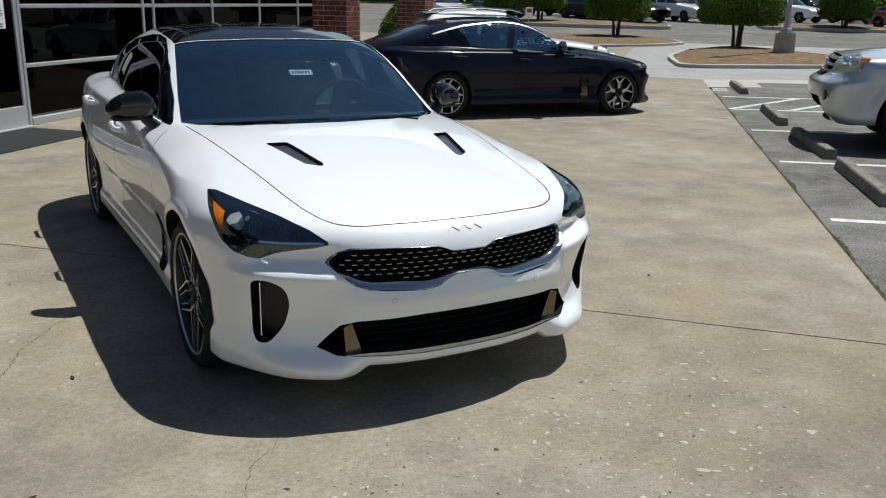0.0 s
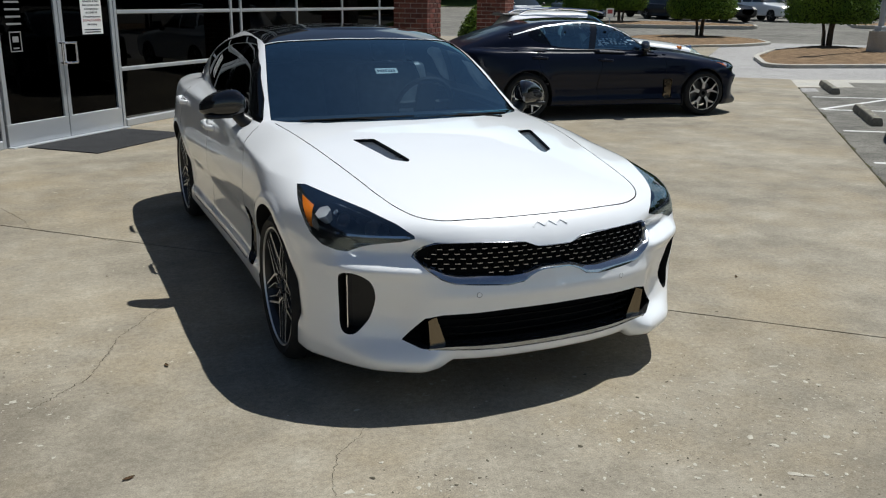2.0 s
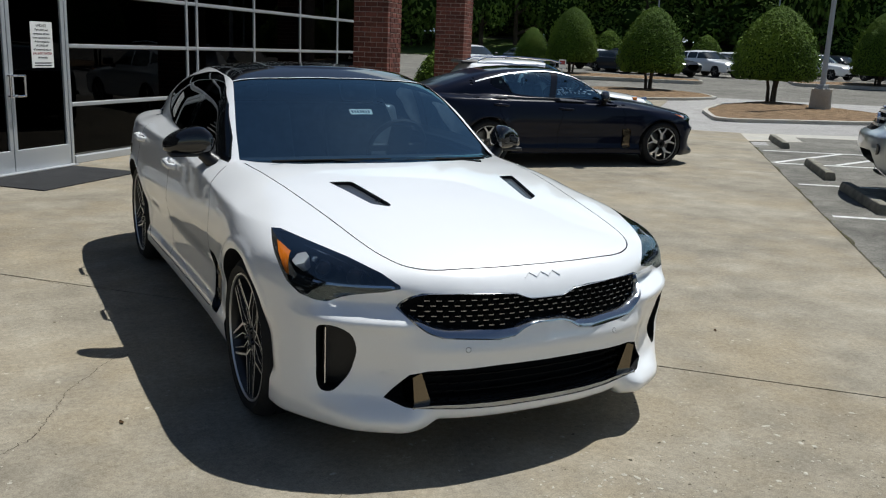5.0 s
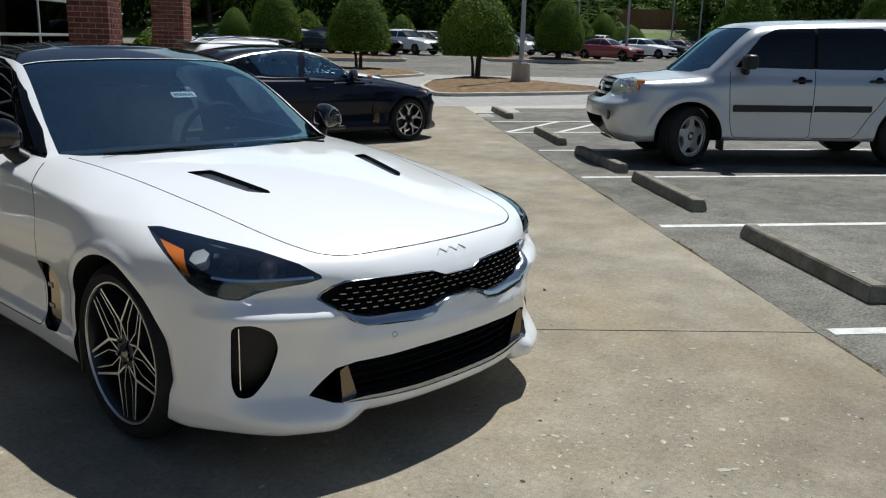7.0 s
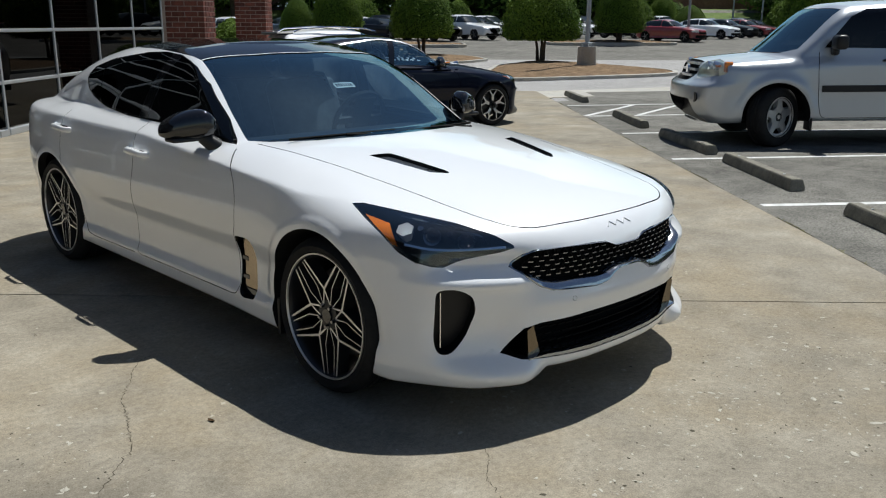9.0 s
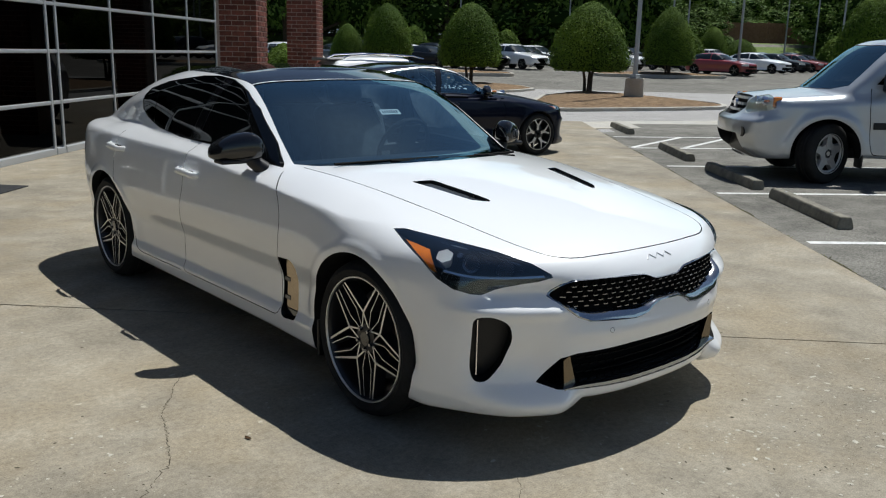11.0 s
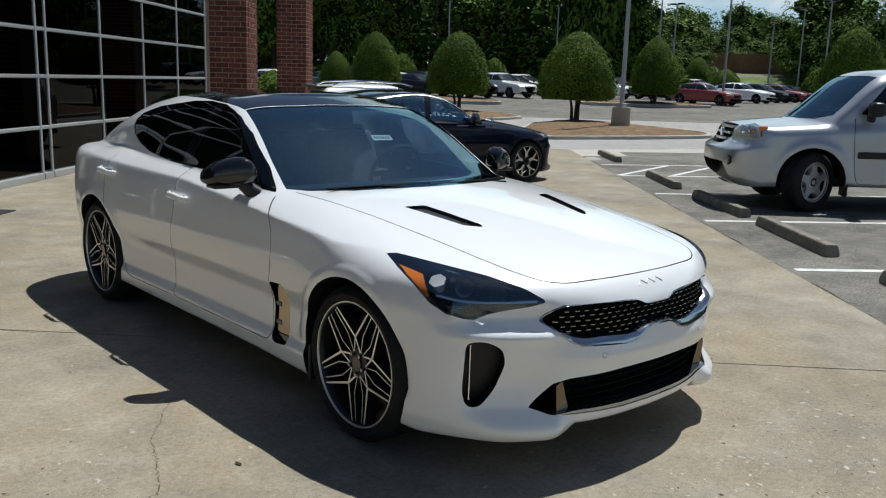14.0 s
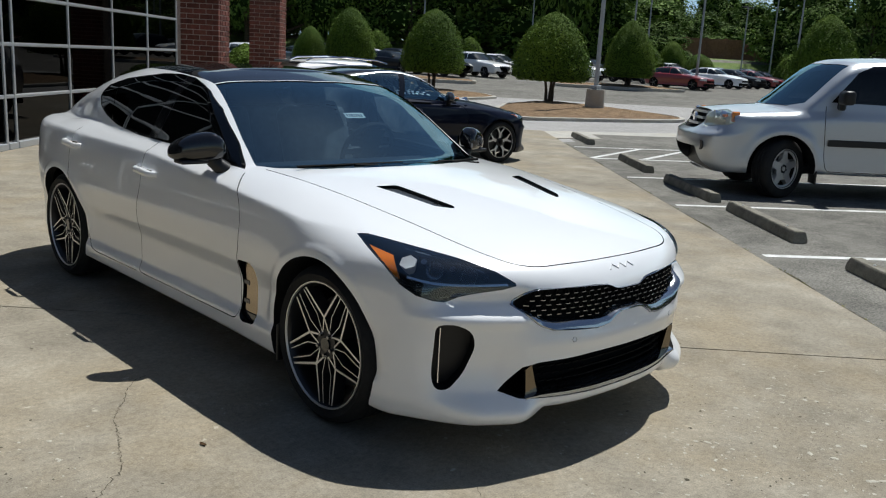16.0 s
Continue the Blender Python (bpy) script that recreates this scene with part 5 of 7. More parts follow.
VENT_OUT = rounded([(0.735, 0.555), (0.615, 0.562), (0.578, 0.535), (0.578, 0.275), (0.69, 0.262), (0.728, 0.30), (0.715, 0.42)], 0.02)
HOODVENT_OUT = rounded([(-0.485, 0.268), (-0.388, 0.234), (-0.335, -0.095), (-0.35, -0.122), (-0.412, -0.065)], 0.015)
GLASS_F = [(0.935, 0.955), (1.05, 0.966), (1.53, 0.993), (1.83, 0.998), (1.74, 1.339), (1.6, 1.311), (1.492, 1.283), (1.307, 1.204), (1.055, 1.05)]
PILLAR_B = [(1.834, 0.998), (1.93, 1.0), (1.84, 1.348), (1.744, 1.341)]
GLASS_R = [(1.934, 1.0), (2.05, 1.001), (2.39, 1.028), (2.5, 1.043), (2.64, 1.278), (2.45, 1.309), (2.15, 1.345), (1.844, 1.349)]
GLASS_Q = [(2.512, 1.047), (2.636, 1.073), (2.77, 1.118), (2.832, 1.17), (2.836, 1.2), (2.797, 1.242), (2.652, 1.276)]
DLO = [(0.907, 0.949), (1.05, 0.962), (1.53, 0.99), (2.05, 0.998), (2.39, 1.025), (2.636, 1.07), (2.77, 1.115), (2.835, 1.167), (2.84, 1.2), (2.8, 1.245), (2.576, 1.297), (2.15, 1.348), (1.947, 1.355), (1.751, 1.343), (1.6, 1.315), (1.492, 1.287), (1.307, 1.208), (1.055, 1.055)]
DLO_TOP = [(0.93, 0.97), (1.055, 1.066), (1.307, 1.219), (1.492, 1.298), (1.6, 1.326), (1.751, 1.354), (1.947, 1.366), (2.15, 1.359), (2.576, 1.308), (2.81, 1.254), (3.05, 1.19)]
SCREEN_R = [(-0.12, 0.515), (-0.3, 0.55), (-0.5, 0.63), (-0.67, 0.78), (-0.728, 0.885), (-0.695, 1.08), (-0.598, 1.53), (-0.3, 1.455)]
SCREEN_OUT = [(0, 0.505)] + SCREEN_R + [(0, 1.43)] + [(-x, y) for x, y in SCREEN_R[::-1]]
ROOF_R = [(-0.3, 1.463), (-0.598, 1.54), (-0.582, 1.9), (-0.55, 2.3), (-0.49, 2.75), (-0.2, 2.82)]
ROOF_OUT = ROOF_R + [(-x, y) for x, y in ROOF_R[::-1]] + [(0, 1.438)]
HOOD_R = [(-0.725, 0.80), (-0.70, 0.5), (-0.667, 0.2), (-0.63, -0.1), (-0.597, -0.38), (-0.572, -0.52), (-0.525, -0.62), (-0.42, -0.682), (-0.2, -0.714)]
HOOD_LINE = rounded(HOOD_R + [(0, -0.72)] + [(-x, y) for x, y in HOOD_R[::-1]], 0.08, 4, False)
DOOR_F = rounded([(0.9, 0.965), (0.86, 0.925), (0.745, 0.86), (0.695, 0.75), (0.705, 0.62), (0.74, 0.56), (0.728, 0.3), (0.75, 0.262), (1.8, 0.262), (1.815, 0.45), (1.8, 0.6), (1.755, 0.75), (1.78, 0.99)], 0.05, 4, False)
DOOR_R = rounded([(1.83, 0.262), (2.42, 0.262), (2.5, 0.31), (2.6, 0.5), (2.7, 0.66), (2.76, 0.8), (2.77, 0.98)], 0.08, 4, False)


def fastback(name, label, m, paint, wheel_style, detail=True, cell=0.022, group=""):
    """A low four-door fastback saloon built from one shell, cut along its own openings."""
    car = thing(name, label, "car", m, group)
    outer, whole = car_field(COUPE)
    verts, faces = net(whole, (-1.02, -0.96, 0.08), (1.02, 4.1, 1.5), cell)
    shell = smooth_mesh("shell", verts, faces, [paint])
    mats = [paint, GAP, LINER, GLOSS]
    def flip(jobs):
        return [(p, Matrix.Diagonal((-1, 1, 1, 1)) @ q, a, b, s) for p, q, a, b, s in jobs]
    sided = [(LAMP_OUT, LAMP, 0.98, 1.4, 2), (SCOOP_OUT, SCOOP, 0.80, 1.3, 2), (VENT_OUT, SIDE, -1.2, -0.855, 3), (DLO, SIDE, -1.2, -0.3, 1), (HOODVENT_OUT, OVER, 0.86, 1.1, 3)]
    sided += [(circle(ay, COUPE["axle"], ar), SIDE, -1.2, -0.52, 2) for ay, ar in COUPE["arches"]]
    lines = [(ribbon(DOOR_F, 0.0042), SIDE, -1.2, -0.8, 1), (ribbon(DOOR_R, 0.0042), SIDE, -1.2, -0.8, 1)]
    body = boolean(shell.copy(), cutter_mesh(sided + flip(sided) + [(GRILLE_OUT, FACE, 0.66, 1.2, 2), (INTAKE_OUT, FACE, 0.6, 1.2, 2)], mats), "DIFFERENCE", "body")
    body = boolean(body, cutter_mesh([(SCREEN_OUT, OVER, 0.925, 1.46, 1), (ROOF_OUT, OVER, 1.15, 1.6, 1)], mats), "DIFFERENCE", "body")
    body = boolean(body, cutter_mesh(lines + flip(lines) + [(ribbon(HOOD_LINE, 0.005), OVER, 0.66, 1.2, 1)], mats), "DIFFERENCE", "body")
    for one in mats:
        if one.name not in [s_.name for s_ in body.materials if s_]:
            body.materials.append(one)
    arr = mesh_arrays(body)
    co, polys, cen, slot = arr
    names = [s.name if s else "" for s in body.materials]
    f_out = outer(*cen.T)
    skin = np.abs(f_out) < 0.006
    well = (f_out < -0.03) & (slot == 0)
    slot[well] = names.index(LINER.name)
    x, y, z = cen.T
    bonnet = skin & inside([(0, -0.718)] + HOOD_R[::-1] + [(-0.715, 0.9)] + [(0.715, 0.9)] + [(-a, b) for a, b in HOOD_R], x, y) & (z > 0.68) & (y < 0.86)
    front_door = skin & inside(DOOR_F + [(1.8, 1.02), (0.9, 1.0)], y, z) & (np.abs(x) > 0.6) & ~bonnet
    rear_door = skin & inside([(1.79, 1.0), (1.757, 0.75), (1.802, 0.6), (1.817, 0.45)] + DOOR_R + [(2.7, 1.03)], y, z) & (np.abs(x) > 0.6) & ~bonnet
    pieces = [("bonnet", bonnet, ""), ("front_door", front_door & (x < 0), ""), ("front_door", front_door & (x > 0), ""), ("rear_door", rear_door & (x < 0), ""), ("rear_door", rear_door & (x > 0), "")]
    taken = np.zeros(len(polys), bool)
    made = {}
    for n, mask, lab in pieces:
        mask = mask & ~taken
        taken |= mask
        made.setdefault(n, []).append(child(n, set_normals(sub_mesh(n, body, arr, mask), outer), car))
    child("body", set_normals(sub_mesh("body", body, arr, ~taken), outer), car)

    # glass, roof skin and lamp lenses: the same skin kept within the openings
    lens = [(GLASS_F, SIDE, -1.2, -0.3, 0), (PILLAR_B, SIDE, -1.2, -0.3, 0), (GLASS_R, SIDE, -1.2, -0.3, 0), (GLASS_Q, SIDE, -1.2, -0.3, 0), (LAMP_OUT, LAMP, 0.98, 1.4, 0)]
    kept = []
    for jobs in (lens + flip(lens), [(SCREEN_OUT, OVER, 0.95, 1.46, 0), (ROOF_OUT, OVER, 1.15, 1.6, 0)]):
        me = boolean(shell.copy(), cutter_mesh(jobs, [GAP]), "INTERSECT", "glass")
        arr = mesh_arrays(me)
        kept.append((me, arr, np.abs(outer(*arr[2].T)) < 0.004))
    def piece(n, src, mask, mt, parent, lab="", sink=0.004):
        me, arr, on = src
        ob = child(n, push_in(set_normals(sub_mesh(n, me, arr, on & mask, [mt]), outer), outer, sink), parent, lab)
        if mt in (SCREEN, SIDE_GLASS, CLEAR):
            ob.visible_shadow = False
        return ob
    inlet = [(HOODVENT_OUT, OVER, 0.8, 1.1, 0)]
    me = boolean(shell.copy(), cutter_mesh(inlet + flip(inlet), [GAP]), "INTERSECT", "inlet")
    arr = mesh_arrays(me)
    src = (me, arr, np.abs(outer(*arr[2].T)) < 0.004)
    for s in (-1, 1):
        piece("bonnet_inlet", src, arr[2][:, 0] * s > 0, INLET, car, "smooth dark floor of the bonnet vent", 0.015)
    above, sides = kept[1], kept[0]
    x, y, z = above[1][2].T
    piece("windscreen", above, inside(SCREEN_OUT, x, y), SCREEN, car, "dark tinted raked windscreen")
    piece("roof_panel", above, inside(ROOF_OUT, x, y), GLOSS, car, "gloss black glass roof", 0.001)
    x, y, z = sides[1][2].T
    for s in (-1, 1):
        on_side = (x * s > 0) & (z > 0.9) & (y > 0.6)
        i = 0 if s < 0 else 1
        piece("window_pane", sides, on_side & inside(GLASS_F, y, z), SIDE_GLASS if detail else SCREEN, made["front_door"][i])
        piece("pillar_trim", sides, on_side & inside(PILLAR_B, y, z), GLOSS, car)
        piece("window_pane", sides, on_side & inside(GLASS_R, y, z), SIDE_GLASS if detail else SCREEN, made["rear_door"][i])
        if not detail:
            trim = boolean(shell.copy(), cutter_mesh([(ribbon(DLO_TOP, 0.016), SIDE if s < 0 else Matrix.Diagonal((-1, 1, 1, 1)) @ SIDE, -1.2, -0.4, 0)], [GAP]), "INTERSECT", "trim")
            arr3 = mesh_arrays(trim)
            piece("window_trim", (trim, arr3, np.abs(outer(*arr3[2].T)) < 0.004), arr3[2][:, 0] * s > 0, ALU, car, "bright window trim", -0.003)
        piece("quarter_pane", sides, on_side & inside(GLASS_Q, y, z), SIDE_GLASS, car)
        lamp = new("headlight")
        lamp.parent = car
        lamp["label"] = "slim dark headlight with an amber corner reflector"
        piece("lens", sides, (x * s > 0) & (y < 0.1) & (z < 0.88), CLEAR, lamp, "", 0.001)
        T = Matrix() if s < 0 else Matrix.Diagonal((-1, 1, 1, 1))
        def in_lamp(h, zz, d):
            return T @ LAMP @ Vector((h, zz, d))
        def deep(h, zz, sink):
            """Depth in the lamp's own frame, so far under its lens."""
            ds = np.linspace(0.95, 1.4, 450)
            line_pts = np.array([LAMP @ Vector((h, zz, float(d))) for d in ds])
            return float(ds[np.argmax(outer(*line_pts.T) > 0)]) - sink
        d = deep(-0.083, 0.338, 0.018)
        part("indicator_bowl", cyl(0.02, 0.035, in_lamp(-0.083, 0.314, d - 0.05), in_lamp(-0.083, 0.34, d - 0.006), 6), REFLECTOR, lamp, "bright faceted lamp bowl")
        for h, zz in ((-0.025, 0.35), (0.088, 0.338), (0.21, 0.328)):
            d = deep(h, zz, 0.022)
            part("bezel", cyl(0.006, 0.013, in_lamp(h, zz - 0.012, d - 0.03), in_lamp(h, zz, d), 6), SMOKE, lamp)
        for h, zz in ((0.025, 0.322), (0.15, 0.318)):
            d = deep(h, zz, 0.02)
            bowl = part("projector_ring", cyl(0.03, 0.036, in_lamp(h, zz, d - 0.06), in_lamp(h, zz, d - 0.012), 24), SMOKE, lamp, smooth=True)
            bm = bmesh.new()
            bmesh.ops.create_uvsphere(bm, u_segments=16, v_segments=10, radius=0.028, matrix=Matrix.Translation(in_lamp(h, zz, d - 0.02)))
            part("projector_lens", bm, GLOSS, bowl, smooth=True)
        for name_, way_, wide_, mat_ in (("light_bar", [(-0.07, 0.278), (0.03, 0.266), (0.13, 0.276), (0.22, 0.296), (0.29, 0.316)], 0.009, CHROME), ("brow", [(-0.12, 0.398), (0.05, 0.372), (0.2, 0.346)], 0.006, SMOKE)):
            pts_ = rounded(way_, 0.08, 5, False)
            bm = bmesh.new()
            prev = None
            for q0, q1 in zip(pts_, pts_[1:] + [pts_[-1]]):
                d = deep(q0[0], q0[1], 0.012)
                row = [bm.verts.new(in_lamp(q0[0], q0[1] + dz, d + dd)) for dz, dd in ((-wide_ / 2, 0.0), (wide_ / 2, 0.0), (wide_ / 2, -0.02), (-wide_ / 2, -0.02))]
                if prev:
                    for k in range(4):
                        bm.faces.new((prev[k], prev[(k + 1) % 4], row[(k + 1) % 4], row[k]))
                prev = row
            bmesh.ops.recalc_face_normals(bm, faces=bm.faces)
            part(name_, bm, mat_, lamp)
        bm = bmesh.new()
        facet = [(-0.06, 0.25), (0.04, 0.218), (0.075, 0.225), (0.13, 0.25), (0.05, 0.262)]
        low_d = min(deep(h, zz, 0.02) for h, zz in facet)
        prism_along(facet, T @ LAMP, low_d - 0.03, low_d, bm)
        part("lower_lens", bm, BLADE, lamp, "bronze-tinted lower lamp facet")
        bm = bmesh.new()
        prism_along(LAMP_OUT, T @ LAMP, 0.982, 0.99, bm)
        part("lamp_back", bm, LINER, lamp)
        am = boolean(shell.copy(), cutter_mesh([(AMBER_OUT, T @ LAMP, 0.9, 1.4, 0)], [GAP]), "INTERSECT", "amber") if s < 0 or not detail else None
        if am:
            arr2 = mesh_arrays(am)
            mask = np.abs(outer(*arr2[2].T)) < 0.004
            child("reflector", push_in(set_normals(sub_mesh("reflector", am, arr2, mask, [AMBER]), outer), outer, 0.014), lamp, "amber side reflector")

    # nose: grille, intake, badge, sensors
    def nose_y(px, pz):
        """The skin's y at a place on the nose."""
        ys = np.linspace(-0.95, 0.2, 600)
        v = outer(np.full(600, px), ys, np.full(600, pz))
        return float(ys[np.argmax(v < 0)])
    grille = new("grille")
    grille.parent = car
    grille["label"] = "black honeycomb grille in a smoked chrome frame"
    ring_out = rounded(GRILLE_OUT, 0.015, 2)
    cx, cz = 0.0, 0.6
    bm = bmesh.new()
    loops = []
    for k, dy in ((1.0, -0.002), (0.985, -0.008), (0.95, -0.006), (0.90, 0.008), (0.88, 0.05)):
        row = []
        for px, pz in ring_out:
            qx = px * (1 - (1 - k) * 0.62)
            lift = 0.35 if pz > 0.6 else 1.5
            qz = pz + (cz - pz) * (1 - k) * 2.6 * lift
            row.append(bm.verts.new((qx, nose_y(px * 0.995, min(max(pz, 0.53), 0.672)) + dy, qz)))
        loops.append(row)
    for a, b in zip(loops, loops[1:]):
        for i in range(len(a)):
            bm.faces.new((a[i], a[(i + 1) % len(a)], b[(i + 1) % len(a)], b[i]))
    bmesh.ops.recalc_face_normals(bm, faces=bm.faces)
    part("grille_frame", bm, NIGHTCHROME, grille, "smoked chrome grille surround", smooth=True)
    bm = bmesh.new()
    xs = np.linspace(-0.53, 0.53, 41)
    lo = [bm.verts.new((a, nose_y(a, 0.6) + 0.045, 0.52)) for a in xs]
    hi = [bm.verts.new((a, nose_y(a, 0.6) + 0.045, 0.69)) for a in xs]
    for i in range(40):
        bm.faces.new((lo[i], lo[i + 1], hi[i + 1], hi[i]))
    part("grille_back", bm, GAP, grille)
    studs, mesh_bars = bmesh.new(), bmesh.new()
    r = 0
    zz = 0.545
    while zz < 0.675:
        px = -0.5 + (0.021 if r % 2 else 0.0)
        while px < 0.5:
            if inside([(a * 0.94, 0.6 + (b - 0.6) * (0.8 if b > 0.6 else 0.46)) for a, b in GRILLE_OUT], np.array([px]), np.array([zz]))[0]:
                yy = nose_y(px, zz)
                ang = math.atan2(nose_y(px + 0.02, zz) - nose_y(px - 0.02, zz), 0.04)
                q = Matrix.Translation((px, yy + 0.022, zz)) @ Matrix.Rotation(ang, 4, "Z")
                add_box(studs, -0.0105, 0.0105, -0.004, 0.006, -0.0021, 0.0021, q)
                for s in (-1, 1):
                    add_box(mesh_bars, -0.0015, 0.0015, -0.001, 0.014, 0.0, 0.021, q @ Matrix.Translation((s * 0.011, 0, 0)) @ Matrix.Rotation(-s * 0.5, 4, "Y"))
            px += 0.042
        r += 1
        zz += 0.0185
    part("grille_mesh", mesh_bars, GAP, grille)
    part("grille_stud", studs, SMOKE, grille, "rows of small bright studs")
    low = new("lower_intake")
    low.parent = car
    low["label"] = "wide black lower air intake with a dark frame"
    for k in range(5):
        bm = bmesh.new()
        zz = 0.27 + 0.03 * k
        for px in np.arange(-0.46 + 0.02 * (k % 2), 0.47, 0.04):
            add_box(bm, px - 0.021, px + 0.021, nose_y(px, 0.33) + 0.05, nose_y(px, 0.33) + 0.06, zz - 0.003, zz + 0.003)
        part("intake_slat", bm, GAP, low)
    bm = bmesh.new()
    pts = np.linspace(-0.515, 0.515, 45)
    rows = [[bm.verts.new((a, nose_y(a, 0.25) + dy, zz)) for a in pts] for dy, zz in ((0.004, 0.236), (0.002, 0.262), (0.03, 0.268), (0.09, 0.262))]
    for a, b in zip(rows, rows[1:]):
        for i in range(44):
            bm.faces.new((a[i], a[i + 1], b[i + 1], b[i]))
    part("intake_lip", bm, NIGHTCHROME, low, smooth=True)
    for s in (-1, 1):
        bm = bmesh.new()
        prism_along([(s * 0.5, 0.262), (s * 0.43, 0.258), (s * 0.475, 0.385), (s * 0.51, 0.372)], FACE, 0.62, 0.725, bm)
        part("intake_blade", bm, BLADE, low, "mirror-bright blade in the intake")
    for s in (-1, 1):
        T = Matrix() if s < 0 else Matrix.Diagonal((-1, 1, 1, 1))
        sc = new("side_intake")
        sc.parent = car
        sc["label"] = "tall black air curtain vent in the bumper"
        bm = bmesh.new()
        prism_along([(-0.324, 0.31), (-0.32, 0.31), (-0.32, 0.53), (-0.324, 0.53)], T @ SCOOP, 0.81, 0.868, bm)
        part("vent_blade", bm, CHROME, sc, "thin chrome blade")
        bm = bmesh.new()
        prism_along([(-0.36, 0.28), (-0.18, 0.28), (-0.18, 0.57), (-0.36, 0.57)], T @ SCOOP, 0.803, 0.812, bm)
        part("vent_back", bm, BLACK, sc)
        fv = new("wing_vent")
        fv.parent = car
        fv["label"] = "bright vent behind the front wheel with black clips"
        bm = bmesh.new()
        prism_along([(0.582, 0.28), (0.67, 0.268), (0.705, 0.3), (0.69, 0.42), (0.705, 0.548), (0.615, 0.556), (0.582, 0.53)], SIDE, 0.87 * s, 0.889 * s, bm)
        part("vent_panel", bm, GROUND_MIRROR, fv, "mirror-like vent insert")
        part("vent_foot", box(min(0.87 * s, 0.893 * s), max(0.87 * s, 0.893 * s), 0.6, 0.7, 0.27, 0.315, bev=0.008), GLOSS, fv)
        for zz in (0.36, 0.45):
            part("clip", box(min(0.87 * s, 0.892 * s), max(0.87 * s, 0.892 * s), 0.665, 0.715, zz - 0.012, zz + 0.012, bev=0.003), GLOSS, fv)
        hv = new("bonnet_vent")
        hv.parent = car
        hv["label"] = "slanted black vent let into the bonnet"
        for k in range(3):
            a, b = (-0.43 + 0.028 * k, 0.2 - 0.02 * k), (-0.362 + 0.012 * k - 0.02, 0.005 - 0.01 * k)
            bm = bmesh.new()
            prism_along(ribbon([(-s * a[0] * -1 if s < 0 else -a[0], a[1]), (b[0] if s < 0 else -b[0], b[1])], 0.006), Matrix.Translation((0, 0, 0)), 0.86, 0.893 + 0.003 * k, bm)
            part("slat", bm, SMOKE if k == 1 else BLACK, hv)
    if detail:
        badge = new("badge")
        badge.parent = car
        badge["label"] = "plain zigzag of silver emblem bars"
        ups = [(-0.078, -0.011), (-0.052, 0.011), (-0.026, -0.011), (0.0, 0.011), (0.026, -0.011), (0.052, 0.011), (0.078, -0.011)]
        stroke = list(zip(ups, ups[1:]))
        yy = nose_y(0.0, 0.73)
        nb = grad(outer, np.array([[0.0, yy, 0.73]]))[0]
        plane = Matrix.Translation((0, yy, 0.73)) @ diag(0.0001, float(nb[1]), float(nb[2]))
        for a, b in stroke:
            bm = bmesh.new()
            prism_along(ribbon([a, b], 0.0032), plane, -0.02, 0.003 + 0.0004 * (a[1] > 0), bm)
            part("stroke", bm, REFLECTOR, badge)
        for px, pz in ((-0.57, 0.388), (0.57, 0.388), (-0.33, 0.484), (0.33, 0.484)):
            yy = nose_y(px, pz)
            nrm = grad(outer, np.array([[px, yy, pz]]))[0]
            nrm = Vector(nrm / np.linalg.norm(nrm))
            p = Vector((px, yy, pz))
            bm = cyl(0.0105, 0.0105, p - nrm * 0.01, p + nrm * 0.0006, 16)
            s_ = part("parking_sensor", bm, SMOKE, car)
            part("sensor_disc", cyl(0.0088, 0.0088, p - nrm * 0.008, p + nrm * 0.0012, 16), paint, s_)

    # mirrors, door handles, wipers
    for s in (-1, 1):
        mir = new("door_mirror")
        mir.parent, mir.matrix_basis = car, (Matrix() if s < 0 else Matrix.Diagonal((-1, 1, 1, 1)))
        mir["label"] = "gloss black door mirror on a slim stalk"
        bm = bmesh.new()
        bmesh.ops.create_uvsphere(bm, u_segments=28, v_segments=18, radius=1)
        for v in bm.verts:
            px, py, pz = v.co
            px, py, pz = (math.copysign(abs(q) ** e, q) for q, e in ((px, 0.65), (py, 0.7), (pz, 0.65)))
            inner = (px + 1) / 2
            peak = 0.05 + 0.045 * math.sin(min(1.0, inner * 1.35) * math.pi / 2) - 0.018 * max(0.0, inner - 0.8) / 0.2
            v.co = (-0.94 + 0.116 * px, 1.085 + 0.085 * py * (0.7 + 0.3 * inner) - 0.05 * px, 1.018 + (peak * pz if pz > 0 else pz * (0.038 + 0.012 * inner)) + 0.01 * px)
        part("housing", bm, GLOSS, mir, smooth=True)
        part("skirt", box(-1.035, -0.835, 1.04, 1.135, 0.962, 0.982, bev=0.009, seg=3), BLACK, mir, smooth=True)
        bm = bmesh.new()
        add_cyl(bm, 0.045, 0.032, (-0.80, 1.02, 0.915), (-0.875, 1.06, 0.98), 12)
        part("stalk", bm, BLACK, mir, smooth=True)
        part("mirror_glass", box(-1.0, -0.86, 1.138, 1.142, 0.988, 1.055), CHROME, mir)
        for hy, hz, d in ((1.70, 0.842, 0), (2.73, 0.884, 1)):
            xs_ = np.linspace(-1.0, -0.7, 400)
            skin_x = float(xs_[np.argmax(outer(xs_, np.full(400, hy), np.full(400, hz)) < 0)])
            hnd = new("door_handle")
            hnd.parent = made["front_door" if d == 0 else "rear_door"][0 if s < 0 else 1]
            hnd.matrix_basis = Matrix() if s < 0 else Matrix.Diagonal((-1, 1, 1, 1))
            bm = bmesh.new()
            prev = None
            for k in range(13):
                t = k / 12
                yy = hy - 0.125 + 0.25 * t
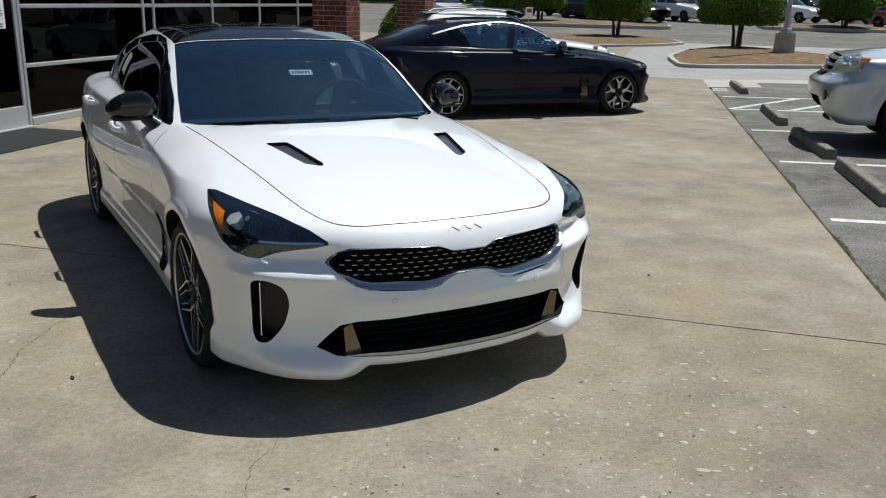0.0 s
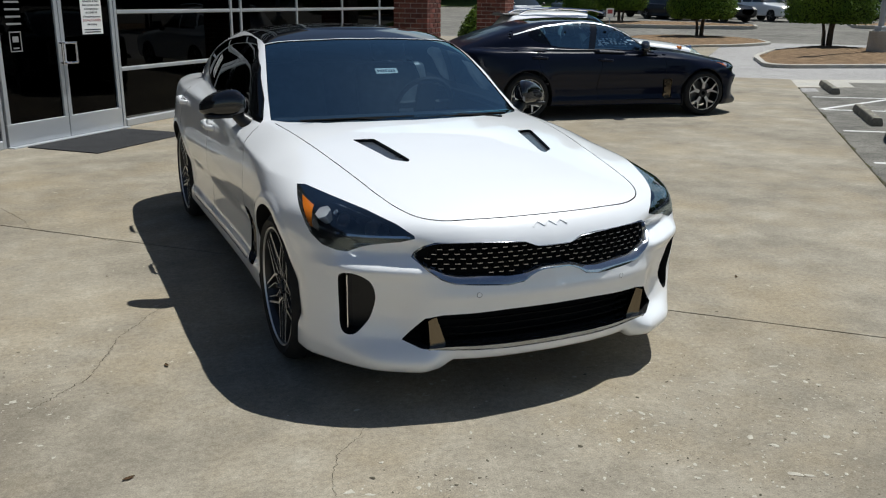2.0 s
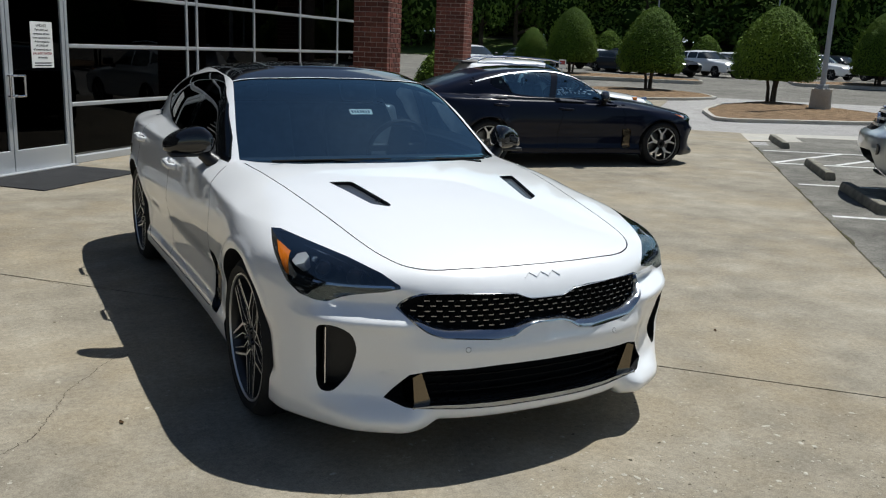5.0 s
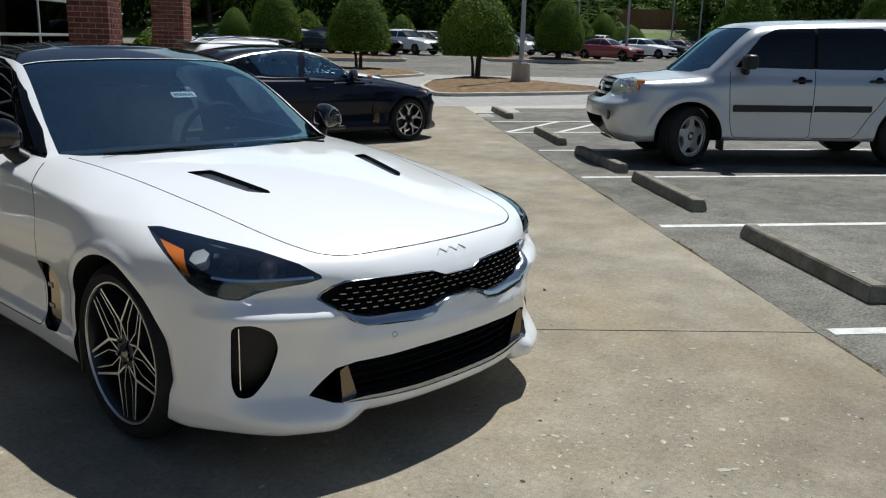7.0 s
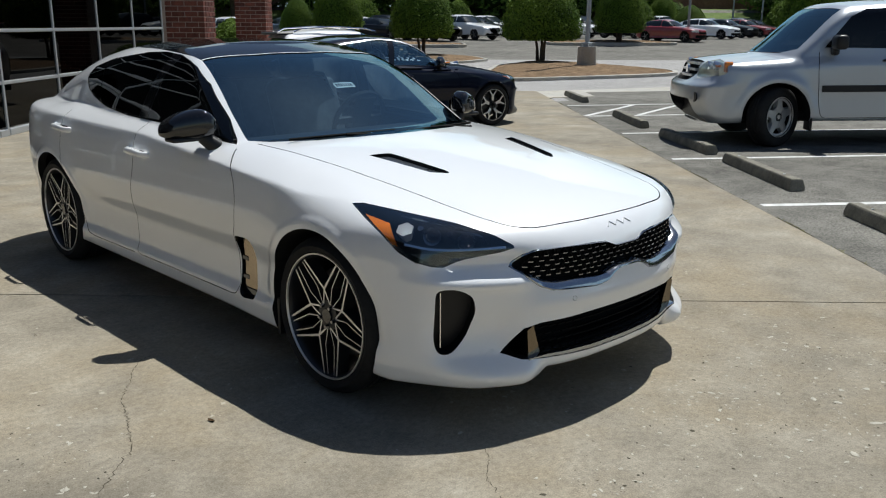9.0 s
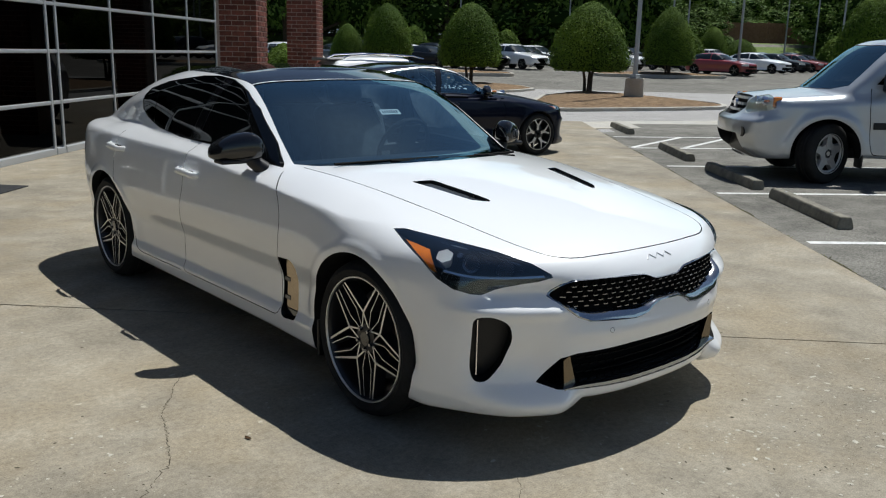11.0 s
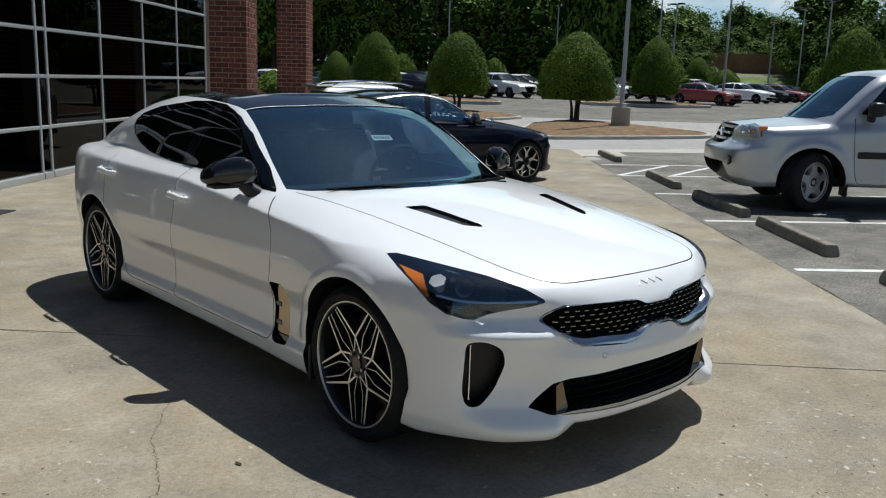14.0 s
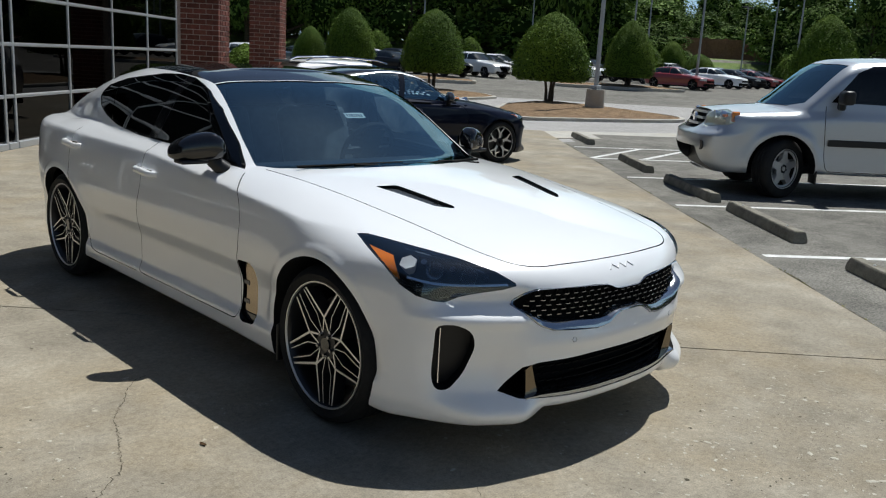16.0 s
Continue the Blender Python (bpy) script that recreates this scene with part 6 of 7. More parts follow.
                out = 0.037 * min(1, 6 * t) * min(1, 6 * (1 - t))
                hh = 0.021 - 0.006 * abs(2 * t - 1)
                row = [bm.verts.new((skin_x - out + dx, yy, hz - 0.012 * (0.5 - t) + dz)) for dx, dz in ((0.008, hh), (-0.006, hh * 0.7), (-0.008, -hh * 0.6), (0.006, -hh), (0.012, 0))]
                if prev:
                    for j in range(5):
                        bm.faces.new((prev[j], prev[(j + 1) % 5], row[(j + 1) % 5], row[j]))
                else:
                    bm.faces.new(row)
                prev = row
            bm.faces.new(prev[::-1])
            bmesh.ops.recalc_face_normals(bm, faces=bm.faces)
            me = bpy.data.meshes.new("door_handle")
            bm.to_mesh(me)
            bm.free()
            me.materials.append(paint)
            me.shade_smooth()
            hnd.name = "handle_mount"
            child("door_handle", me, hnd)
            part("handle_cup", box(skin_x + 0.001, skin_x + 0.01, hy - 0.06, hy + 0.05, hz - 0.018, hz + 0.012, bev=0.003), GAP, hnd)
    for x0, x1, yy in ((-0.62, -0.02, 0.60), (-0.05, 0.52, 0.585)):
        bm = bmesh.new()
        add_cyl(bm, 0.007, 0.007, (x0, yy + 0.12 * abs(x0) ** 2 * 2, 0.979), (x1, yy + 0.03, 0.984), 6)
        add_cyl(bm, 0.009, 0.007, ((x0 + x1) / 2, yy + 0.04, 0.982), (x1 - 0.05, yy - 0.03, 0.972), 6)
        part("wiper", bm, GAP, car)
    cabin_fit(car, 0.37, 0.86, 0.93, 1.62, 0.52)
    # running gear and underside
    part("underbody", box(-0.72, 0.72, -0.62, 3.7, 0.2, 0.3, bev=0.03), LINER, car)
    part("front_splitter", box(-0.4, 0.4, -0.7, -0.55, 0.172, 0.2, bev=0.01), LINER, car)
    for yy, rr in ((0.03, 0.335), (2.906, 0.335)):
        for s in (-1, 1):
            wheel(car, pose(s * 0.815, yy, 0.335), rr, 0.268 if detail else 0.25, 0.235, wheel_style, "black and machined alloy wheel" if wheel_style == "petal" else "grey twin-spoke alloy wheel", s)
    for s in (-1, 1):
        part("mud_flap", box(min(s * 0.78, s * 0.92), max(s * 0.78, s * 0.92), 0.375, 0.392, 0.16, 0.33, bev=0.004), BLACK, car)
        part("tail_lamp", box(min(s * 0.7, s * 0.815), max(s * 0.7, s * 0.815), 3.45, 3.6, 0.83, 0.89, Matrix(), 0.02, 2), REDLENS, car)
    return car


hero = fastback("car", "gloss white four-door fastback with a black roof", pose(0.05, 0, 0), WHITE, "petal", cell=0.017)
# stock label and leaflet behind the windscreen
tag = thing("stock_label", "white stock label with dark digits inside the windscreen", "label", pose(0.035, 1.055, 1.19) @ Matrix.Rotation(radians(34), 4, "X"))
part("slip", box(-0.065, 0.065, -0.022, 0.022, 0.0, 0.001), PAPER, tag)
for k in range(7):
    part("bar", box(-0.055 + 0.016 * k, -0.045 + 0.016 * k, -0.012, 0.012, 0.0012, 0.0018), INK, tag)

sticker = thing("window_sticker", "printed price sheet taped inside the far side window", "label", pose(0.635, 2.03, 1.02) @ Matrix.Rotation(radians(-27), 4, "Y"))
part("sheet", box(-0.001, 0.0, -0.1, 0.1, 0.0, 0.21), PAPER, sticker)
for k in range(6):
    part("text_line", box(-0.0016, -0.0011, -0.08, 0.06 - 0.02 * (k % 3), 0.025 + 0.03 * k, 0.033 + 0.03 * k), INK, sticker)

# dark saloon of the same build parked beyond, then the sport utility cars
SED = -17.0
fastback("car", "glossy blue-black four-door fastback parked on the apron", pose(6.93, 6.36, 0, 0, 0, 82) @ pose(0.87, 0, 0) @ Matrix.Scale(0.95, 4), NAVY, "star", False, 0.036)

# ---- tall sport utility cars ----
BOWL = mat("lamp_bowl", (0.72, 0.70, 0.62), 0.35, 0.3)
UTILITY = dict(
    wide=[(-1.0, 0.9), (-0.6, 0.955), (0.0, 0.985), (0.6, 0.975), (1.5, 0.975), (2.6, 0.985), (3.2, 0.97), (3.9, 0.93)],
    tuck=[(0.25, -0.05), (0.4, -0.01), (0.6, -0.012), (0.8, 0.0), (0.95, -0.005), (1.08, -0.02), (1.16, -0.05), (1.3, -0.1)],
    hood=[(-1.0, 0.93), (-0.9, 1.0), (-0.75, 1.06), (-0.4, 1.105), (0.0, 1.135), (0.5, 1.165), (0.9, 1.17), (2.5, 1.17), (3.9, 1.15)],
    crown=[(-1.0, 0.05), (0.0, 0.06), (1.0, 0.05), (4.0, 0.04)],
    nose=[(0.2, -0.76), (0.32, -0.96), (0.42, -1.05), (0.6, -1.10), (0.74, -1.09), (0.82, -0.98), (0.9, -0.93), (1.03, -0.91), (1.1, -0.85), (1.2, -0.72)],
    bow=[(0.0, 0.0), (0.2, 0.008), (0.4, 0.035), (0.6, 0.075), (0.75, 0.125), (0.87, 0.21), (0.95, 0.36), (1.02, 0.62)],
    tail=[(0.3, 3.75), (0.5, 3.87), (0.8, 3.88), (1.2, 3.86), (1.5, 3.8), (1.8, 3.66)],
    floor=[(-1.0, 0.27), (-0.4, 0.3), (0.5, 0.32), (2.8, 0.32), (3.9, 0.42)],
    roof=[(-0.23, 1.3), (0.17, 1.47), (0.5, 1.66), (0.8, 1.735), (1.5, 1.775), (2.6, 1.80), (3.3, 1.785), (3.9, 1.75)],
    cabin=[(1.0, 0.97), (1.15, 0.94), (1.35, 0.905), (1.55, 0.86), (1.7, 0.80), (1.85, 0.72)],
    cabtaper=[(0.3, 0.96), (1.2, 1.0), (3.0, 1.0), (3.9, 0.95)],
    screen=[(0.9, -0.33), (1.12, -0.09), (1.3, 0.13), (1.5, 0.36), (1.65, 0.56), (1.75, 0.76)],
    arches=[(0.0, 0.425), (2.775, 0.425)],
    pinch=0.0, flare=0.03, axle=0.37, round=0.12, roofcrown=0.04, screenbow=0.2, screencos=0.62,
    cabround=0.12, blend=0.03, seat_floor=0.62, dash=0.12, room_end=3.6, wall=0.1,
)
CROSSOVER = dict(UTILITY, **dict(
    hood=[(-1.0, 0.8), (-0.9, 0.86), (-0.75, 0.93), (-0.4, 0.99), (0.0, 1.04), (0.5, 1.085), (0.9, 1.09), (2.5, 1.09), (3.9, 1.07)],
    roof=[(0.3, 1.2), (0.7, 1.33), (1.1, 1.5), (1.4, 1.58), (1.8, 1.635), (2.4, 1.645), (3.0, 1.6), (3.6, 1.5), (3.9, 1.42)],
    cabin=[(0.9, 0.92), (1.08, 0.88), (1.25, 0.83), (1.4, 0.77), (1.55, 0.69), (1.75, 0.58)],
    wide=[(-1.0, 0.84), (-0.6, 0.9), (0.0, 0.925), (0.6, 0.915), (1.5, 0.92), (2.6, 0.93), (3.2, 0.91), (3.9, 0.85)],
    screen=[(0.8, 0.2), (1.04, 0.44), (1.2, 0.72), (1.4, 1.06), (1.55, 1.32), (1.65, 1.6)],
    tail=[(0.3, 3.5), (0.5, 3.62), (0.8, 3.65), (1.1, 3.62), (1.4, 3.4), (1.6, 3.2)],
    arches=[(0.0, 0.39), (2.65, 0.39)], axle=0.345, flare=0.02, wall=0.13, dash=0.5))


def windows_of(sp):
    """Side window outlines in (y, z), from front to back."""
    if sp is UTILITY:
        return [[(0.55, 1.205), (1.525, 1.185), (1.525, 1.665), (1.06, 1.655), (0.86, 1.57)], [(1.56, 1.185), (2.38, 1.18), (2.45, 1.22), (2.43, 1.63), (2.37, 1.67), (1.56, 1.668)], [(2.63, 1.2), (3.5, 1.2), (3.46, 1.63), (2.67, 1.655)]]
    return [[(0.86, 1.11), (1.78, 1.1), (1.76, 1.51), (1.5, 1.5), (1.3, 1.43)], [(1.84, 1.1), (2.6, 1.115), (2.68, 1.2), (2.55, 1.46), (2.3, 1.5), (1.82, 1.515)], [(2.76, 1.17), (3.2, 1.24), (3.1, 1.36), (2.7, 1.44)]]


def utility(name, label, m, sp, paint, cell, wheel_style, group=""):
    car = thing(name, label, "car", m, group)
    big = sp is UTILITY
    outer, whole = car_field(sp)
    verts, faces = net(whole, (-1.1, -1.2, 0.2), (1.1, 4.0, 1.9), cell)
    shell = smooth_mesh("shell", verts, faces, [paint])
    mats = [paint, GAP, LINER, BLACK, BOWL]
    glass = windows_of(sp)
    def flip(jobs):
        return [(p, Matrix.Diagonal((-1, 1, 1, 1)) @ q, a, b, s) for p, q, a, b, s in jobs]
    zh = sp["hood"][4][1]
    lampz = zh - 0.22
    eye = rounded([(0.46, lampz + 0.02), (0.5, lampz + 0.16), (0.9, lampz + 0.175), (0.93, lampz + 0.13), (0.91, lampz - 0.03), (0.6, lampz - 0.085), (0.47, lampz - 0.06)], 0.03)
    low = rounded([(-0.8, 0.28), (-0.66, 0.42), (-0.6, 0.585), (0.6, 0.585), (0.66, 0.42), (0.8, 0.28)], 0.04)
    grl = rounded([(-0.44, lampz - 0.02), (-0.42, lampz + 0.15), (0.42, lampz + 0.15), (0.44, lampz - 0.02), (0.3, lampz - 0.12), (-0.3, lampz - 0.12)], 0.04)
    base_y = sp["screen"][1][1] + 0.06
    scr = [(0, base_y - 0.1), (0.5, base_y + 0.0), (0.8, base_y + 0.28), (0.70, sp["screen"][-1][1] + 0.02), (0.3, sp["screen"][-1][1] - 0.12), (0, sp["screen"][-1][1] - 0.15)]
    scr = scr + [(-x, y) for x, y in scr[1:-1][::-1]]
    sided = [(g, SIDE, -1.2, -0.4, 1) for g in glass] + [(circle(ay, sp["axle"], ar, 40), SIDE, -1.3, -0.55, 2) for ay, ar in sp["arches"]]
    sided += [([(-x, z) for x, z in eye][::-1], FACE, 0.62, 1.3, 4)]
    def at_side(d0, dz):
        return rounded([(0.49, zh + 0.02), (0.48, 0.95), (0.52, 0.5), (0.56, 0.36), (1.53, 0.36), (1.54, zh + 0.03)], 0.06, 3, False), rounded([(1.56, 0.36), (2.1, 0.36), (2.24, 0.6), (2.44, 0.86), (2.5, zh - 0.1), (2.5, zh + 0.03)], 0.1, 3, False)
    body = boolean(shell.copy(), cutter_mesh([(scr, OVER, zh + 0.0, 1.95, 1)], mats), "DIFFERENCE", "body")
    body = boolean(body, cutter_mesh(sided + flip(sided) + [(grl, FACE, 0.8, 1.3, 2)] + ([(low, FACE, 0.8, 1.3, 3)] if big else []), mats), "DIFFERENCE", "body")
    if big:
        seams = [(ribbon(q, 0.008), SIDE, -1.3, -0.86, 1) for q in at_side(0, 0)]
        body = boolean(body, cutter_mesh(seams + flip(seams), mats), "DIFFERENCE", "body")
    for one in mats:
        if one.name not in [s_.name for s_ in body.materials if s_]:
            body.materials.append(one)
    arr = mesh_arrays(body)
    co, polys, cen, slot = arr
    names = [s_.name if s_ else "" for s_ in body.materials]
    slot[(outer(*cen.T) < -0.03) & (slot == 0)] = names.index(GAP.name)
    x, y, z = cen.T
    if big:
        slot[(np.abs(y - 1.5425) < 0.022) & (z > 1.187) & (z < 1.668) & (np.abs(x) > 0.7)] = names.index(GAP.name)
    skin = np.abs(outer(x, y, z)) < 0.025
    bonnet = skin & (z > zh - 0.14) & (y < base_y + 0.05) & (y > -0.8) & (np.abs(x) < 0.78)
    child("body", set_normals(sub_mesh("body", body, arr, ~bonnet), outer, 0.02), car)
    child("bonnet", set_normals(sub_mesh("bonnet", body, arr, bonnet), outer, 0.02), car)
    jobs = [(g, SIDE, -1.2, -0.4, 0) for g in glass] + [([(-x_, z_) for x_, z_ in eye][::-1], FACE, 0.62, 1.3, 0)]
    for k, js in enumerate((jobs + flip(jobs), [(scr, OVER, zh + 0.01, 1.82, 0)])):
        me = boolean(shell.copy(), cutter_mesh(js, [GAP]), "INTERSECT", "glass")
        arr = mesh_arrays(me)
        x, y, z = arr[2].T
        on = np.abs(outer(x, y, z)) < 0.02
        if k:
            sheets = [("windscreen", on, SCREEN)]
        else:
            sheets = [("window_pane", on & (x * s > 0) & inside(g, y, z) & (y > 0.5), SIDE_GLASS) for s in (-1, 1) for g in glass]
            sheets += [("headlight", on & (x * s > 0) & (y < 0.3), CLEAR) for s in (-1, 1)]
        for n, mask, mt in sheets:
            ob = child(n, push_in(set_normals(sub_mesh(n, me, arr, mask, [mt]), outer, 0.02), outer, 0.005), car)
            ob.visible_shadow = False
    def nose_y(px, pz):
        ys = np.linspace(-1.18, 0.2, 500)
        v = outer(np.full(500, px), ys, np.full(500, pz))
        return float(ys[np.argmax(v < 0)])
    grille = new("grille")
    grille.parent = car
    for k, zz in enumerate((lampz - 0.06, lampz + 0.015, lampz + 0.09)):
        wd = 0.3 + 0.045 * k
        bm = bmesh.new()
        for i in range(8):
            a, b = -wd + 2 * wd * i / 8, -wd + 2 * wd * (i + 1) / 8
            add_box(bm, a, b, nose_y((a + b) / 2, zz) + 0.0, nose_y((a + b) / 2, zz) + 0.05, zz - 0.016, zz + 0.016)
        part("grille_bar", bm, SILVER if big else SMOKE, grille)
    bm = bmesh.new()
    add_cyl(bm, 0.06, 0.06, (0, nose_y(0, lampz + 0.015) - 0.012, lampz + 0.015), (0, nose_y(0, lampz + 0.015) + 0.02, lampz + 0.015), 20)
    part("emblem_plate", bm, CHROME, grille, "plain bright emblem plate")
    my = 0.66 if big else 1.0
    for s in (-1, 1):
        yy = nose_y(0.7, lampz + 0.08)
        bm = bmesh.new()
        for dx, r in ((0.56, 0.06), (0.72, 0.065)):
            yl = nose_y(dx, lampz + 0.075)
            add_cyl(bm, r, r * 0.5, (s * dx, yl + 0.03, lampz + 0.075), (s * dx, yl + 0.14, lampz + 0.075), 18)
        part("reflector_bowl", bm, CHROME, car, smooth=True)
        ya = nose_y(0.87, lampz + 0.07)
        part("turn_lens", box(min(s * 0.81, s * 0.885), max(s * 0.81, s * 0.885), ya + 0.012, ya + 0.11, lampz + 0.0, lampz + 0.13, bev=0.012), AMBER, car, "amber turn signal lens")
        yf_ = nose_y(0.73, 0.61 if big else 0.5)
        part("fog_lamp", cyl(0.062, 0.062, (s * 0.73, yf_ - 0.004, 0.61 if big else 0.5), (s * 0.72, yf_ + 0.06, 0.61 if big else 0.5), 20), BLACK, car, "round dark fog lamp")
        # mirror, mouldings, handles
        mir = part("door_mirror", box(min(s * 0.97, s * 1.2), max(s * 0.97, s * 1.2), my - 0.07, my + 0.08, zh + 0.05, zh + 0.22, bev=0.045, seg=3), BLACK, car, smooth=True)
        part("mirror_arm", box(min(s * 0.9, s * 1.02), max(s * 0.9, s * 1.02), my - 0.04, my + 0.04, zh - 0.02, zh + 0.09, bev=0.02), BLACK, mir)
        if big:
            sx = 0.978
            part("side_moulding", box(min(s * 0.95, s * (sx + 0.018)), max(s * 0.95, s * (sx + 0.018)), 0.54, 1.53, 0.675, 0.755, bev=0.008), BLACK, car, "black rubbing strip on the door")
            part("side_moulding", box(min(s * 0.95, s * (sx + 0.018)), max(s * 0.95, s * (sx + 0.018)), 1.56, 2.28, 0.68, 0.755, bev=0.008), BLACK, car, "black rubbing strip on the door")
            for hy in (1.37, 2.34):
                part("door_handle", box(min(s * 0.96, s * 1.005), max(s * 0.96, s * 1.005), hy - 0.12, hy + 0.12, 1.035, 1.065, bev=0.012, seg=2), BLACK, car)
                part("handle_cup", cyl(0.05, 0.05, (s * 0.945, hy, 1.05), (s * 0.9735, hy, 1.05), 16), GAP, car)
            part("mud_flap", box(min(s * 0.74, s * 0.98), max(s * 0.74, s * 0.98), 0.43, 0.46, 0.2, 0.5, bev=0.01), BLACK, car)
            part("mud_flap", box(min(s * 0.74, s * 0.98), max(s * 0.74, s * 0.98), 3.2, 3.23, 0.22, 0.5, bev=0.01), BLACK, car)
        else:
            bm = bmesh.new()
            rail = [(0.62, 1.25, 1.6), (0.64, 1.5, 1.655), (0.65, 2.2, 1.69), (0.62, 2.9, 1.645), (0.6, 3.05, 1.58)]
            for a, b in zip(rail, rail[1:]):
                add_cyl(bm, 0.018, 0.018, (s * a[0], a[1], a[2]), (s * b[0], b[1], b[2]), 8)
            part("roof_rail", bm, CHROME, car, "bright roof rail", smooth=True)
    if not big:
        part("spoiler", box(-0.6, 0.6, 3.05, 3.42, 1.52, 1.58, bev=0.02), BLACK, car, "black roof spoiler")
    cabin_fit(car, 0.4, sp["dash"] + 0.3, zh - 0.02, 1.45, 0.72)
    part("underbody", box(-0.75, 0.75, -0.7, 3.6, 0.3, 0.42, bev=0.03), LINER, car)
    for yy in (sp["arches"][0][0], sp["arches"][1][0]):
        for s in (-1, 1):
            turn = 33.0 if big and yy == 0.0 else 0.0
            wheel(car, pose(s * (0.835 if turn else 0.855 if big else 0.8), yy, sp["axle"], 0, 0, turn), sp["axle"], 0.245 if big else 0.25, 0.25, wheel_style, "silver five-hole wheel in a black tyre" if big else "alloy wheel", s)
    return car


utility("sport_utility_car", "silver boxy sport utility car with black side strips", LOT @ pose(7.83, -4.43, 0.004, 0, 0, 174.8) @ pose(0, 0, 0, 0.93) @ Matrix.Diagonal((1, 1, 1.03, 1)), UTILITY, SILVER, 0.036, "steel")
utility("sport_utility_car", "white sport utility car with bright roof rails", pose(7.25, 6.7, 0, 0, 0, SED + 90) @ pose(3.75, -0.4, 0) @ Matrix.Scale(0.86, 4), CROSSOVER, WHITE, 0.05, "star")

# ---- rows of parked cars on the sales lot ----
DARKPAINT = car_paint("charcoal_paint", (0.012, 0.014, 0.018), 0.3)
REDPAINT = car_paint("deep_red_paint", (0.22, 0.012, 0.014), 0.3)
BLUEGREY = car_paint("blue_grey_paint", (0.10, 0.13, 0.17), 0.3)
FARGLASS = mat("far_car_glass", (0.02, 0.028, 0.033), 0.08, spec=0.6)
SHAPES = {}


def shape_of(kind):
    """Quads of a body, with a material slot for each: paint, glass, dark gaps, lamps."""
    if kind in SHAPES:
        return SHAPES[kind]
    sp = COUPE if kind == "saloon" else CROSSOVER
    outer, _ = car_field(sp)
    verts, faces = net(outer, (-1.1, -1.06, 0.1), (1.1, 4.0, 1.8), 0.062)
    cen = verts[faces].mean(1)
    x, y, z = cen.T
    slot = np.zeros(len(faces), int)
    g = grad(outer, cen)
    g /= np.maximum(np.linalg.norm(g, axis=1, keepdims=True), 1e-9)
    side = np.abs(g[:, 0]) > 0.55
    if kind == "saloon":
        belt, roofline = 0.97, 1.3
        pane = side & (z > belt) & (z < 1.36 - 0.03 * np.abs(y - 1.8) ** 2) & (y > 0.75) & (y < 3.15)
        post = np.abs(y - 1.85) < 0.04
        screen = ~side & (z > 0.98) & (y > 0.3) & (y < 1.4) & (g[:, 2] < 0.95) & (z < 1.33)
        back = ~side & (z > 0.98) & (z < 1.3) & (y > 2.7) & (y < 3.6)
        nose = (z > 0.5) & (z < 0.62)
        lamp = (z > 0.6) & (z < 0.72) & (np.abs(x) > 0.5)
        ends = (-0.9, 3.6)
    else:
        pane = side & (z > 1.1) & (z < 1.5) & (y > 0.75) & (y < 3.2)
        post = (np.abs(y - 1.8) < 0.04) | (np.abs(y - 2.7) < 0.05)
        screen = ~side & (z > 1.1) & (y > 0.2) & (y < 1.5) & (g[:, 2] < 0.93) & (z < 1.55)
        back = ~side & (z > 1.1) & (z < 1.45) & (y > 3.1) & (g[:, 2] < 0.9)
        nose = (z > 0.62) & (z < 0.78)
        lamp = (z > 0.76) & (z < 0.9) & (np.abs(x) > 0.5)
    ahead = g[:, 1] < -0.4
    slot[(pane & ~post) | screen | back] = 1
    slot[ahead & nose & (np.abs(x) < 0.5)] = 2
    slot[ahead & (z < 0.42) & (z > 0.26) & (np.abs(x) < 0.7)] = 2
    slot[ahead & lamp & (y < -0.3)] = 3
    slot[(g[:, 1] > 0.4) & lamp] = 4
    for ay, ar in sp["arches"]:
        slot[(np.hypot(y - ay, z - sp["axle"]) < ar - 0.02) & side] = 2
    slot[z < 0.24] = 2
    SHAPES[kind] = (verts, faces, slot, outer, sp)
    return SHAPES[kind]


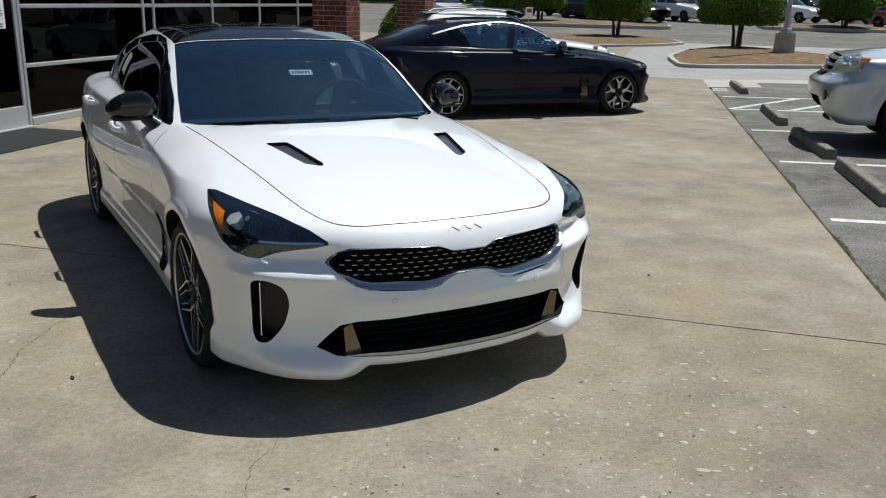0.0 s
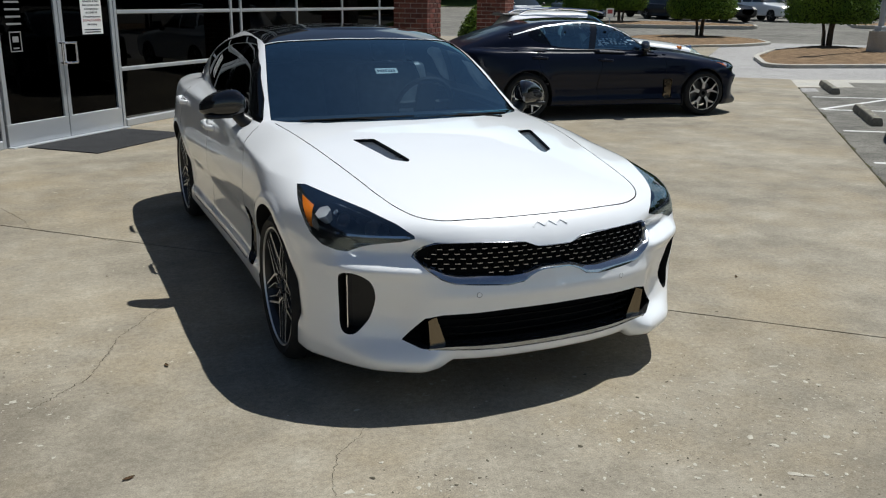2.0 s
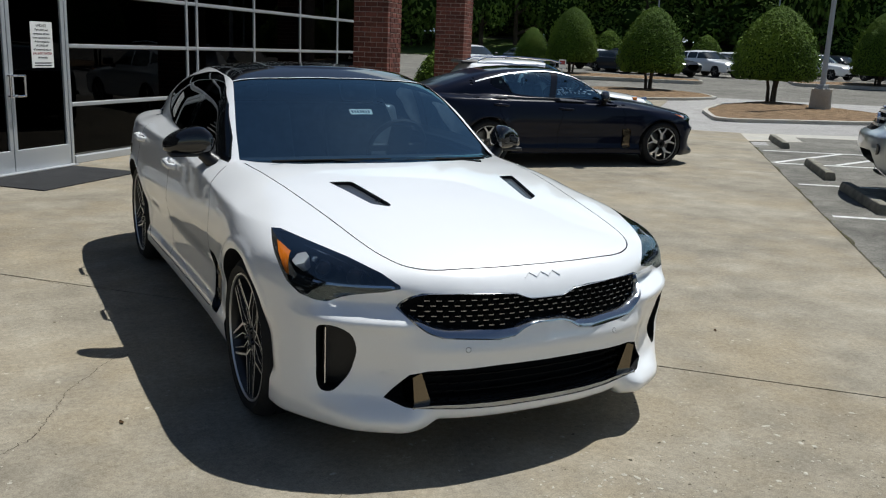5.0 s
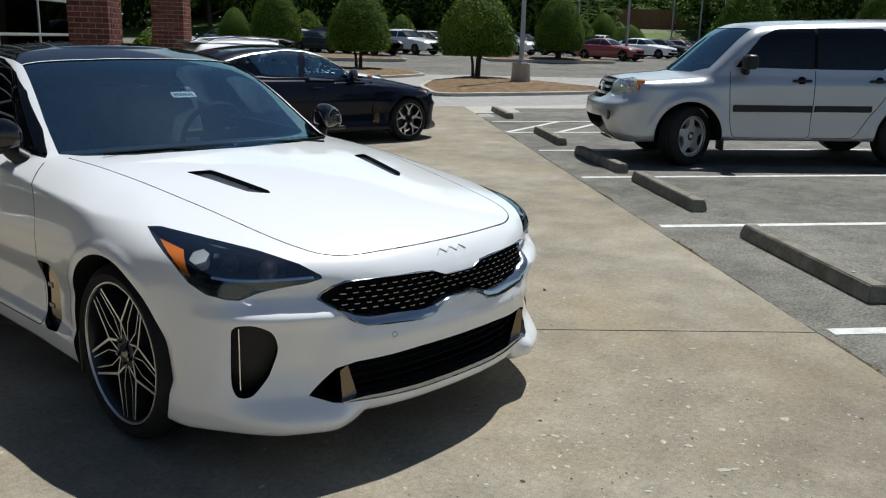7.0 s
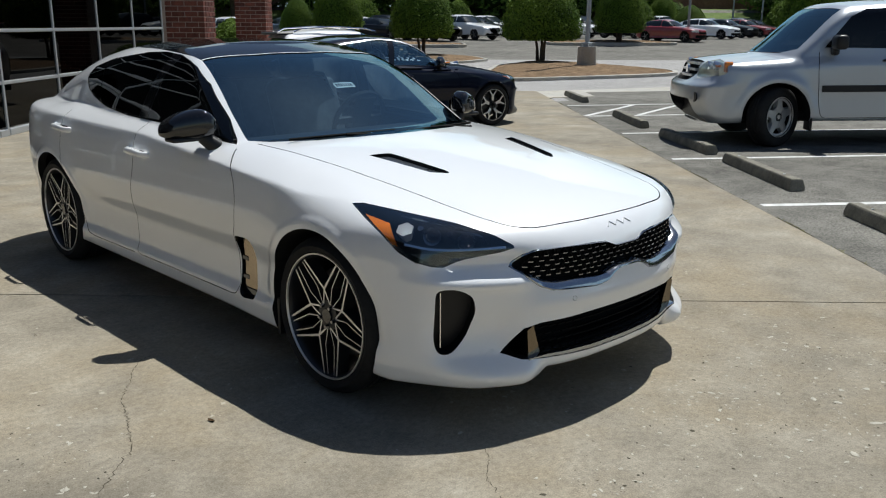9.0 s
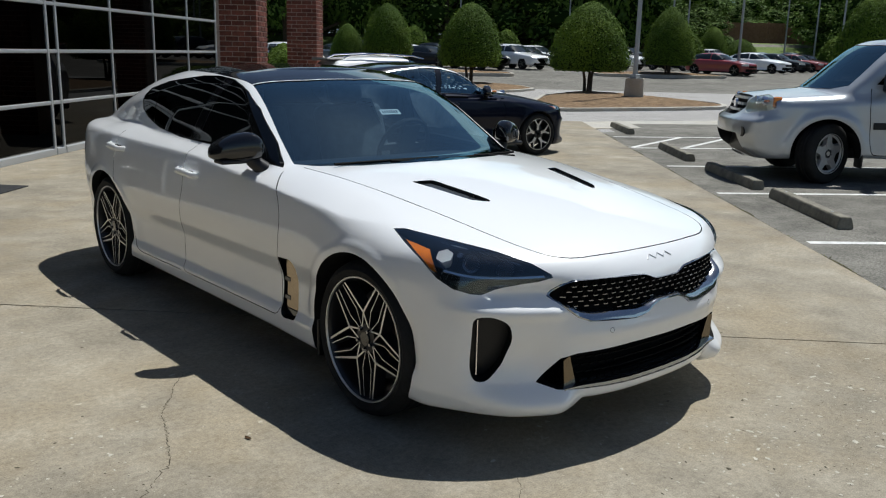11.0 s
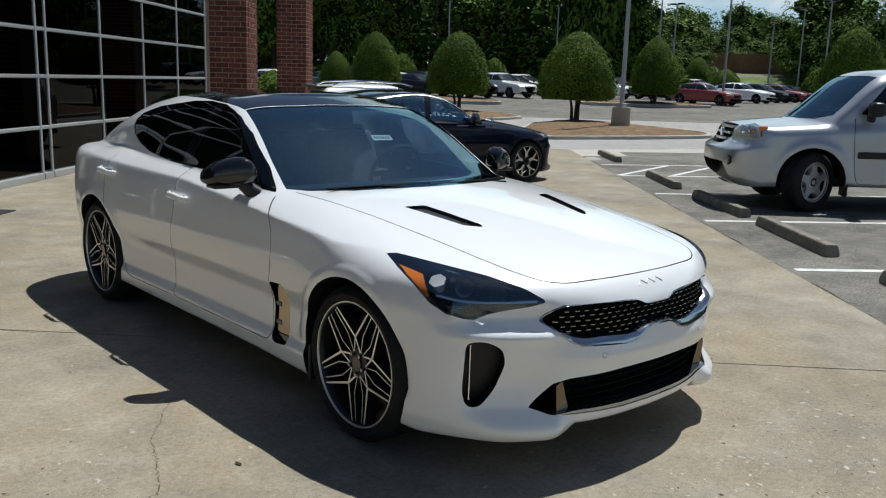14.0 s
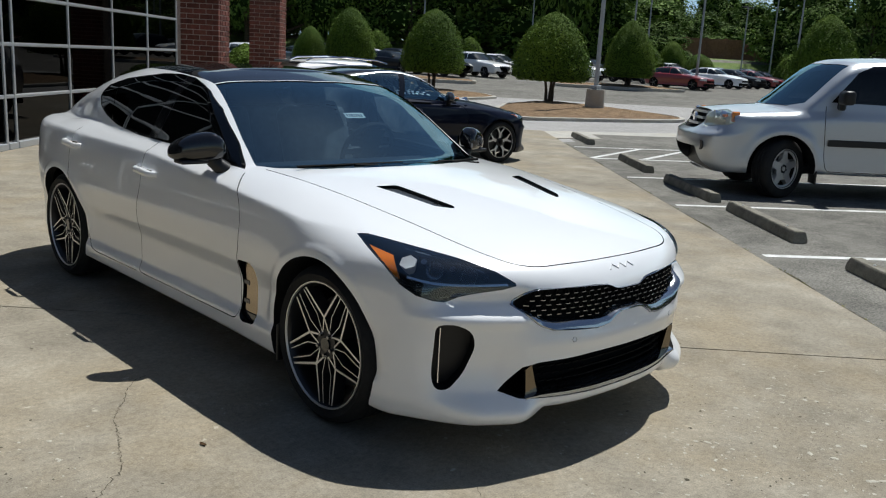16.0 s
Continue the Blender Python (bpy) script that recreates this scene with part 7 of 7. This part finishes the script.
def far_car(kind, paint, label, m):
    verts, faces, slot, outer, sp = shape_of(kind)
    car = thing("car", label, "car", m, "far parked cars")
    for n, want, mats in (("body", (0, 2), [paint, paint, GAP]), ("glazing", (1,), [FARGLASS]), ("headlight", (3, -1), [BOWL]), ("headlight", (3, 1), [BOWL]), ("tail_light", (4, -1), [REDLENS]), ("tail_light", (4, 1), [REDLENS])):
        pick = np.isin(slot, want)
        if n.endswith("light"):
            pick = (slot == want[0]) & (verts[faces].mean(1)[:, 0] * want[1] > 0)
        sel = faces[pick]
        if not len(sel):
            continue
        used = np.unique(sel)
        remap = -np.ones(len(verts), int)
        remap[used] = np.arange(len(used))
        me = smooth_mesh(n, verts[used], remap[sel], mats)
        if n == "body":
            me.polygons.foreach_set("material_index", slot[pick].astype(np.int32))
        me.shade_smooth()
        child(n, me, car)
    half = 0.80 if kind == "saloon" else 0.81
    for ay, ar in sp["arches"]:
        for s in (-1, 1):
            bm = bmesh.new()
            add_cyl(bm, sp["axle"] - 0.01, sp["axle"] - 0.01, (s * (half - 0.1), ay, sp["axle"]), (s * (half + 0.115), ay, sp["axle"]), 20)
            tyre = part("wheel", bm, RUBBER, car, smooth=False)
            bm = bmesh.new()
            for k in range(5):
                a = 1.2566 * k
                add_cyl(bm, 0.03, 0.022, (s * (half + 0.12), ay, sp["axle"]), (s * (half + 0.12), ay + 0.22 * math.cos(a), sp["axle"] + 0.22 * math.sin(a)), 6)
            part("rim", bm, DISC, tyre)
    for s in (-1, 1):
        z = 0.98 if kind == "saloon" else 1.14
        part("door_mirror", box(min(s * 0.88, s * 1.06), max(s * 0.88, s * 1.06), 0.72, 0.84, z, z + 0.12, bev=0.03), BLACK, car)
    return car


# base models, then copies
SALES = [
    ("saloon", REDPAINT, "red four-door saloon parked nose out on the lot", (48.3, 27.6), (66.0, 31.5)),
    ("saloon", WHITE, "white four-door saloon parked nose out on the lot", (55.0, 28.8), (36.6, 45.0)),
    ("saloon", DARKPAINT, "dark four-door saloon parked nose out on the lot", (60.5, 30.2), (70.9, 33.1), (56.0, 36.5), (45.5, 42.1), (35.1, 41.1), (62.0, 41.0), (66.5, 37.0)),
    ("crossover", WHITE, "white compact crossover parked on the sales lot", (39.5, 37.8), (47.6, 35.8), (23.3, 39.8), (50.5, 46.0), (68.0, 40.5), (57.0, 46.0)),
    ("crossover", DARKPAINT, "dark compact crossover parked on the sales lot", (51.5, 33.6), (36.0, 38.0), (43.2, 49.8), (48.0, 48.5), (62.0, 45.5), (34.5, 47.5)),
    ("saloon", BLUEGREY, "blue-grey saloon parked on the sales lot", (54.5, 41.0), (53.0, 43.5), (72.0, 38.0), (30.0, 44.5), (75.0, 36.5)),
]
rng = random.Random(5)
for kind, paint, label, *spots in SALES:
    def stand(x, y):
        u, v = to_uv(x, y, LOT)
        return at(x, y, rise(u) - 0.02, 2 + rng.uniform(-4, 4))
    first = far_car(kind, paint, label, stand(*spots[0]))
    for p in spots[1:]:
        copy_thing(first, stand(*p))

# ---- marks on the slabs ----
CRACK = mat("crack_shadow", (0.085, 0.074, 0.056), 1.0, spec=0.05)
CHIP = blotchy("chipped_mortar", (0.36, 0.335, 0.275), (0.47, 0.44, 0.37), 30.0, 0.9)
PIT = mat("pit_shadow", (0.09, 0.08, 0.06), 1.0, spec=0.05)
DEADLEAF = mat("dead_leaf", (0.07, 0.042, 0.022), 0.9, spec=0.1)


def crack(way, w, seed, label):
    """A thin jagged open crack along a way of points on the slab."""
    rng = random.Random(seed)
    pts = []
    for a, b in zip(way, way[1:]):
        a, b = Vector((*a, 0)), Vector((*b, 0))
        n = max(2, int((b - a).length / 0.012))
        s = Vector((-(b - a).y, (b - a).x, 0)).normalized()
        for k in range(n):
            pts.append(a + (b - a) * k / n + s * rng.gauss(0, 0.0045))
    bm = bmesh.new()
    prev = None
    for k, p in enumerate(pts):
        d = (pts[min(k + 1, len(pts) - 1)] - pts[max(0, k - 1)]).normalized()
        s = Vector((-d.y, d.x, 0)) * w * rng.uniform(0.2, 1.0) / 2 * min(1, (len(pts) - k) / 20 + 0.15)
        row = (bm.verts.new((p - s) + Vector((0, 0, 0.0012))), bm.verts.new((p + s) + Vector((0, 0, 0.0012))))
        if prev:
            bm.faces.new((prev[0], row[0], row[1], prev[1]))
        prev = row
    bmesh.ops.recalc_face_normals(bm, faces=bm.faces)
    tagged(link_mesh("crack", bm, CRACK), label, "crack", "slab cracks", "structure")


crack([(-1.24, 0.92), (-1.31, 0.89), (-1.37, 0.81), (-1.45, 0.67), (-1.55, 0.54), (-1.57, 0.44), (-1.61, 0.33), (-1.65, 0.24), (-1.69, 0.12), (-1.71, 0.08), (-1.80, 0), (-1.88, -0.09), (-1.97, -0.2)], 0.0052, 3, "thin jagged crack in the tan concrete slab")
crack([(-0.754, -0.786), (-0.80, -0.853), (-0.854, -0.90), (-0.90, -0.925), (-0.92, -0.98), (-0.953, -1.05), (-0.984, -1.136), (-1.0, -1.26)], 0.0036, 4, "fine crack in the tan concrete slab")
crack([(-2.2, 3.73), (-2.0, 3.16), (-1.96, 2.88), (-1.64, 2.59), (-1.34, 2.23)], 0.006, 5, "fine crack in the tan concrete slab")

# pale chipped patches and dark pits, most of them before the car's nose
rng = random.Random(21)
for name, material, count, size, label in (("mortar_flecks", CHIP, 1300, 0.0068, "small pale mortar flecks scattered on the slab"), ("pits", PIT, 600, 0.0042, "small dark pits in the slab's surface")):
    bm = bmesh.new()
    for k in range(count):
        kind = rng.random()
        if kind < 0.72:
            x, y = rng.gauss(0.55, 0.6), rng.gauss(-1.45, 0.55)
        elif kind < 0.82:
            x, y = rng.gauss(-0.75, 0.25), rng.gauss(-1.3, 0.12)
        elif kind < 0.92:
            x, y = rng.gauss(-1.95, 0.16), rng.gauss(0.1, 0.3)
        else:
            x, y = rng.uniform(-2.6, 2.2), rng.uniform(-2.2, 2.8)
        r = size * rng.lognormvariate(-0.35, 0.6)
        a0, st = rng.uniform(0, 6.28), rng.uniform(0.35, 0.9)
        ring = []
        for j in range(7):
            a = 6.283 * j / 7
            q = r * rng.uniform(0.55, 1.2)
            dx, dy = q * math.cos(a), q * st * math.sin(a)
            ring.append(bm.verts.new((x + dx * math.cos(a0) - dy * math.sin(a0), y + dx * math.sin(a0) + dy * math.cos(a0), 0.001 + 0.0004 * rng.random())))
        mid = bm.verts.new((x, y, 0.0022))
        for j in range(7):
            bm.faces.new((ring[j], ring[(j + 1) % 7], mid))
    tagged(link_mesh(name, bm, material), label, "flecks", kind="stuff")


def leaf(x, y, r, turn):
    bm = bmesh.new()
    n = 8
    rows = []
    for i in range(n + 1):
        t = i / n
        w = r * 0.42 * math.sin(math.pi * t) ** 0.8 + 0.0005
        lift = 0.0025 + 0.005 * abs(t - 0.5)
        rows.append([bm.verts.new((r * (2 * t - 1), k * w, lift + 0.002 * abs(k))) for k in (-1, 0, 1)])
    for a, b in zip(rows, rows[1:]):
        for k in range(2):
            bm.faces.new((a[k], b[k], b[k + 1], a[k + 1]))
    ob = link_mesh("fallen_leaf", bm, DEADLEAF)
    ob.matrix_world = pose(x, y, 0, 0, 0, turn)
    tagged(ob, "curled brown dead-leaf shape lying on the slab", "leaf", "fallen leaves")


leaf(-1.61, -0.82, 0.022, 20)
# the next two leaf shapes stand in for a flat stain and a spot
leaf(-1.374, 0.105, 0.02, 100)
leaf(1.92, 0.14, 0.018, 60)

# dirt and weeds in the joint along the pad's edge
DIRT = blotchy("joint_dirt", (0.035, 0.03, 0.02), (0.09, 0.08, 0.05), 12.0, 0.95)
WEED = leafy("weeds", (0.05, 0.07, 0.015), (0.22, 0.2, 0.07))
rng = random.Random(8)
bm = bmesh.new()
prev = None
for k in range(420):
    u = -4.0 + 0.048 * k
    w = 0.03 + 0.035 * max(0, math.sin(u * 1.7) * math.sin(u * 4.1 + 0.7)) + rng.uniform(0, 0.014)
    row = [bm.verts.new(LOT @ Vector((u, v, max(lot_z(u, v), -0.022) + 0.004))) for v in (EDGE + 0.004, EDGE - w)]
    if prev:
        bm.faces.new((prev[0], prev[1], row[1], row[0]))
    prev = row
bmesh.ops.recalc_face_normals(bm, faces=bm.faces)
tagged(link_mesh("edge_dirt", bm, DIRT), "dark dirt gathered in the joint at the slab's edge", "dirt", kind="stuff")
bm = bmesh.new()
for k in range(4200):
    u = rng.uniform(-4, 15)
    if math.sin(u * 1.7) * math.sin(u * 4.1 + 0.7) + 0.3 * math.sin(u * 11) < 0.12 and rng.random() > 0.08:
        continue
    p = LOT @ Vector((u, EDGE - abs(rng.gauss(0.012, 0.02)), -0.022))
    h = rng.uniform(0.005, 0.02)
    d = Vector((rng.uniform(-1, 1), rng.uniform(-1, 1), 0)) * 0.03
    s = Vector((rng.uniform(-1, 1), rng.uniform(-1, 1), 0)).normalized() * 0.005
    bm.faces.new([bm.verts.new(q) for q in (p - s, p + s, p + d + Vector((0, 0, h)))])
tagged(link_mesh("joint_weeds", bm, WEED), "short yellow-green weeds in the joint at the slab's edge", "weeds", kind="stuff")
